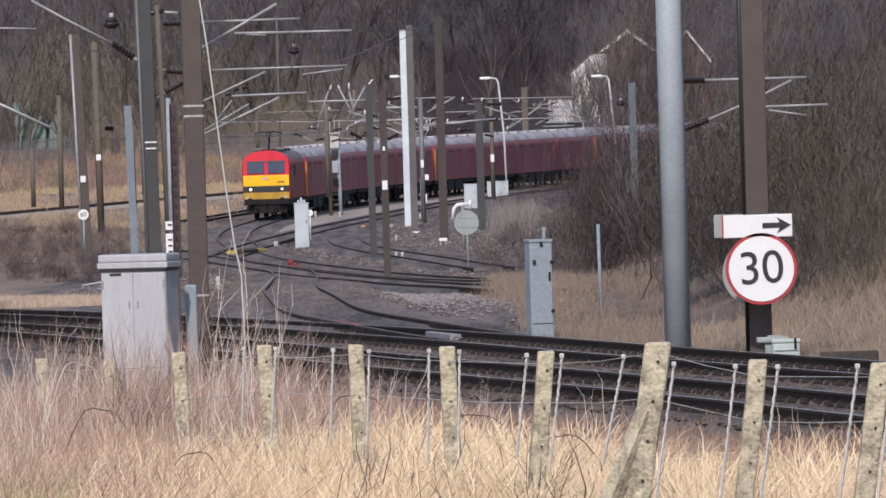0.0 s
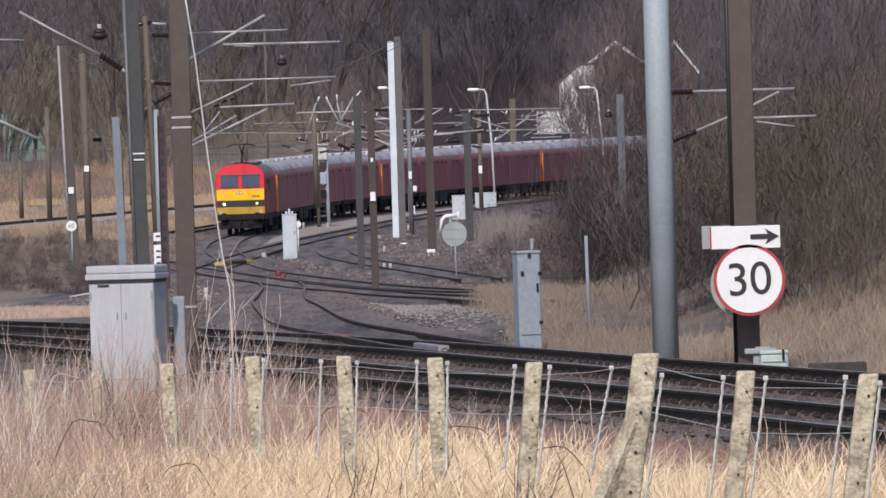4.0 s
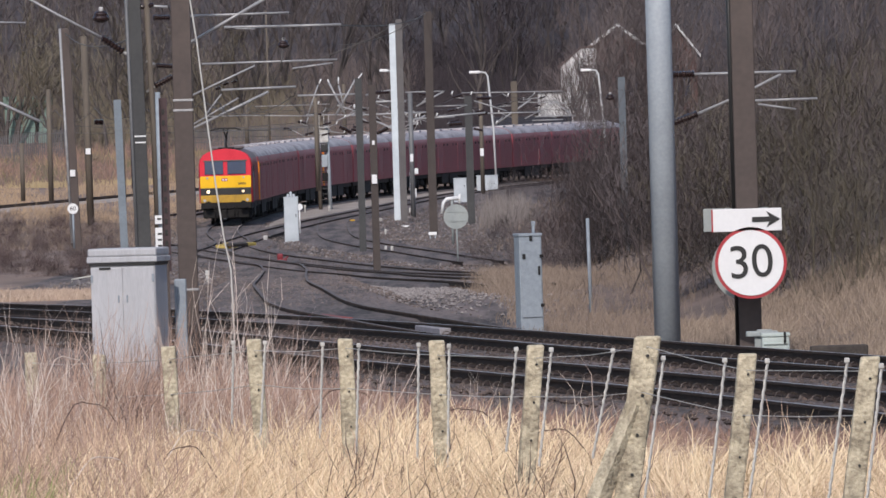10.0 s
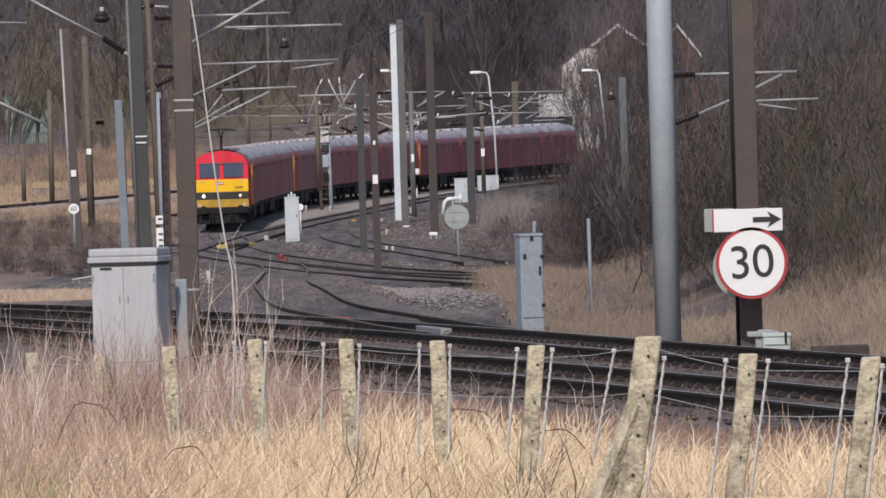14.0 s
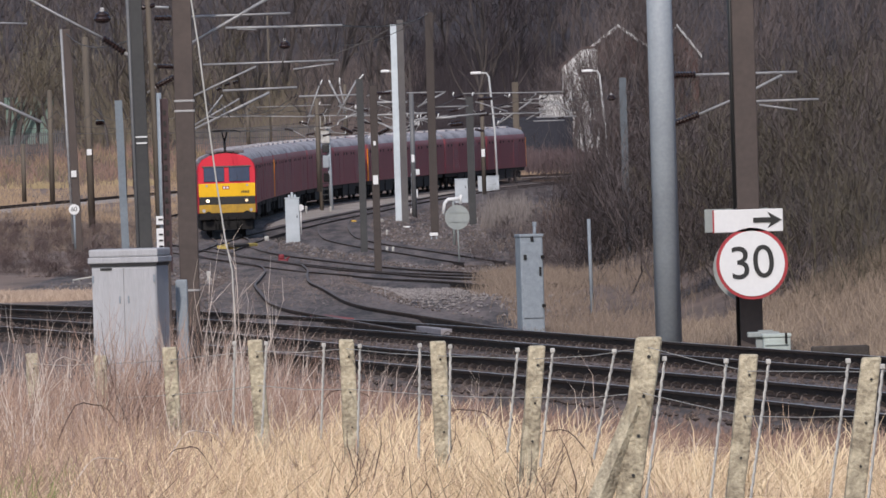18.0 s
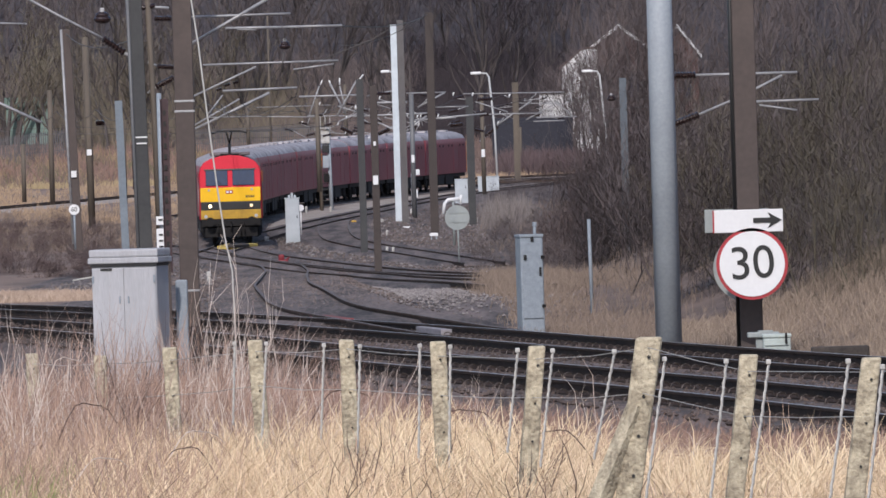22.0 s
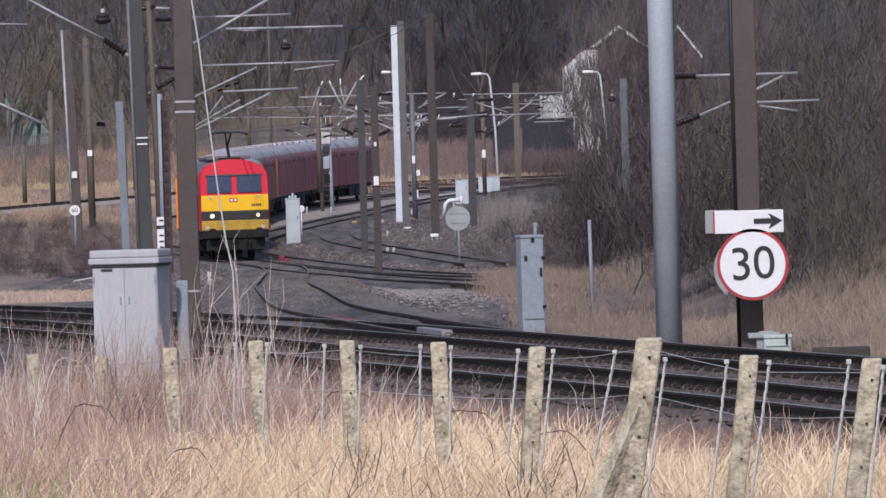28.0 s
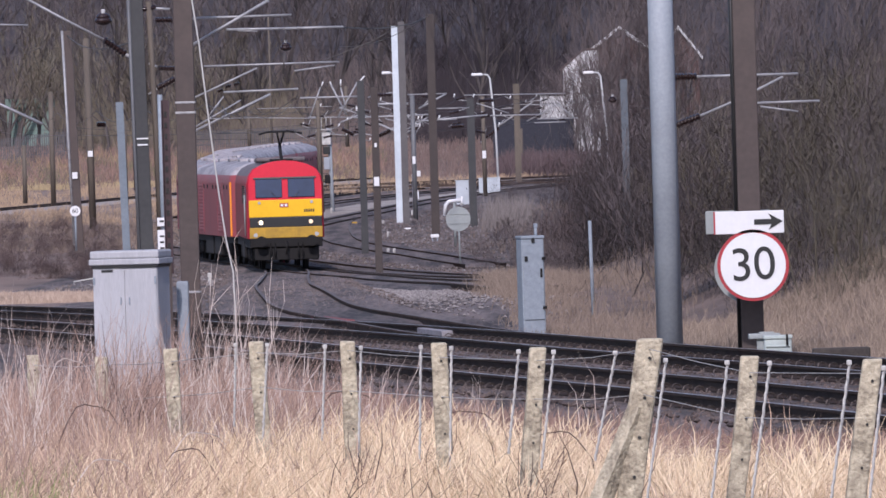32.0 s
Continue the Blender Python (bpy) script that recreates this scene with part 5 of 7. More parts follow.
rig(LEFT_MAST, [((-3.387, 152.000, 6.620), (-1.999, 152.000, 6.626), .017), ((-3.399, 152.000, 6.239), (-2.312, 152.000, 6.838), .022)])
pot(LEFT_MAST, (-3.879, 152.000, 6.611), (-3.645, 152.000, 6.604), 0.045)
rig(DARK_MAST, [((-3.722, 195.000, 6.832), (-2.722, 195.000, 6.822), .023), ((-2.722, 195.000, 6.822), (-1.651, 195.000, 6.820), .023), ((-4.141, 195.000, 6.194), (-1.740, 195.000, 6.203), .018), ((-2.544, 195.000, 6.067), (-1.822, 195.000, 6.145), .015), ((-4.358, 195.000, 5.630), (-3.202, 195.000, 6.136), .018),
                ((-4.959, 190.000, 7.197), (-4.589, 190.000, 7.167), .023), ((-3.805, 195.000, 5.724), (-2.484, 195.000, 5.745), .02), ((-4.988, 190.000, 6.243), (-4.833, 190.000, 6.180), .02), ((-5.004, 190.000, 5.708), (-4.854, 190.000, 5.810), .02), ((-3.522, 195.000, 6.806), (-3.173, 195.000, 6.785), .012)])
pot(DARK_MAST, (-4.815, 190.000, 6.160), (-4.532, 190.000, 6.142), 0.05)
pot(DARK_MAST, (-4.854, 190.000, 5.810), (-4.538, 190.000, 5.967), 0.06)
arm(DARK_MAST, [(-2.679, 195.000, 6.581), (-2.681, 195.000, 6.851)], 0.012, WIRE, "hanger_rod")
arm(DARK_MAST, [(-2.705, 195.000, 6.382), (-2.746, 195.000, 6.023)], 0.02, WIRE, "tension_rod")
FAR_L = mast((-9.770, 640.000, 2.504), 11.692, 0.13, 'round', TIMBER, "thin brown far pole behind the wires", foot=False)
rig(FAR_L, [((-14.106, 636.000, 4.967), (-9.707, 636.000, 6.957), 0.076), ((-14.099, 636.000, 5.195), (-11.445, 636.000, 6.650), 0.051), ((-13.399, 636.000, 5.697), (-12.416, 636.000, 6.907), 0.042), ((-13.336, 636.000, 5.630), (-10.987, 636.000, 5.625), 0.025), ((-10.987, 636.000, 5.625), (-6.913, 636.000, 5.472), 0.025), ((-10.482, 636.000, 6.132), (-7.056, 636.000, 6.128), 0.020)])
for a in ((-12.303, 636.000, 7.426), (-11.810, 636.000, 7.542), (-12.767, 636.000, 7.179)):
    pot(FAR_L, a, Vector(a) + Vector((0.32, 0, 0.1)), 0.1)
MAST_C = mast((-6.603, 600.000, 1.667), 6.436, 0.25, 'round', TIMBER, "slim pole carrying a crossbar of insulators", foot=False)
rig(MAST_C, [((-7.565, 600.000, 6.589), (-4.179, 600.000, 6.581), .05), ((-7.042, 600.000, 5.528), (-6.440, 600.000, 7.141), .04), ((-5.852, 600.000, 7.247), (-5.041, 600.000, 5.560), .05), ((-5.536, 600.000, 5.452), (-4.401, 600.000, 7.388), .05), ((-5.333, 600.000, 7.108), (-5.062, 600.000, 5.869), .04), ((-7.135, 600.000, 5.530), (-4.828, 600.000, 5.462), .03),
             ((-5.452, 600.000, 5.173), (-4.207, 600.000, 5.659), .04), ((-5.428, 600.000, 6.003), (-3.904, 600.000, 5.496), .04)])
for a, b in (((-6.377, 600.000, 7.201), (-6.277, 600.000, 7.444)), ((-5.823, 600.000, 7.184), (-5.908, 600.000, 7.433)), ((-5.331, 600.000, 7.170), (-5.320, 600.000, 7.538)), ((-4.373, 600.000, 7.295), (-4.023, 600.000, 7.685))):
    arm(MAST_C, [a, b], 0.038, WHITE, "white_insulator")
pot(MAST_C, (-5.339, 600.000, 4.831), (-4.703, 600.000, 4.504), 0.12)
rig(MAST_L3, [((-3.428, 575.000, 6.090), (-1.600, 575.000, 6.065), .06), ((-4.480, 575.000, 5.413), (-0.349, 575.000, 5.467), .045), ((-3.338, 575.000, 5.143), (-1.651, 575.000, 4.326), .05), ((-1.703, 575.000, 4.564), (-0.619, 575.000, 5.328), .05), ((-1.077, 575.000, 5.784), (0.360, 575.000, 6.508), .05), ((-3.361, 575.000, 4.377), (-2.284, 575.000, 4.876), .05), ((-3.712, 575.000, 6.452), (-2.230, 575.000, 6.703), .04)])
pot(MAST_L3, (-3.182, 575.000, 4.431), (-2.584, 575.000, 4.708), 0.13)
pot(MAST_L3, (-3.414, 575.000, 6.561), (-2.470, 575.000, 6.563), 0.1)
rig(MAST_M, [((-1.052, 486.000, 5.109), (2.120, 486.000, 5.314), .04), ((-0.228, 486.000, 5.159), (0.770, 486.000, 5.179), .05), ((-1.390, 486.000, 6.315), (0.355, 486.000, 6.314), .025), ((-0.213, 486.000, 5.657), (1.333, 486.000, 5.661), .025)])
pot(MAST_M, (0.511, 486.000, 4.838), (1.060, 486.000, 4.872), 0.1)
rig(MAST_N, [((1.211, 535.000, 6.329), (5.052, 535.000, 6.270), .025), ((1.729, 535.000, 5.298), (5.022, 535.000, 5.283), .03), ((1.803, 535.000, 5.927), (3.379, 535.000, 5.387), .03)])
pot(MAST_N, (1.916, 535.000, 6.034), (2.630, 535.000, 6.040), 0.1)
rig(MAST_Q, [((4.098, 780.000, 4.582), (6.629, 780.000, 6.268), .06), ((2.865, 780.000, 3.499), (3.602, 780.000, 4.037), .05), ((6.189, 780.000, 4.920), (8.545, 780.000, 6.131), .05), ((6.913, 780.000, 5.059), (9.794, 780.000, 5.053), .05), ((8.343, 780.000, 6.057), (9.515, 780.000, 5.102), .05), ((6.705, 780.000, 4.785), (8.906, 780.000, 4.800), .04), ((4.765, 780.000, 6.843), (8.965, 780.000, 6.799), .04), ((5.145, 780.000, 6.152), (9.140, 780.000, 5.953), .03)])
pot(MAST_Q, (3.196, 780.000, 3.849), (4.176, 780.000, 4.500), 0.16)
_rc = random.Random(5)
for ob, x0, x1, z1, z0, dd, n in ((MAST_C, -7.26, -3.97, 4.24, 6.12, 600, 17), (MAST_L3, -3.95, -0.27, 4.27, 6.16, 575, 19), (MAST_N, 0.44, 3.32, 4.65, 6.27, 535, 12), (MAST_Q, 3.84, 9.24, 4.85, 6.97, 780, 14)):
    for k in range(n):
        p = Vector((_rc.uniform(x0, x1), dd, _rc.uniform(z1, z0)))
        q = p + Vector((_rc.uniform(-1.1, 1.1), 0, _rc.uniform(-0.45, 0.45)))
        arm(ob, [p, q], _rc.uniform(0.014, 0.026) * dd / 580)
        if k % 2:
            arm(ob, [q, q + Vector((0.06, 0, 0.16))], 0.035, WHITE, "white_insulator")
        else:
            pot(ob, q, q + Vector((_rc.choice((-1, 1)) * 0.45, 0, 0.1)), 0.07)
arm(MAST_L, [(-2.366, 560.000, 9.769), (-3.388, 560.000, 9.225), (-5.276, 560.000, 8.534), (-7.311, 560.000, 7.733)], 0.03, WIRE, "stay_wire")
arm(MAST_L2, [(-1.585, 552.000, 10.076), (-0.980, 552.000, 9.492)], 0.03, WIRE, "stay_wire")
bm = B()
tube(bm, [(-3.307, 148.000, 7.036), (-3.276, 148.000, 6.807), (-3.196, 148.000, 6.198), (-3.103, 148.000, 5.246), (-3.002, 148.000, 4.294), (-2.916, 148.000, 3.608), (-2.831, 148.000, 3.150), (-2.813, 148.000, 2.238), (-2.820, 148.000, 1.478)], 0.011, 6)
tagged(part("down_lead", bm, PALEWIRE), "long pale hanging cable beside the brown mast", "cable")
LPOLE = mast((-11.281, 260.000, 1.328), 9.5, 0.3, 'H', DARKSTEEL, "dark steel mast beside the running line", foot=False)
rig(LPOLE, [((-11.134, 260.000, 6.192), (-9.373, 260.000, 5.313), .035), ((-11.088, 260.000, 7.724), (-9.649, 260.000, 7.655), .02)])
pot(LPOLE, (-9.340, 300.000, 5.286), (-9.093, 300.000, 5.279), 0.09)


def wire(name, pts, r, label):
    bm = B()
    tube(bm, pts, r, 4)
    tagged(part(name, bm, WIRE), label, "overhead wire", "overhead wires")


def wires_over(tab, y0, y1, span, label):
    """Contact wire and sagging messenger wire over a line, with droppers."""
    con, mes = [], []
    y = y0
    while y <= y1:
        x, z = smooth_table(tab, y), level(y)
        u = ((y - y0) % span) / span
        con.append((x, y, z + 4.75))
        mes.append((x, y, z + 5.35 + 2.4 * (u - 0.5) ** 2))
        y += span / 6
    wire("contact_wire", con, 0.014, label)
    wire("messenger_wire", mes, 0.014, label)


wires_over(TRAIN_LINE, 400, 860, 50, "dark thin overhead wire over the branch line")
wires_over(SIDE_LINE, 480, 800, 50, "dark thin overhead wire over the second line")
wires_over(CROSS_A, 380, 700, 50, "dark thin overhead wire over the crossing line")
for p0, p1, sag in (((-17.086, 420.000, 8.130), (-14.220, 420.000, 8.842), .3), ((-22.750, 560.000, 10.144), (-17.882, 560.000, 9.655), .5), ((-14.092, 420.000, 8.795), (-5.229, 190.000, 6.640), .3), ((-26.164, 640.000, 5.453), (-18.448, 640.000, 5.454), .2), ((-26.200, 640.000, 4.239), (-18.225, 640.000, 5.217), .3), ((-14.197, 420.000, 5.308), (-10.066, 420.000, 5.121), .1),
                    ((-0.366, 486.000, 9.750), (-5.329, 600.000, 9.324), .4), ((-1.662, 195.000, 6.811), (-0.365, 486.000, 9.775), .2), ((-15.542, 700.000, 4.380), (9.964, 800.000, 5.096), .4), ((-15.483, 700.000, 6.353), (9.999, 800.000, 6.285), .6), ((-16.886, 760.000, 3.929), (-3.031, 760.000, 4.414), .4)):
    a, b = Vector(p0), Vector(p1)
    wire("span_wire", [a + (b - a) * k / 8 - Vector((0, 0, sag * 4 * (k / 8) * (1 - k / 8))) for k in range(9)], 0.016, "dark thin span wire across the junction")


# ---- buildings beyond the wood ----
def gable_house(name, x0, x1, y, z0, ze, zr, depth, wall, label):
    ob = thing(name, label, "house", pose((x0 + x1) / 2, y, z0))
    w = (x1 - x0) / 2
    he, hr = ze - z0, zr - z0
    bm = B()
    prism(bm, [(-w, -1), (w, -1), (w, he), (0, hr), (-w, he)], 0, depth)
    part("wall", bm, wall, ob)
    for s in (-1, 1):
        bm = B()
        a = math.atan2(hr - he, w)
        ln = math.hypot(w, hr - he) + 0.5
        vs = [(0, hr + 0.12), (s * ln * math.cos(a), hr + 0.12 - ln * math.sin(a)), (s * ln * math.cos(a), hr - 0.06 - ln * math.sin(a)), (0, hr - 0.06)]
        prism(bm, vs if s < 0 else vs[::-1], -0.4, depth + 0.4)
        part("roof", bm, TILE, ob)
        bm = B()
        vs = [(0, hr + 0.16), (s * ln * math.cos(a), hr + 0.16 - ln * math.sin(a)), (s * ln * math.cos(a), hr - 0.14 - ln * math.sin(a)), (0, hr - 0.14)]
        prism(bm, vs if s < 0 else vs[::-1], -0.47, -0.405)
        part("bargeboard", bm, WHITE, ob, "white bargeboard")
    for k in (-0.45, 0.45):
        bm = B()
        box(bm, k * w, -0.04, he * 0.45, w * 0.4, 0.1, he * 0.3)
        wd = part("window", bm, TIMBER, ob)
        bm = B()
        box(bm, k * w, -0.1, he * 0.48, w * 0.32, 0.04, he * 0.24)
        part("pane", bm, DARKGLASS, wd)
    return ob


gable_house("house", 12.357, 17.559, 905, 2.898, 10.399, 12.359, 9, BRICK, "red brick house with white bargeboards behind bare trees")
gable_house("house", 18.356, 21.686, 915, 2.734, 10.102, 12.307, 9, BRICK, "second brick house with white bargeboards behind bare trees")
WX = thing("house_wing", "white rendered wing of the house behind bare trees", "house", pose(12.256, 900, 2.433))
bm = B()
prism(bm, [(-2.05, -1.5), (0.85, -1.5), (0.85, 8.1), (-0.35, 8.05), (-2.05, 6.6)], 0, 3)
part("wall", bm, RENDERW, WX)
for zz in (0.2, 0.62):
    bm = B()
    box(bm, 0.35, -0.05, zz * 6, 0.7, 0.12, 1.1)
    wd = part("window", bm, WHITE, WX)
    bm = B()
    box(bm, 0.35, -0.12, zz * 6 + 0.08, 0.56, 0.04, 0.92)
    part("pane", bm, DARKGLASS, wd)
bm = B()
prism(bm, [(-2.25, 6.45), (-0.35, 8.07), (0.9, 8.12), (0.9, 8.3), (-0.4, 8.25), (-2.35, 6.6)], -0.1, 3.2)
part("roof", bm, TILE, WX)
OUT = thing("outbuilding", "low white outbuilding behind bare trees", "shed", pose(9.234, 890, 3.553))
bm = B()
box(bm, 0, 1.5, -1, 10.389 - 8.291, 3, 6.974 - 3.553 + 1, 0.02)
part("wall", bm, RENDERW, OUT)
bm = B()
box(bm, 0, 1.5, 6.974 - 3.553, 10.663 - 8.017, 3.4, 0.2, 0.03)
part("roof", bm, TILE, OUT)
bm = B()
box(bm, 0, 0, -2.5, 10.814 - 4.319, 2, 5.067 - 3.398 + 2.5, 0.05)
tagged(part("long_shed", bm, mat("dark_slate_wall", (0.034, 0.036, 0.05), (0.02, 0.021, 0.03), 0.85), at=pose(7.479, 881, 3.398)), "low dark blue-grey shed beyond the far lines", "shed")
GS = thing("green_shed", "faded green sheet-metal shed among bare trees", "shed", pose(-34.187, 920, 5.978))
bm = B()
box(bm, 0, 1.5, -2, -32.124 - -35.896, 3, 7.251 - 5.978 + 2, 0.02)
part("wall", bm, GREENSHEET, GS)
h, n = 7.251 - 5.978, 14
w = (-31.982 + 36.038) / n
for i in range(n):
    bm = B()
    box(bm, -w * n / 2 + w * (i + 0.5), 1.2, h, w * 0.86, 3.2, 0.75)
    part("roof_sheet", bm, GREENSHEET, GS)


OLDPALE = mat("weathered_paling", (0.135, 0.13, 0.135), (0.07, 0.066, 0.07), 0.8, scale=0.5, fine=4, bump=0)


def palisade(p0, p1, h, label, gap=0.16, material=None):
    """A far paling fence."""
    a, b = Vector(p0), Vector(p1)
    ob = thing("palisade_fence", label, "fence")
    bm = B()
    n = int((b - a).length / gap)
    material = material or OLDPALE
    for i in range(n):
        p = a + (b - a) * i / n
        box(bm, p.x + gap * 0.3 * random.random(), p.y, p.z - 0.3, 0.075, 0.03, h + 0.3 - (0.06 if gap < 0.2 else 0.6 * h) * random.random())
    tagged(part("paling", bm, material, ob), kind="stuff")
    for zz in (0.35, h - 0.3):
        bm = B()
        tube(bm, [a + Vector((0, 0.05, zz)), b + Vector((0, 0.05, zz))], 0.04, 4)
        part("rail", bm, material, ob)


palisade((-36.930, 890.000, 2.639), (-30.062, 890.000, 3.257), 2.0, "grey steel paling fence along the far bank")
palisade((-19.739, 890.000, 3.408), (-9.507, 890.000, 3.560), 1.5, "grey steel paling fence along the far bank")


# ---- bare trees and scrub ----
def segments_mesh(name, segs, material, sides=3, least=0.0):
    """Tapered twigs from (p0, p1, r0, r1)."""
    P0, P1 = np.array([s[0] for s in segs]), np.array([s[1] for s in segs])
    R0, R1 = np.maximum(least, [s[2] for s in segs]), np.maximum(least, [s[3] for s in segs])
    d = P1 - P0
    d /= np.linalg.norm(d, axis=1)[:, None] + 1e-9
    ref = np.where(np.abs(d[:, 2:3]) < 0.9, np.array([[0, 0, 1.0]]), np.array([[1.0, 0, 0]]))
    u = np.cross(d, ref)
    u /= np.linalg.norm(u, axis=1)[:, None]
    v = np.cross(d, u)
    vs = []
    for k in range(sides):
        c, s = math.cos(k * math.tau / sides), math.sin(k * math.tau / sides)
        vs.append(P0 + (u * c + v * s) * R0[:, None])
    for k in range(sides):
        c, s = math.cos(k * math.tau / sides), math.sin(k * math.tau / sides)
        vs.append(P1 + (u * c + v * s) * R1[:, None])
    V = np.stack(vs, 1).reshape(-1, 3)
    n = len(segs)
    base = np.arange(n)[:, None] * 2 * sides
    F = np.concatenate([base + np.array([[k, (k + 1) % sides, sides + (k + 1) % sides, sides + k]]) for k in range(sides if sides > 2 else 1)])
    me = bpy.data.meshes.new(name)
    me.from_pydata(V.tolist(), [], F.tolist())
    me.materials.append(material)
    return me


TWIGGY = {4: 2, 3: 1, 2: 2, 1: 1}


def grow(rng, p, d, length, r, depth, big, small, spread, up, twiggy=None):
    """Adds the segments of a limb and of its side limbs."""
    n = 4 if depth > 1 else 3
    for i in range(n):
        d = d + Vector((rng.gauss(0, 0.13), rng.gauss(0, 0.13), rng.gauss(0, 0.08) + up * 0.05))
        d.normalize()
        q = p + d * length / n
        r2 = r * (0.86 if depth else 0.6)
        (big if depth > 2 else small).append((tuple(p), tuple(q), r, r2))
        if depth:
            for _ in range((twiggy or TWIGGY).get(depth, 1) if i or depth < 4 else 1):
                t = Vector((rng.gauss(0, 1), rng.gauss(0, 1), rng.gauss(0, 0.5) + up)).normalized()
                e = (d * (1 - spread) + t * spread).normalized()
                grow(rng, q, e, length * rng.uniform(0.45, 0.68), r2 * rng.uniform(0.4, 0.6), depth - 1, big, small, spread, up, twiggy)
        p, r = q, r2


def tree_kind(seed, h, r, depth, spread, twig, label, up=0.35):
    rng = random.Random(seed)
    big, small = [], []
    grow(rng, Vector((0, 0, -0.6)), Vector((0, 0, 1)), h * 0.6, r, depth, big, small, spread, up)
    ob = thing("bare_tree", label, "tree", group="bare winter trees")
    for nm, sg, m in (("trunk", big, BARK), ("crown", small, twig)):
        o = new(nm, segments_mesh(nm, sg, m, 5 if nm == "trunk" else 2, 0.012))
        o.parent = ob
    return ob


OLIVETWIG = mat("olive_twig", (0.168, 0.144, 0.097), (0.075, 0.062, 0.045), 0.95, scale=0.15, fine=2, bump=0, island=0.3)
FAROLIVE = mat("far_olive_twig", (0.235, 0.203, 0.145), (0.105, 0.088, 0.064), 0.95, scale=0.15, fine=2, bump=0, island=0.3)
KINDS = [tree_kind(s, h, r, 4, sp, m, lb) for s, h, r, sp, m, lb in (
    (1, 15, 0.22, 0.42, TWIG, "tall bare grey-brown winter tree in the wood"), (2, 13, 0.17, 0.38, TWIG, "tall bare grey-brown winter tree in the wood"), (3, 16, 0.2, 0.33, TWIG, "slender bare winter tree in the wood"),
    (4, 11, 0.2, 0.5, FAROLIVE, "bare tree with olive-tinged twigs on the far bank"), (5, 12, 0.16, 0.4, TWIG, "bare grey-brown winter tree in the wood"), (6, 14, 0.18, 0.4, SHADETWIG, "mauve-brown bare tree, shade over the wood put into its dark colour"), (7, 12, 0.15, 0.36, SHADETWIG, "mauve-brown bare tree, shade over the wood put into its dark colour"))]
_rng = random.Random(11)
_used = set()


def plant(kind, x, y, s, z=None):
    m = Matrix.Translation((x, y, (land(x, y) if z is None else z) - 0.1)) @ Matrix.Rotation(_rng.uniform(0, 6.28), 4, 'Z')
    k = KINDS[kind]
    if kind not in _used:
        _used.add(kind)
        k.matrix_basis, k.scale = m, (s, s, s)
        k.matrix_basis = m @ Matrix.Diagonal((s, s, s, 1))
        return
    c = copy_thing(k, m)
    c.scale = (s, s, s)


for i in range(96):
    x = -44 + 88 * (i + _rng.random()) / 96
    y = _rng.uniform(912, 1000)
    if 9.5 < x < 15.5 and y < 960:
        y += 50
    # the middle of the wood gets the trees coloured for shade
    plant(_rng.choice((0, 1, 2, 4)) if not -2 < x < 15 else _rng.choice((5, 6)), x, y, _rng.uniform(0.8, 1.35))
for x, y, s in ((-33, 905, 1.0), (-29.5, 912, 0.9), (-36, 918, 1.1), (-24, 915, 0.9), (-31.5, 898, 0.8), (-34.5, 902, 0.9), (-27, 900, 0.85), (-21.5, 905, 0.8), (-38, 910, 1.1), (-40, 900, 1.0), (-25.5, 909, 1.05), (-18.5, 903, 0.9), (-16, 912, 1.0), (-36.5, 899, 0.9)):
    plant(3, x, y, s)
for x, y, s in ((11.9, 884, 0.55), (11.3, 888, 0.5), (12.9, 886, 0.5), (10.7, 893, 0.55), (10.8, 880, 0.45), (13.6, 893, 0.8), (8.2, 884, 0.5), (10.4, 886, 0.5), (10.7, 872, 0.85), (12.4, 868, 0.9), (11.6, 865, 0.7), (14.4, 896, 0.95), (15.4, 899, 1.0), (13.2, 860, 0.5), (15.0, 880, 0.7), (16.5, 870, 0.75), (7.6, 888, 0.6), (17.5, 885, 0.8), (14.2, 884, 0.9), (15.8, 889, 0.95), (16.8, 892, 1.0), (13.8, 874, 0.6), (18.6, 880, 1.0), (19.6, 890, 1.1), (10.3, 735, 0.6), (10.9, 742, 0.55), (9.7, 748, 0.45), (18.5, 884, 1.0), (19.3, 888, 1.05), (20.2, 882, 1.0), (17.4, 880, 0.95)):
    plant(_rng.choice((1, 4)), x, y, s)


def scrub_kind(seed, h, n, m, label, fan=0.5):
    rng = random.Random(seed)
    o = thing("scrub_bush", label, "bush", group="scrub bushes")
    twigs = []
    for i in range(n):
        stems = []
        a, rr = rng.uniform(0, 6.28), rng.uniform(0, 1.3)
        grow(rng, Vector((rr * math.cos(a), rr * math.sin(a), -0.4)), Vector((rng.gauss(0, fan), rng.gauss(0, fan), 1)).normalized(), h * rng.uniform(0.4, 0.8), 0.02 * h / 3, 3, stems, twigs, 0.6, 0.1, {3: 2, 2: 3, 1: 2})
        new("stem", segments_mesh("stem", stems, m, 3, 0.005)).parent = o
    new("crown", segments_mesh("crown", twigs, m, 2, 0.003)).parent = o
    return o


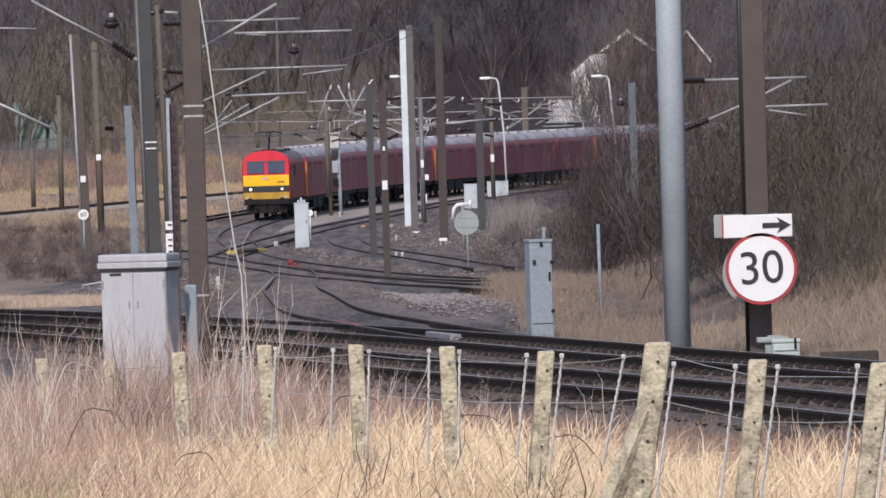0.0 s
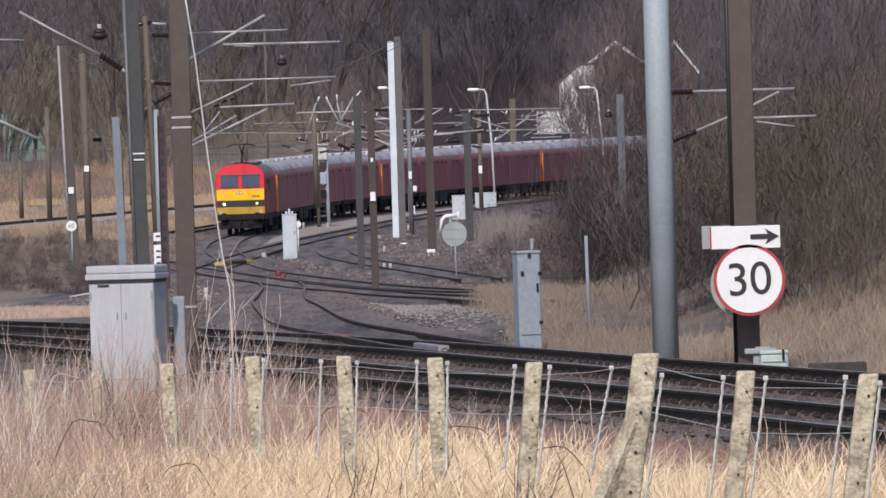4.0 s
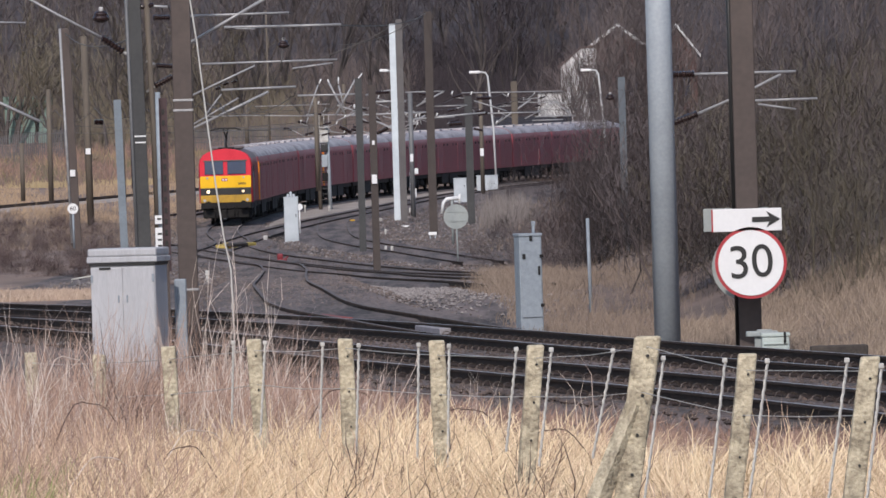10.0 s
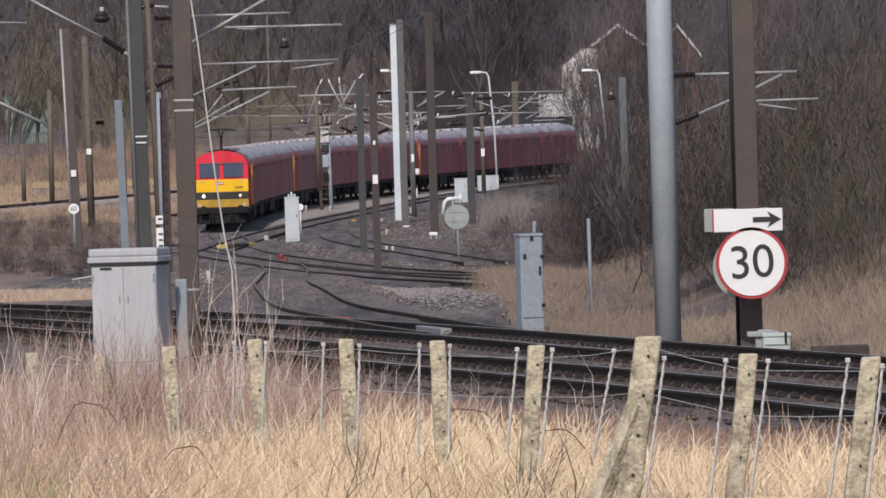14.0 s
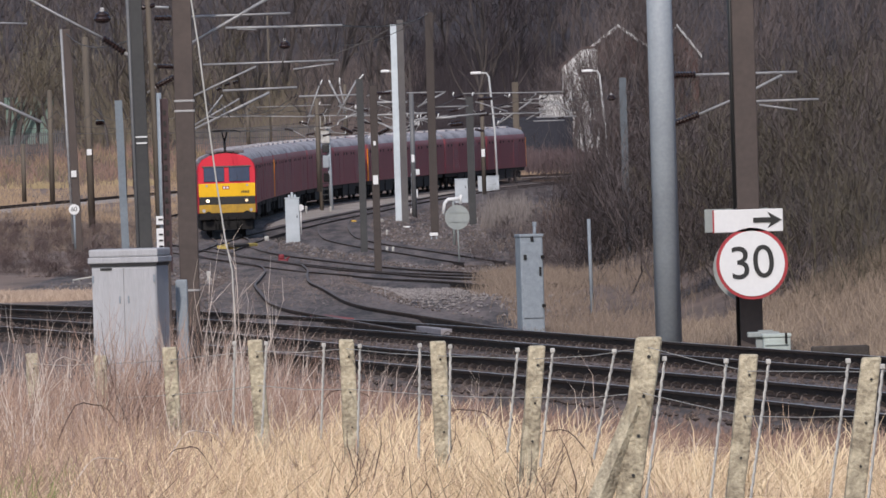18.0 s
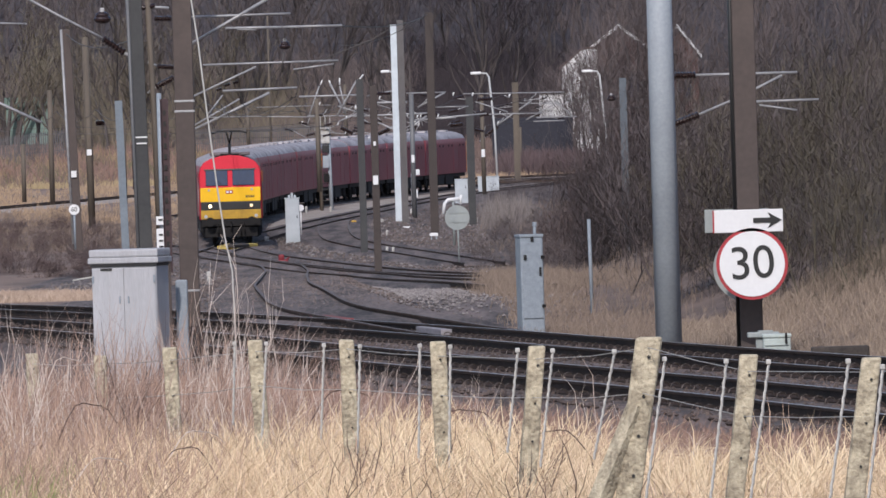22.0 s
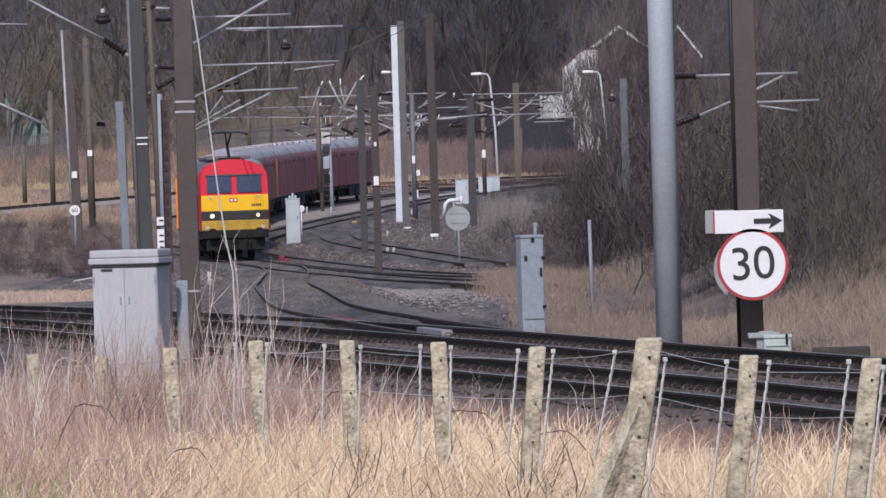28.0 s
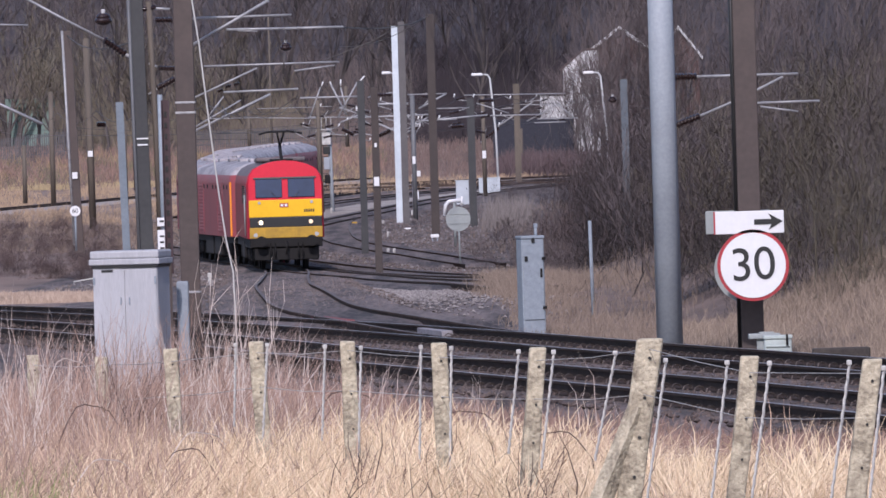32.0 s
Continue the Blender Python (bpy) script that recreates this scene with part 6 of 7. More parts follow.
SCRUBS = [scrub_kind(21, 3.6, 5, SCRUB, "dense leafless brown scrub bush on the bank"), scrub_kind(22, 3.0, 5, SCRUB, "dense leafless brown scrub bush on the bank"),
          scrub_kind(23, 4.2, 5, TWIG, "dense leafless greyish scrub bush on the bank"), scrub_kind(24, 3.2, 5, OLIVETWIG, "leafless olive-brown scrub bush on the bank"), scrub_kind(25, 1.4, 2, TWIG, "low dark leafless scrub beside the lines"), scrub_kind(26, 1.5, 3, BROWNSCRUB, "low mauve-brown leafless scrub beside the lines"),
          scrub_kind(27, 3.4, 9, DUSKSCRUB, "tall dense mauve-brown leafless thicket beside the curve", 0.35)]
_first = set()


def bush(k, x, y, s):
    m = Matrix.Translation((x, y, land(x, y))) @ Matrix.Rotation(_rng.uniform(0, 6.28), 4, 'Z') @ Matrix.Diagonal((s, s, s, 1))
    if k not in _first:
        _first.add(k)
        SCRUBS[k].matrix_basis = m
    else:
        copy_thing(SCRUBS[k], Matrix()).matrix_basis = m


# thicket on the right bank
for y0, n, x0, x1 in ((180, 6, 4.9, 8.0), (196, 7, 4.6, 8.9), (214, 6, 4.2, 9.4), (236, 6, 4.1, 10), (270, 7, 4.3, 11), (315, 6, 4.4, 8.5), (365, 5, 5.6, 9), (420, 4, 7.5, 11)):
    for i in range(n):
        x = x0 + (x1 - x0) * (i + _rng.random() * 0.7) / n
        # right-hand bushes lean to paler kinds: the sunlit bank is put into their colour
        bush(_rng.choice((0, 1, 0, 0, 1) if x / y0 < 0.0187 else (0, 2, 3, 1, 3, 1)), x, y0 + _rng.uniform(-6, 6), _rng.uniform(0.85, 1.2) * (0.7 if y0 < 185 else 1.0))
for x, y, s in ((6.3, 170, 0.62), (7.1, 171, 0.7), (7.0, 166, 0.5)):
    bush(3, x, y, s)
for x, y, s in ((3.9, 640, 0.5), (4.8, 655, 0.55), (3.2, 620, 0.4), (5.6, 640, 0.5)):
    bush(2, x, y, s)
for x, y, s in ((11.5, 600, 1.0), (12.3, 590, 1.3), (13.2, 595, 1.4), (14.3, 600, 1.3), (15.5, 610, 1.3), (10.9, 640, 0.6)):
    bush(1, x, y, s * (1.3 if x < 10 else 1.85))
# low scrub before the junction's right edge
for x, y, s in ((2.3, 395, 0.9), (3.0, 388, 1.2), (3.8, 380, 1.3), (2.6, 372, 0.8), (3.4, 365, 1.0), (4.5, 372, 1.4), (5.2, 390, 1.6), (4.4, 410, 1.5), (3.4, 425, 1.1), (5.6, 430, 1.7), (2.4, 350, 0.8), (3.2, 340, 0.9), (4.0, 345, 1.1), (2.9, 440, 0.8), (6.5, 445, 1.8), (4.6, 455, 1.2), (7.3, 480, 1.8), (3.5, 480, 0.7), (5.5, 500, 1.0), (7.2, 520, 1.3), (4.4, 530, 0.6), (8.4, 560, 1.2)):
    bush(4, x, y, s)
for i in range(96):
    y = _rng.uniform(384, 590)
    bush(5 if i % 4 else 4, -0.0402 * y + _rng.uniform(-0.5, 5.0), y, _rng.uniform(0.45, 0.9))
# tall scrub that closes the view along the curve
for i in range(34):
    y = _rng.uniform(350, 450)
    x = y * (0.0152 + 0.0062 * (i + _rng.random()) / 34)
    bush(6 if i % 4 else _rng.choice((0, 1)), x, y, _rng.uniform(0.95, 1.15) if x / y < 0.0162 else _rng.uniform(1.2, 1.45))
for i in range(14):
    y = _rng.uniform(380, 470)
    x = y * _rng.uniform(0.0122, 0.0165)
    bush(5, x, y, 0.9 + 220 * (x / y - 0.0122))
for i in range(10):
    y = _rng.uniform(385, 450)
    bush(5, y * _rng.uniform(0.0148, 0.0185), y, _rng.uniform(1.9, 2.5))


for i in range(16):
    bush(_rng.choice((4, 4, 4)), _rng.uniform(-44, 12), _rng.uniform(868, 905), _rng.uniform(0.9, 1.8))


# ---- grass and weeds ----
def blades(name, pts, hgt, width, lean, material, seed, label, kinks=2, slope=0.0, comb=False, ways=None):
    """Bent tapering blades rooted at pts (x, y, z)."""
    rs = np.random.RandomState(seed)
    n = len(pts)
    p = np.array(pts)
    h = hgt * rs.uniform(0.55, 1.15, n) * (0.8 + 0.4 * rs.rand(n)) * np.clip(1 + slope * p[:, 0], 0.5, 1.5)
    a = rs.uniform(0, 6.28, n)
    if comb:
        a = 2.4 * np.sin(2.3 * p[:, 0] + 0.5 * p[:, 1] + seed) + 1.6 * np.sin(5.1 * p[:, 0] - 0.9 * p[:, 1]) + rs.normal(0, 0.6, n)
    if ways is not None:
        a = np.array(ways) + rs.normal(0, 0.35, n)
    dirs = np.stack([np.cos(a), np.sin(a), np.zeros(n)], 1)
    reach = lean * h * rs.uniform(0.15, 1.25, n)
    dirs[:, 1] *= 0.4
    dirs[:, 0] += 0.3
    w = width * rs.uniform(0.6, 1.4, n)[:, None]
    side = np.stack([np.ones(n), 0.2 * np.sin(a), 0.25 * np.cos(a)], 1)
    rings = []
    for k in range(kinks + 1):
        s = k / (kinks + 1)
        droop = 1 - 0.42 * np.minimum(1.6, reach / h) * s
        c0 = p + dirs * (reach * s ** 1.7)[:, None]
        c0[:, 2] += h * s * droop
        c0[:, 0] += 0.05 * h * np.sin(a * 3 + 5 * s)
        rings += [c0 - side * w * (1 - 0.6 * s), c0 + side * w * (1 - 0.6 * s)]
    c0 = p + dirs * reach[:, None]
    c0[:, 2] += h * (1 - 0.42 * np.minimum(1.6, reach / h))
    V = np.stack(rings + [c0], 1).reshape(-1, 3)
    m = 2 * kinks + 3
    b = np.arange(n)[:, None] * m
    quads = [q for k in range(kinks) for q in (b + np.array([[2 * k, 2 * k + 1, 2 * k + 3, 2 * k + 2]])).tolist()]
    tris = (b + np.array([[m - 3, m - 2, m - 1]])).tolist()
    me = bpy.data.meshes.new(name)
    me.from_pydata(V.tolist(), [], quads + tris)
    me.materials.append(material)
    return tagged(new(name, me), label, "grass", kind="stuff")


def scatter(n, seed, y0, y1, margin, keep=None, clump=0.0):
    """Rooted places in a strip of the plan, gathered in tufts."""
    rs = np.random.RandomState(seed)
    out = []
    while len(out) < n:
        y = rs.uniform(y0, y1)
        x = rs.uniform(-1, 1) * (0.0406 * y + margin)
        if keep and not keep(x, y, rs) or y < 68.2 and 0.75 < x < 1.4:
            continue
        k = rs.randint(3, 9) if clump else 1
        for _ in range(k):
            xx, yy = x + rs.normal(0, clump), y + rs.normal(0, clump)
            out.append((xx, yy, land(xx, yy) - 0.03))
    return out[:n]


def tussocks(n, seed, y0, y1, x0, x1, size, count, material, label, hgt, lean, keep=None):
    """Tufts of grass whose blades lean out and away from the middle of each tuft."""
    rs = np.random.RandomState(seed)
    pts, ways = [], []
    for _ in range(n):
        y = rs.uniform(y0, y1)
        x = rs.uniform(x0, x1) * y / 75
        if y < 69 and 0.6 < x < 1.5 or y > max(75.5, 90 - 7 * max(0.0, x + 0.5)) or keep and not keep(x, y, rs):
            continue
        blow = rs.uniform(0, 6.28)
        for _ in range(int(count * rs.uniform(0.6, 1.4))):
            a, r = rs.uniform(0, 6.28), size * rs.uniform(0, 1) ** 0.7
            px, py = x + r * math.cos(a), y + r * math.sin(a) * 1.6
            pts.append((px, py, land(px, py) - 0.03))
            ways.append(a if rs.rand() < 0.6 else blow)
    blades("grass_tussocks", pts, hgt, 0.0047, lean, material, seed, label, 4, 0.0, False, ways)


MAUVEWEED = mat("mauve_weed_stem", (0.54, 0.37, 0.28), (0.12, 0.068, 0.053), 0.7, scale=0.8, fine=8, bump=0, island=0.85)
BROWNTURF = mat("brown_turf_blade", (0.38, 0.25, 0.195), (0.12, 0.072, 0.058), 0.85, scale=0.8, fine=8, bump=0, island=0.7)
DARKSTEM = mat("dark_dead_stem", (0.13, 0.085, 0.07), (0.05, 0.032, 0.028), 0.9, scale=0.8, fine=8, bump=0, island=0.6)
blades("dry_grass", scatter(19000, 1, 66, 85, 0.4, lambda x, y, r: y < max(75.5, 88 - 6.5 * max(0.0, x + 0.5)), 0.1), 0.46, 0.0036, 1.0, STRAW, 1, "pale dry grass round the fence", 3, -0.05)
blades("dry_grass", scatter(17000, 31, 66, 84, 0.4, lambda x, y, r: y < max(75.5, 88 - 6.5 * max(0.0, x + 0.5)) and r.rand() < 0.5 + 0.3 * math.sin(3 * x + 0.4 * y), 0.16), 0.5, 0.0036, 2.0, STRAW, 31, "matted drooping pale grass round the fence", 4, -0.03, True)
blades("dry_grass", scatter(19000, 34, 68, 87, 0.4, lambda x, y, r: -2.4 < x < -0.1 and r.rand() < 0.95 - (y - 68) * 0.045 + 0.45 * math.sin(3.1 * x + 0.6 * y), 0.18), 0.56, 0.0032, 2.2, MATSTRAW, 34, "golden matted tufts of bent grass", 4, 0.0, True)
blades("dry_grass", scatter(5000, 32, 66, 90, 0.4, lambda x, y, r: y < max(77, 91 - 6.5 * max(0.0, x + 0.5)) and r.rand() < 0.6 - 0.1 * x, 0.1), 0.5, 0.0034, 1.3, WEED, 32, "brown dead grass among the pale grass", 3, -0.09, True)
blades("green_blades", scatter(1000, 33, 68, 74, 0.2, lambda x, y, r: x < -2.5, 0.08), 0.5, 0.005, 0.9, mat("fresh_grass", (0.3, 0.36, 0.12), (0.14, 0.18, 0.06), 0.8, island=0.5), 33, "small patch of fresh green grass", 2)
TUSSOCK = mat("tussock_straw", (1.0, 0.84, 0.57), (0.36, 0.225, 0.13), 0.6, scale=2.4, fine=9, bump=0, island=0.55)
RUSSET = mat("russet_grass", (0.66, 0.47, 0.34), (0.16, 0.095, 0.07), 0.7, scale=2.0, fine=9, bump=0, island=0.6)
tussocks(230, 71, 69, 90, -2.4, 3.2, 0.16, 95, TUSSOCK, "pale golden tussocks of bent dry grass", 0.6, 1.3)
tussocks(120, 72, 68, 84, -2.0, 0.6, 0.18, 110, TUSSOCK, "pale golden tussocks of bent dry grass", 0.62, 1.8)
tussocks(110, 75, 67, 77, -2.6, -0.6, 0.2, 120, TUSSOCK, "pale golden tussocks of bent dry grass", 0.55, 2.2)
tussocks(120, 73, 70, 94, -3.2, 3.2, 0.14, 60, RUSSET, "russet tufts of dead grass among the straw", 0.62, 1.0, lambda x, y, r: r.rand() < 0.75 - 0.15 * x)
tussocks(60, 74, 68, 88, -3.4, -1.9, 0.16, 80, RUSSET, "russet tufts of dead grass among the straw", 0.7, 1.0)
blades("brown_turf", scatter(15000, 3, 84, 112, 0.5, None, 0.12), 0.3, 0.0052, 0.7, BROWNTURF, 3, "brownish dead turf between fence and line")
blades("brown_turf", scatter(14000, 35, 110, 140, 0.5, lambda x, y, r: x < smooth_table(NEAR_FAR_RAIL, y) - 5.85, 0.12), 0.24, 0.0065, 0.9, BROWNTURF, 35, "brownish dead turf between fence and line")
blades("dry_weeds", scatter(7800, 4, 82, 97, 0.3, lambda x, y, r: x < -0.75 - 0.9 * r.rand(), 0.2), 0.92, 0.003, 0.35, MAUVEWEED, 4, "dense thin mauve-brown dead weed stems before the fence", 3)
blades("dry_weeds", scatter(4200, 36, 70, 94, 0.3, lambda x, y, r: x < -0.4 - 0.9 * r.rand() and r.rand() < 0.45 - 0.35 * math.sin(3.1 * x + 0.6 * y) + 0.5 * (x < -2.1), 0.25), 0.72, 0.003, 0.9, WEED, 36, "thin leaning reddish dead weed stems before the fence", 3)
blades("pale_stems", scatter(650, 5, 80, 95, 0.3, lambda x, y, r: x < -0.5 - 0.6 * r.rand() or r.rand() < 0.04, 0.2), 1.0, 0.003, 0.45, PALESTEM, 5, "thin bleached dead stems before the fence", 3)
blades("dark_stems", scatter(160, 37, 66, 76, 0.3, lambda x, y, r: -0.8 < x < 0.6, 0.2), 0.75, 0.0045, 0.7, DARKSTEM, 37, "dark thin dead stems standing in the grass", 3)
blades("bank_tufts", scatter(13000, 6, 136, 180, 1.0, lambda x, y, r: x > max(3.4, smooth_table(NEAR_FAR_RAIL, y) + 1.3), 0.15), 0.36, 0.006, 0.9, DULLSTRAW, 6, "pale dry grass at the foot of the bank")
blades("bank_tufts", scatter(7000, 7, 172, 262, 1.0, lambda x, y, r: 1.2 < x < 4.2 and x > 0.9 + (y - 172) * -0.004 and x > smooth_table(NEAR_FAR_RAIL, y) + 1.4, 0.2), 0.26, 0.007, 0.9, DULLSTRAW, 7, "pale dry grass beside the near line")
blades("bank_tufts", scatter(9000, 8, 856, 900, 2.0, lambda x, y, r: x < 8, 0.5), 0.9, 0.03, 0.4, mat("rusty_grass", (0.22, 0.158, 0.138), (0.1, 0.07, 0.064), 0.9, scale=0.6, fine=6, bump=0, island=0.6), 8, "rust-coloured dead grass on the far bank")
blades("reed_stems", scatter(420, 9, 184, 260, 1.0, lambda x, y, r: 2.6 < x < 6.0, 0.25), 0.7, 0.005, 0.4, DULLSTRAW, 9, "thin dead weed stems before the thicket", 3)


def weed_clump(x, y, n, h, seed, material, label):
    """Tall branched dead stems."""
    rng = random.Random(seed)
    segs = []
    for i in range(int(n * 1.7)):
        p = Vector((rng.gauss(0, 0.18), rng.gauss(0, 0.3), -0.1))
        d = Vector((rng.gauss(0, 0.16), rng.gauss(0, 0.16), 1)).normalized()
        ln = h * rng.uniform(0.6, 1.05)
        r = rng.uniform(0.0026, 0.0044)
        for k in range(6):
            q = p + d * ln / 6
            segs.append((tuple(p), tuple(q), r, r * 0.85))
            if k > 1:
                for _ in range(2):
                    e = (d + Vector((rng.gauss(0, 0.5), rng.gauss(0, 0.5), 0.1))).normalized()
                    segs.append((tuple(q), tuple(q + e * ln * rng.uniform(0.1, 0.24)), r * 0.6, r * 0.25))
            p, r = q, r * 0.85
            d = (d + Vector((rng.gauss(0.03, 0.1), rng.gauss(0, 0.1), 0))).normalized()
    o = new("weed_clump", segments_mesh("weed_clump", segs, material))
    o.matrix_basis = pose(x, y, land(x, y))
    tagged(o, label, "weeds", "tall dead weeds", kind="stuff")


for i, (x, y, n, h, m) in enumerate(((-2.75, 72, 10, 1.5, WEED), (-2.45, 70, 10, 1.55, PALESTEM), (-2.1, 73, 12, 1.5, WEED), (-1.85, 71, 10, 1.6, WEED), (-1.55, 70, 12, 1.6, PALESTEM), (-1.35, 72, 8, 1.75, PALESTEM), (-1.15, 69, 9, 1.5, WEED), (-2.6, 66, 10, 1.35, PALESTEM), (-0.8, 70, 6, 1.3, WEED), (-1.75, 66, 8, 1.3, WEED), (-0.45, 74, 8, 1.15, WEED), (0.1, 76, 8, 1.0, PALESTEM), (-2.0, 76, 10, 1.5, WEED), (-1.5, 76, 9, 1.55, PALESTEM), (-2.9, 76, 9, 1.4, PALESTEM), (-2.3, 75, 12, 1.35, WEED), (-2.0, 77, 12, 1.3, WEED), (-2.75, 77, 12, 1.35, WEED), (-1.7, 74, 12, 1.45, PALESTEM), (-1.3, 75, 11, 1.5, WEED), (-2.5, 79, 12, 1.3, PALESTEM), (-1.0, 76, 9, 1.3, WEED), (-3.1, 74, 10, 1.4, WEED), (-2.2, 69, 10, 1.35, WEED), (-1.62, 78, 10, 1.4, WEED))):
    weed_clump(x * 1.18, y * 1.18, n, h * 0.85, 40 + i, m, "tall dead weed stems, bleached and brittle" if m is PALESTEM else "tall dead reddish-brown weed stems")
blades("verge_tufts", scatter(4000, 12, 470, 660, 1.0, lambda x, y, r: x < -13.2 + 2 * r.rand() - 0.02 * max(0, y - 520), 0.4), 0.4, 0.016, 0.7, DULLSTRAW, 12, "dull dry grass on the verge by the junction")
blades("verge_tufts", scatter(5000, 13, 420, 640, 1.0, lambda x, y, r: x > 0.9 + 0.012 * (y - 420) + 2 * r.rand(), 0.4), 0.5, 0.016, 0.6, DULLSTRAW, 13, "dull dry grass and weeds beside the cabinets")
blades("track_weeds", scatter(1500, 14, 300, 520, 1.0, lambda x, y, r: -13 < x < 3, 0.3), 0.14, 0.014, 0.7, DULLSTRAW, 14, "small dead weeds between the rails")
blades("bank_tufts", scatter(5200, 15, 138, 178, 1.0, lambda x, y, r: x > max(3.4, smooth_table(NEAR_FAR_RAIL, y) + 1.5), 0.12), 0.52, 0.0042, 1.1, mat("bank_straw", (0.42, 0.34, 0.255), (0.17, 0.126, 0.096), 0.9, scale=0.6, fine=6, bump=0, island=0.6), 15, "pale taller tufts at the foot of the bank", 3)
blades("broken_stems", scatter(900, 16, 68, 92, 0.3, None, 0.2), 0.5, 0.0038, 2.6, PALESTEM, 16, "broken bleached stems lying across the grass", 3, -0.1)
blades("broken_stems", scatter(600, 17, 66, 94, 0.3, lambda x, y, r: r.rand() < 0.6 - 0.2 * x, 0.15), 0.66, 0.0042, 1.5, DARKSTEM, 17, "dark dead stems tangled in the grass", 3, -0.1)
blades("bank_tufts", scatter(5000, 18, 846, 868, 0.0, lambda x, y, r: 4.8 < x < 11.5, 0.5), 1.9, 0.03, 0.5, mat("mauve_bramble", (0.135, 0.095, 0.097), (0.062, 0.044, 0.047), 0.9, scale=0.3, fine=3, bump=0, island=0.6), 18, "mauve dead bramble before the far sheds", 3)
blades("pale_reeds", scatter(800, 19, 505, 560, 0.0, lambda x, y, r: 1.9 + 0.004 * (y - 505) < x < 4.4 and r.rand() < 0.75 + 0.4 * math.sin(7 * x), 0.15), 1.5, 0.014, 0.3, mat("bleached_reed", (0.27, 0.24, 0.225), (0.09, 0.077, 0.073), 0.9, scale=0.8, fine=5, bump=0, island=0.6), 19, "bleached grey reeds beside the cabinets", 3)
# arching bramble canes
for i, (x, y, w, h) in enumerate(((-1.75, 66, 0.45, 0.32), (-2.5, 68, 0.5, 0.5), (-1.0, 72, 0.6, 0.42), (-2.2, 63, 0.4, 0.25), (-0.2, 70, 0.55, 0.3), (-1.3, 64, -0.4, 0.3), (-2.75, 72, 0.5, 0.7), (0.9, 66, -0.45, 0.25))):
    bm = B()
    tube(bm, [(w * (u / 9), 0.05 * u, h * math.sin(math.pi * 0.78 * u / 9) * (1 + 0.06 * math.sin(5 * u)) - 0.03 + 0.22) if u else (0, 0, -0.1) for u in range(10)], 0.0055, 5, taper=0.003)
    tagged(part("bramble_cane", bm, DARKSTEM if i % 3 else PALESTEM, at=pose(x * 1.12, y * 1.12, land(x, y) + 0.1)), "thin arching dead bramble cane in the grass", "bramble", "bramble canes")
for sd, n, y0, y1, h, c1, c2, ph, txt in ((51, 2600, 862, 900, 1.5, (0.34, 0.22, 0.17), (0.16, 0.1, 0.085), 0.0, "pinkish-brown dead bracken on the far bank"), (52, 1800, 858, 895, 1.2, (0.38, 0.28, 0.17), (0.2, 0.14, 0.085), 2.0, "tan dry grass on the far bank"), (53, 1300, 862, 890, 1.2, (0.2, 0.185, 0.11), (0.1, 0.09, 0.058), 4.0, "olive scrub grass on the far bank"), (54, 1500, 848, 862, 0.7, (0.45, 0.36, 0.2), (0.26, 0.2, 0.12), 1.0, "yellowish dry grass at the foot of the far bank")):
    blades("bank_tufts", scatter(n, sd, y0, y1, 1.0, lambda x, y, r: x < -5 and r.rand() < 0.5 + 0.6 * math.sin(0.9 * x + 0.21 * y + ph), 0.6), h, 0.035, 0.8, mat("bank_blade", c1, c2, 0.9, scale=0.3, fine=3, bump=0, island=0.6), sd, txt, 3)
blades("tall_stems", scatter(620, 55, 82, 93, 0.3, lambda x, y, r: x < -1.35, 0.15), 1.25, 0.003, 0.4, MAUVEWEED, 55, "tall thin brown dead stems before the cabinet", 3)
blades("tall_stems", scatter(170, 56, 82, 93, 0.3, lambda x, y, r: x < -1.2, 0.15), 1.3, 0.0032, 0.45, PALESTEM, 56, "tall thin bleached dead stems before the cabinet", 3)
# pale birch wands beside the cabinet
for i in range(10):
    rng = random.Random(70 + i)
    y = rng.uniform(80, 90)
    x = y * rng.uniform(-0.0235, -0.0145)
    h, ln = rng.uniform(1.35, 1.85), rng.uniform(-0.16, 0.2)
    o = thing("birch_wand", "tall thin pale birch wand among dead weeds", "sapling", pose(x, y, land(x, y)), "birch wands")
    pts = [Vector((0, 0, -0.1))] + [Vector((ln * h * (k / 8) ** 1.6 + rng.gauss(0, 0.012), rng.gauss(0, 0.02), h * k / 8)) for k in range(1, 9)]
    bm = B()
    tube(bm, pts, 0.005, 5, taper=0.0014)
    part("stem", bm, PALESTEM, o)
    for q in pts[4:]:
        e = Vector((rng.gauss(0, 0.5), rng.gauss(0, 0.4), 0.8)).normalized()
        bm = B()
        tube(bm, [q, q + e * rng.uniform(0.1, 0.3)], 0.0024, 4, taper=0.001)
        part("twig", bm, PALESTEM, o)
WOODGAP = lambda x, y: (x < 8 or x > 17 or y > 940) and (x > -30.5 or y > 926)
blades("brushwood", scatter(11000, 57, 905, 985, 1.0, lambda x, y, r: not -2 < x < 15 and WOODGAP(x, y), 0.7), 3.2, 0.022, 0.7, mat("brushwood", (0.21, 0.168, 0.155), (0.085, 0.068, 0.067), 0.95, scale=0.2, fine=2, bump=0, island=0.4), 57, "grey-brown leafless brushwood under the trees", 3)
blades("brushwood", scatter(9000, 61, 900, 985, 1.0, lambda x, y, r: -2 < x < 15 and WOODGAP(x, y), 0.7), 4.0, 0.022, 0.7, SHADETWIG, 61, "mauve leafless brushwood, shade over the wood put into its dark colour", 3)
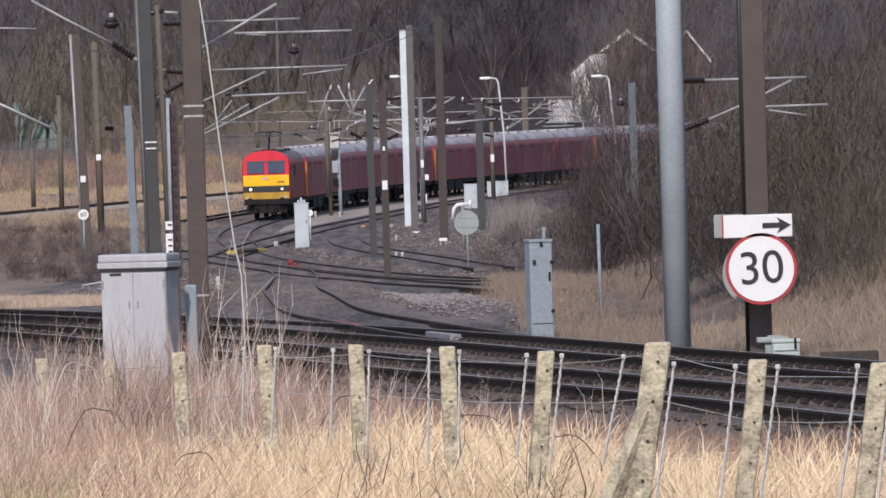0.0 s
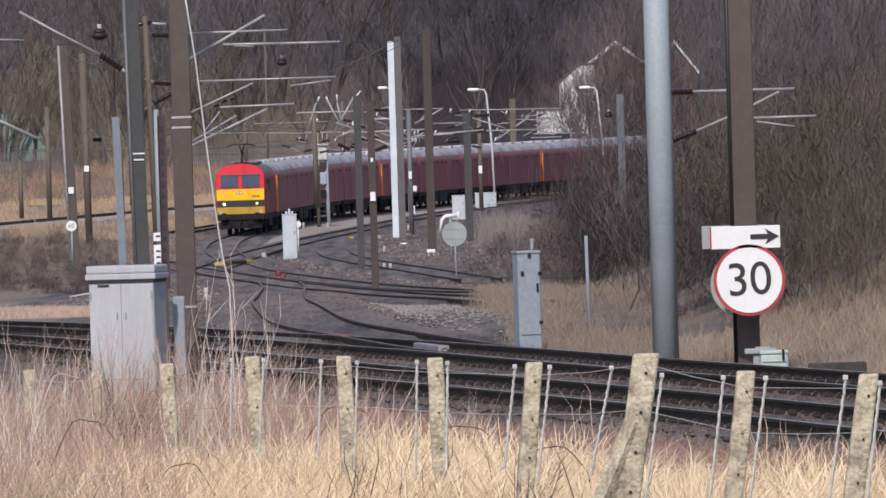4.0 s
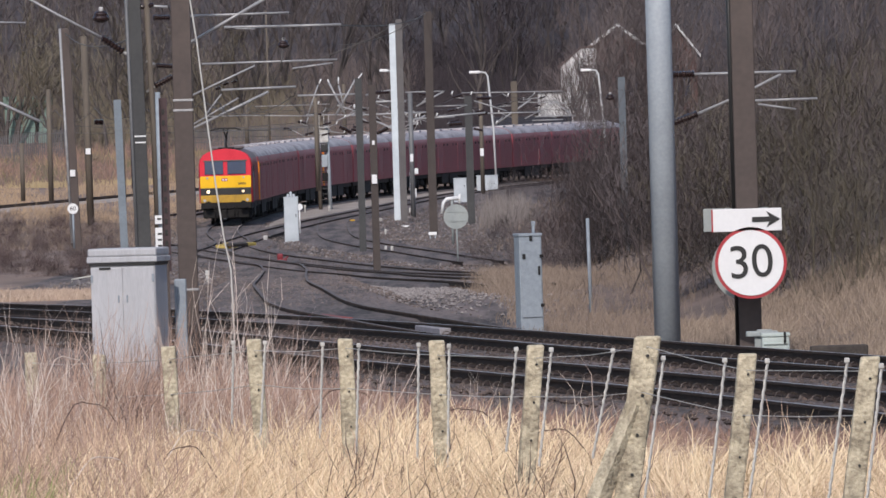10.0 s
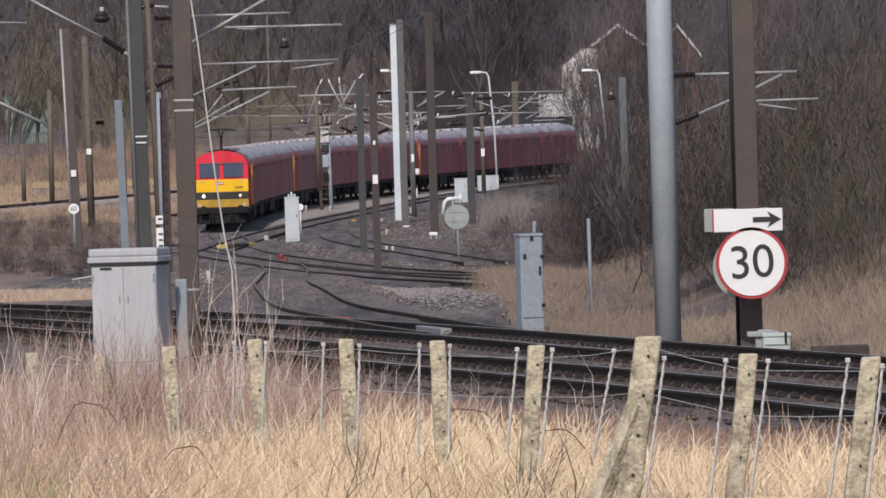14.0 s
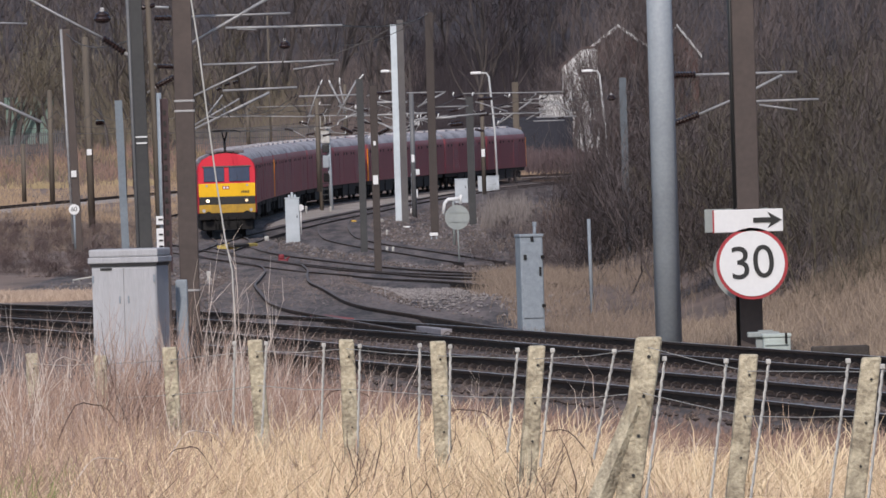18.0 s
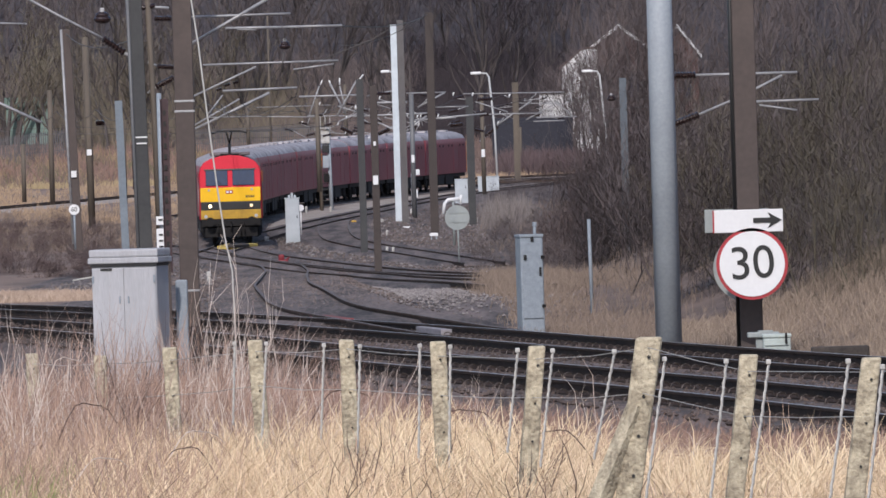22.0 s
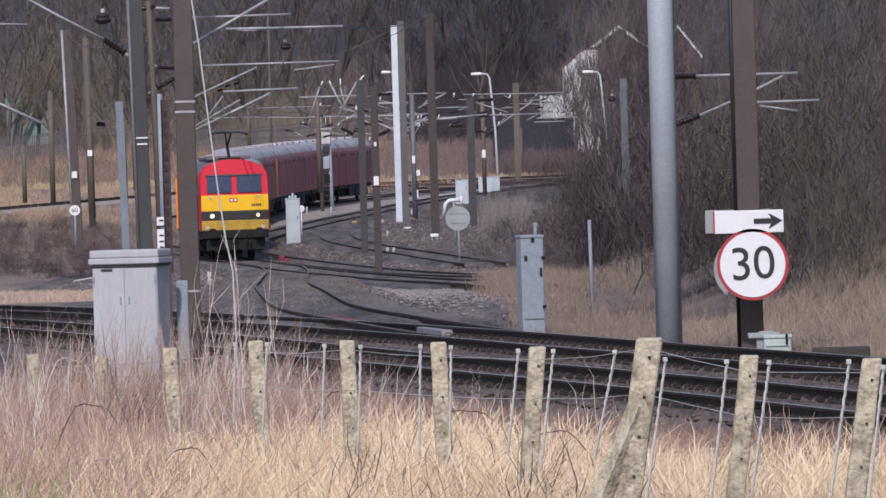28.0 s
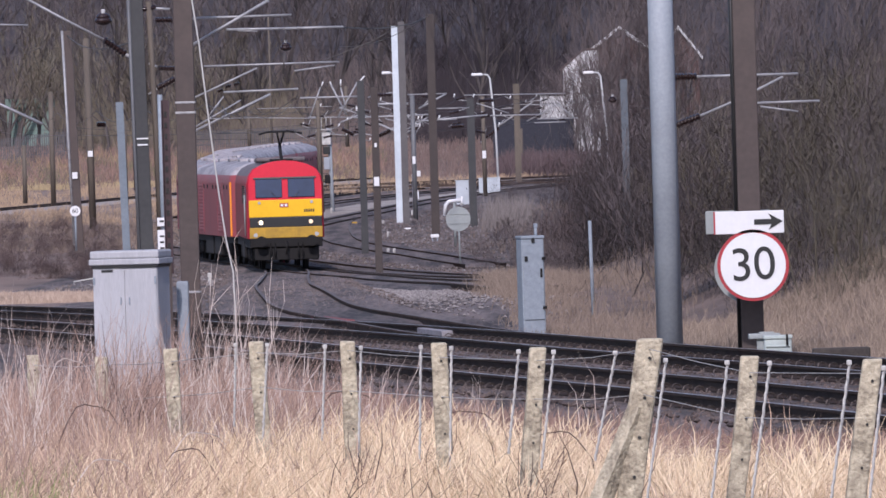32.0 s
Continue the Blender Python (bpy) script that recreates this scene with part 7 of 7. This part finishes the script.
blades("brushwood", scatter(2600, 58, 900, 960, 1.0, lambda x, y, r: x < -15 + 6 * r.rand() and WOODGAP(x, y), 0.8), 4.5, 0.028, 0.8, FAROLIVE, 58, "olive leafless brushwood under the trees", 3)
blades("tall_stems", scatter(520, 59, 82, 92, 0.3, lambda x, y, r: -0.0345 < x / y < -0.0225, 0.12), 1.35, 0.003, 0.5, MAUVEWEED, 59, "tall thin brown dead stems before the cabinet", 3)
blades("tall_stems", scatter(110, 60, 82, 92, 0.3, lambda x, y, r: -0.0345 < x / y < -0.0225, 0.12), 1.3, 0.004, 0.5, DARKSTEM, 60, "tall thin dark dead stems before the cabinet", 3)


blades("bank_tufts", scatter(9000, 62, 596, 850, 1.0, lambda x, y, r: x < smooth_table(TRAIN_LINE, y) - 5.4 and abs(x - smooth_table(FAR_LINE, y)) > 2.2 and r.rand() < 0.6 + 0.4 * math.sin(0.8 * x + 0.05 * y), 0.4), 0.5, 0.02, 0.7, mat("tan_bank_blade", (0.46, 0.34, 0.22), (0.2, 0.14, 0.1), 0.9, scale=0.3, fine=3, bump=0, island=0.6), 62, "tan dry grass beside the far line", 3)
blades("verge_tufts", scatter(9000, 63, 262, 398, 0.5, lambda x, y, r: x < -0.0312 * y and x < smooth_table(NEAR_FAR_RAIL, y) + 12, 0.2), 0.3, 0.009, 0.9, mat("pale_verge_straw", (0.58, 0.455, 0.35), (0.26, 0.187, 0.145), 0.9, scale=0.6, fine=6, bump=0, island=0.6), 63, "pale straw verge beyond the near line", 3)


blades("verge_tufts", scatter(7800, 64, 232, 345, 0.0, lambda x, y, r: (0.95 if y > 275 else 0.62) + 0.5 * r.rand() < x < 3.4, 0.2), 0.46, 0.007, 0.8, DULLSTRAW, 64, "dry grass over the ends of the crossing lines", 3)


blades("bank_tufts", scatter(3600, 65, 150, 180, 0.5, lambda x, y, r: smooth_table(NEAR_FAR_RAIL, y) + 1.2 < x < 4.4, 0.15), 0.3, 0.006, 0.9, DULLSTRAW, 65, "dull dry grass beside the near line", 3)


# ---- what moves ----
def motions():
    """The train runs along the branch line towards the viewer."""
    for ob, back, length in TRAIN:
        rows = []
        for i in range(33):
            s = travelled(i) - back
            a, b = spot(s - 0.16 * length), spot(s - 0.84 * length)
            d = (a - b).normalized()
            p = a + d * 0.16 * length
            yaw = math.degrees(math.atan2(d.x, -d.y))
            pitch = math.degrees(math.asin(d.z))
            rows.append((i, Matrix.Translation(p) @ Matrix.Rotation(radians(yaw), 4, 'Z') @ Matrix.Rotation(radians(-pitch), 4, 'X')))
        walk(ob, rows)


motions()
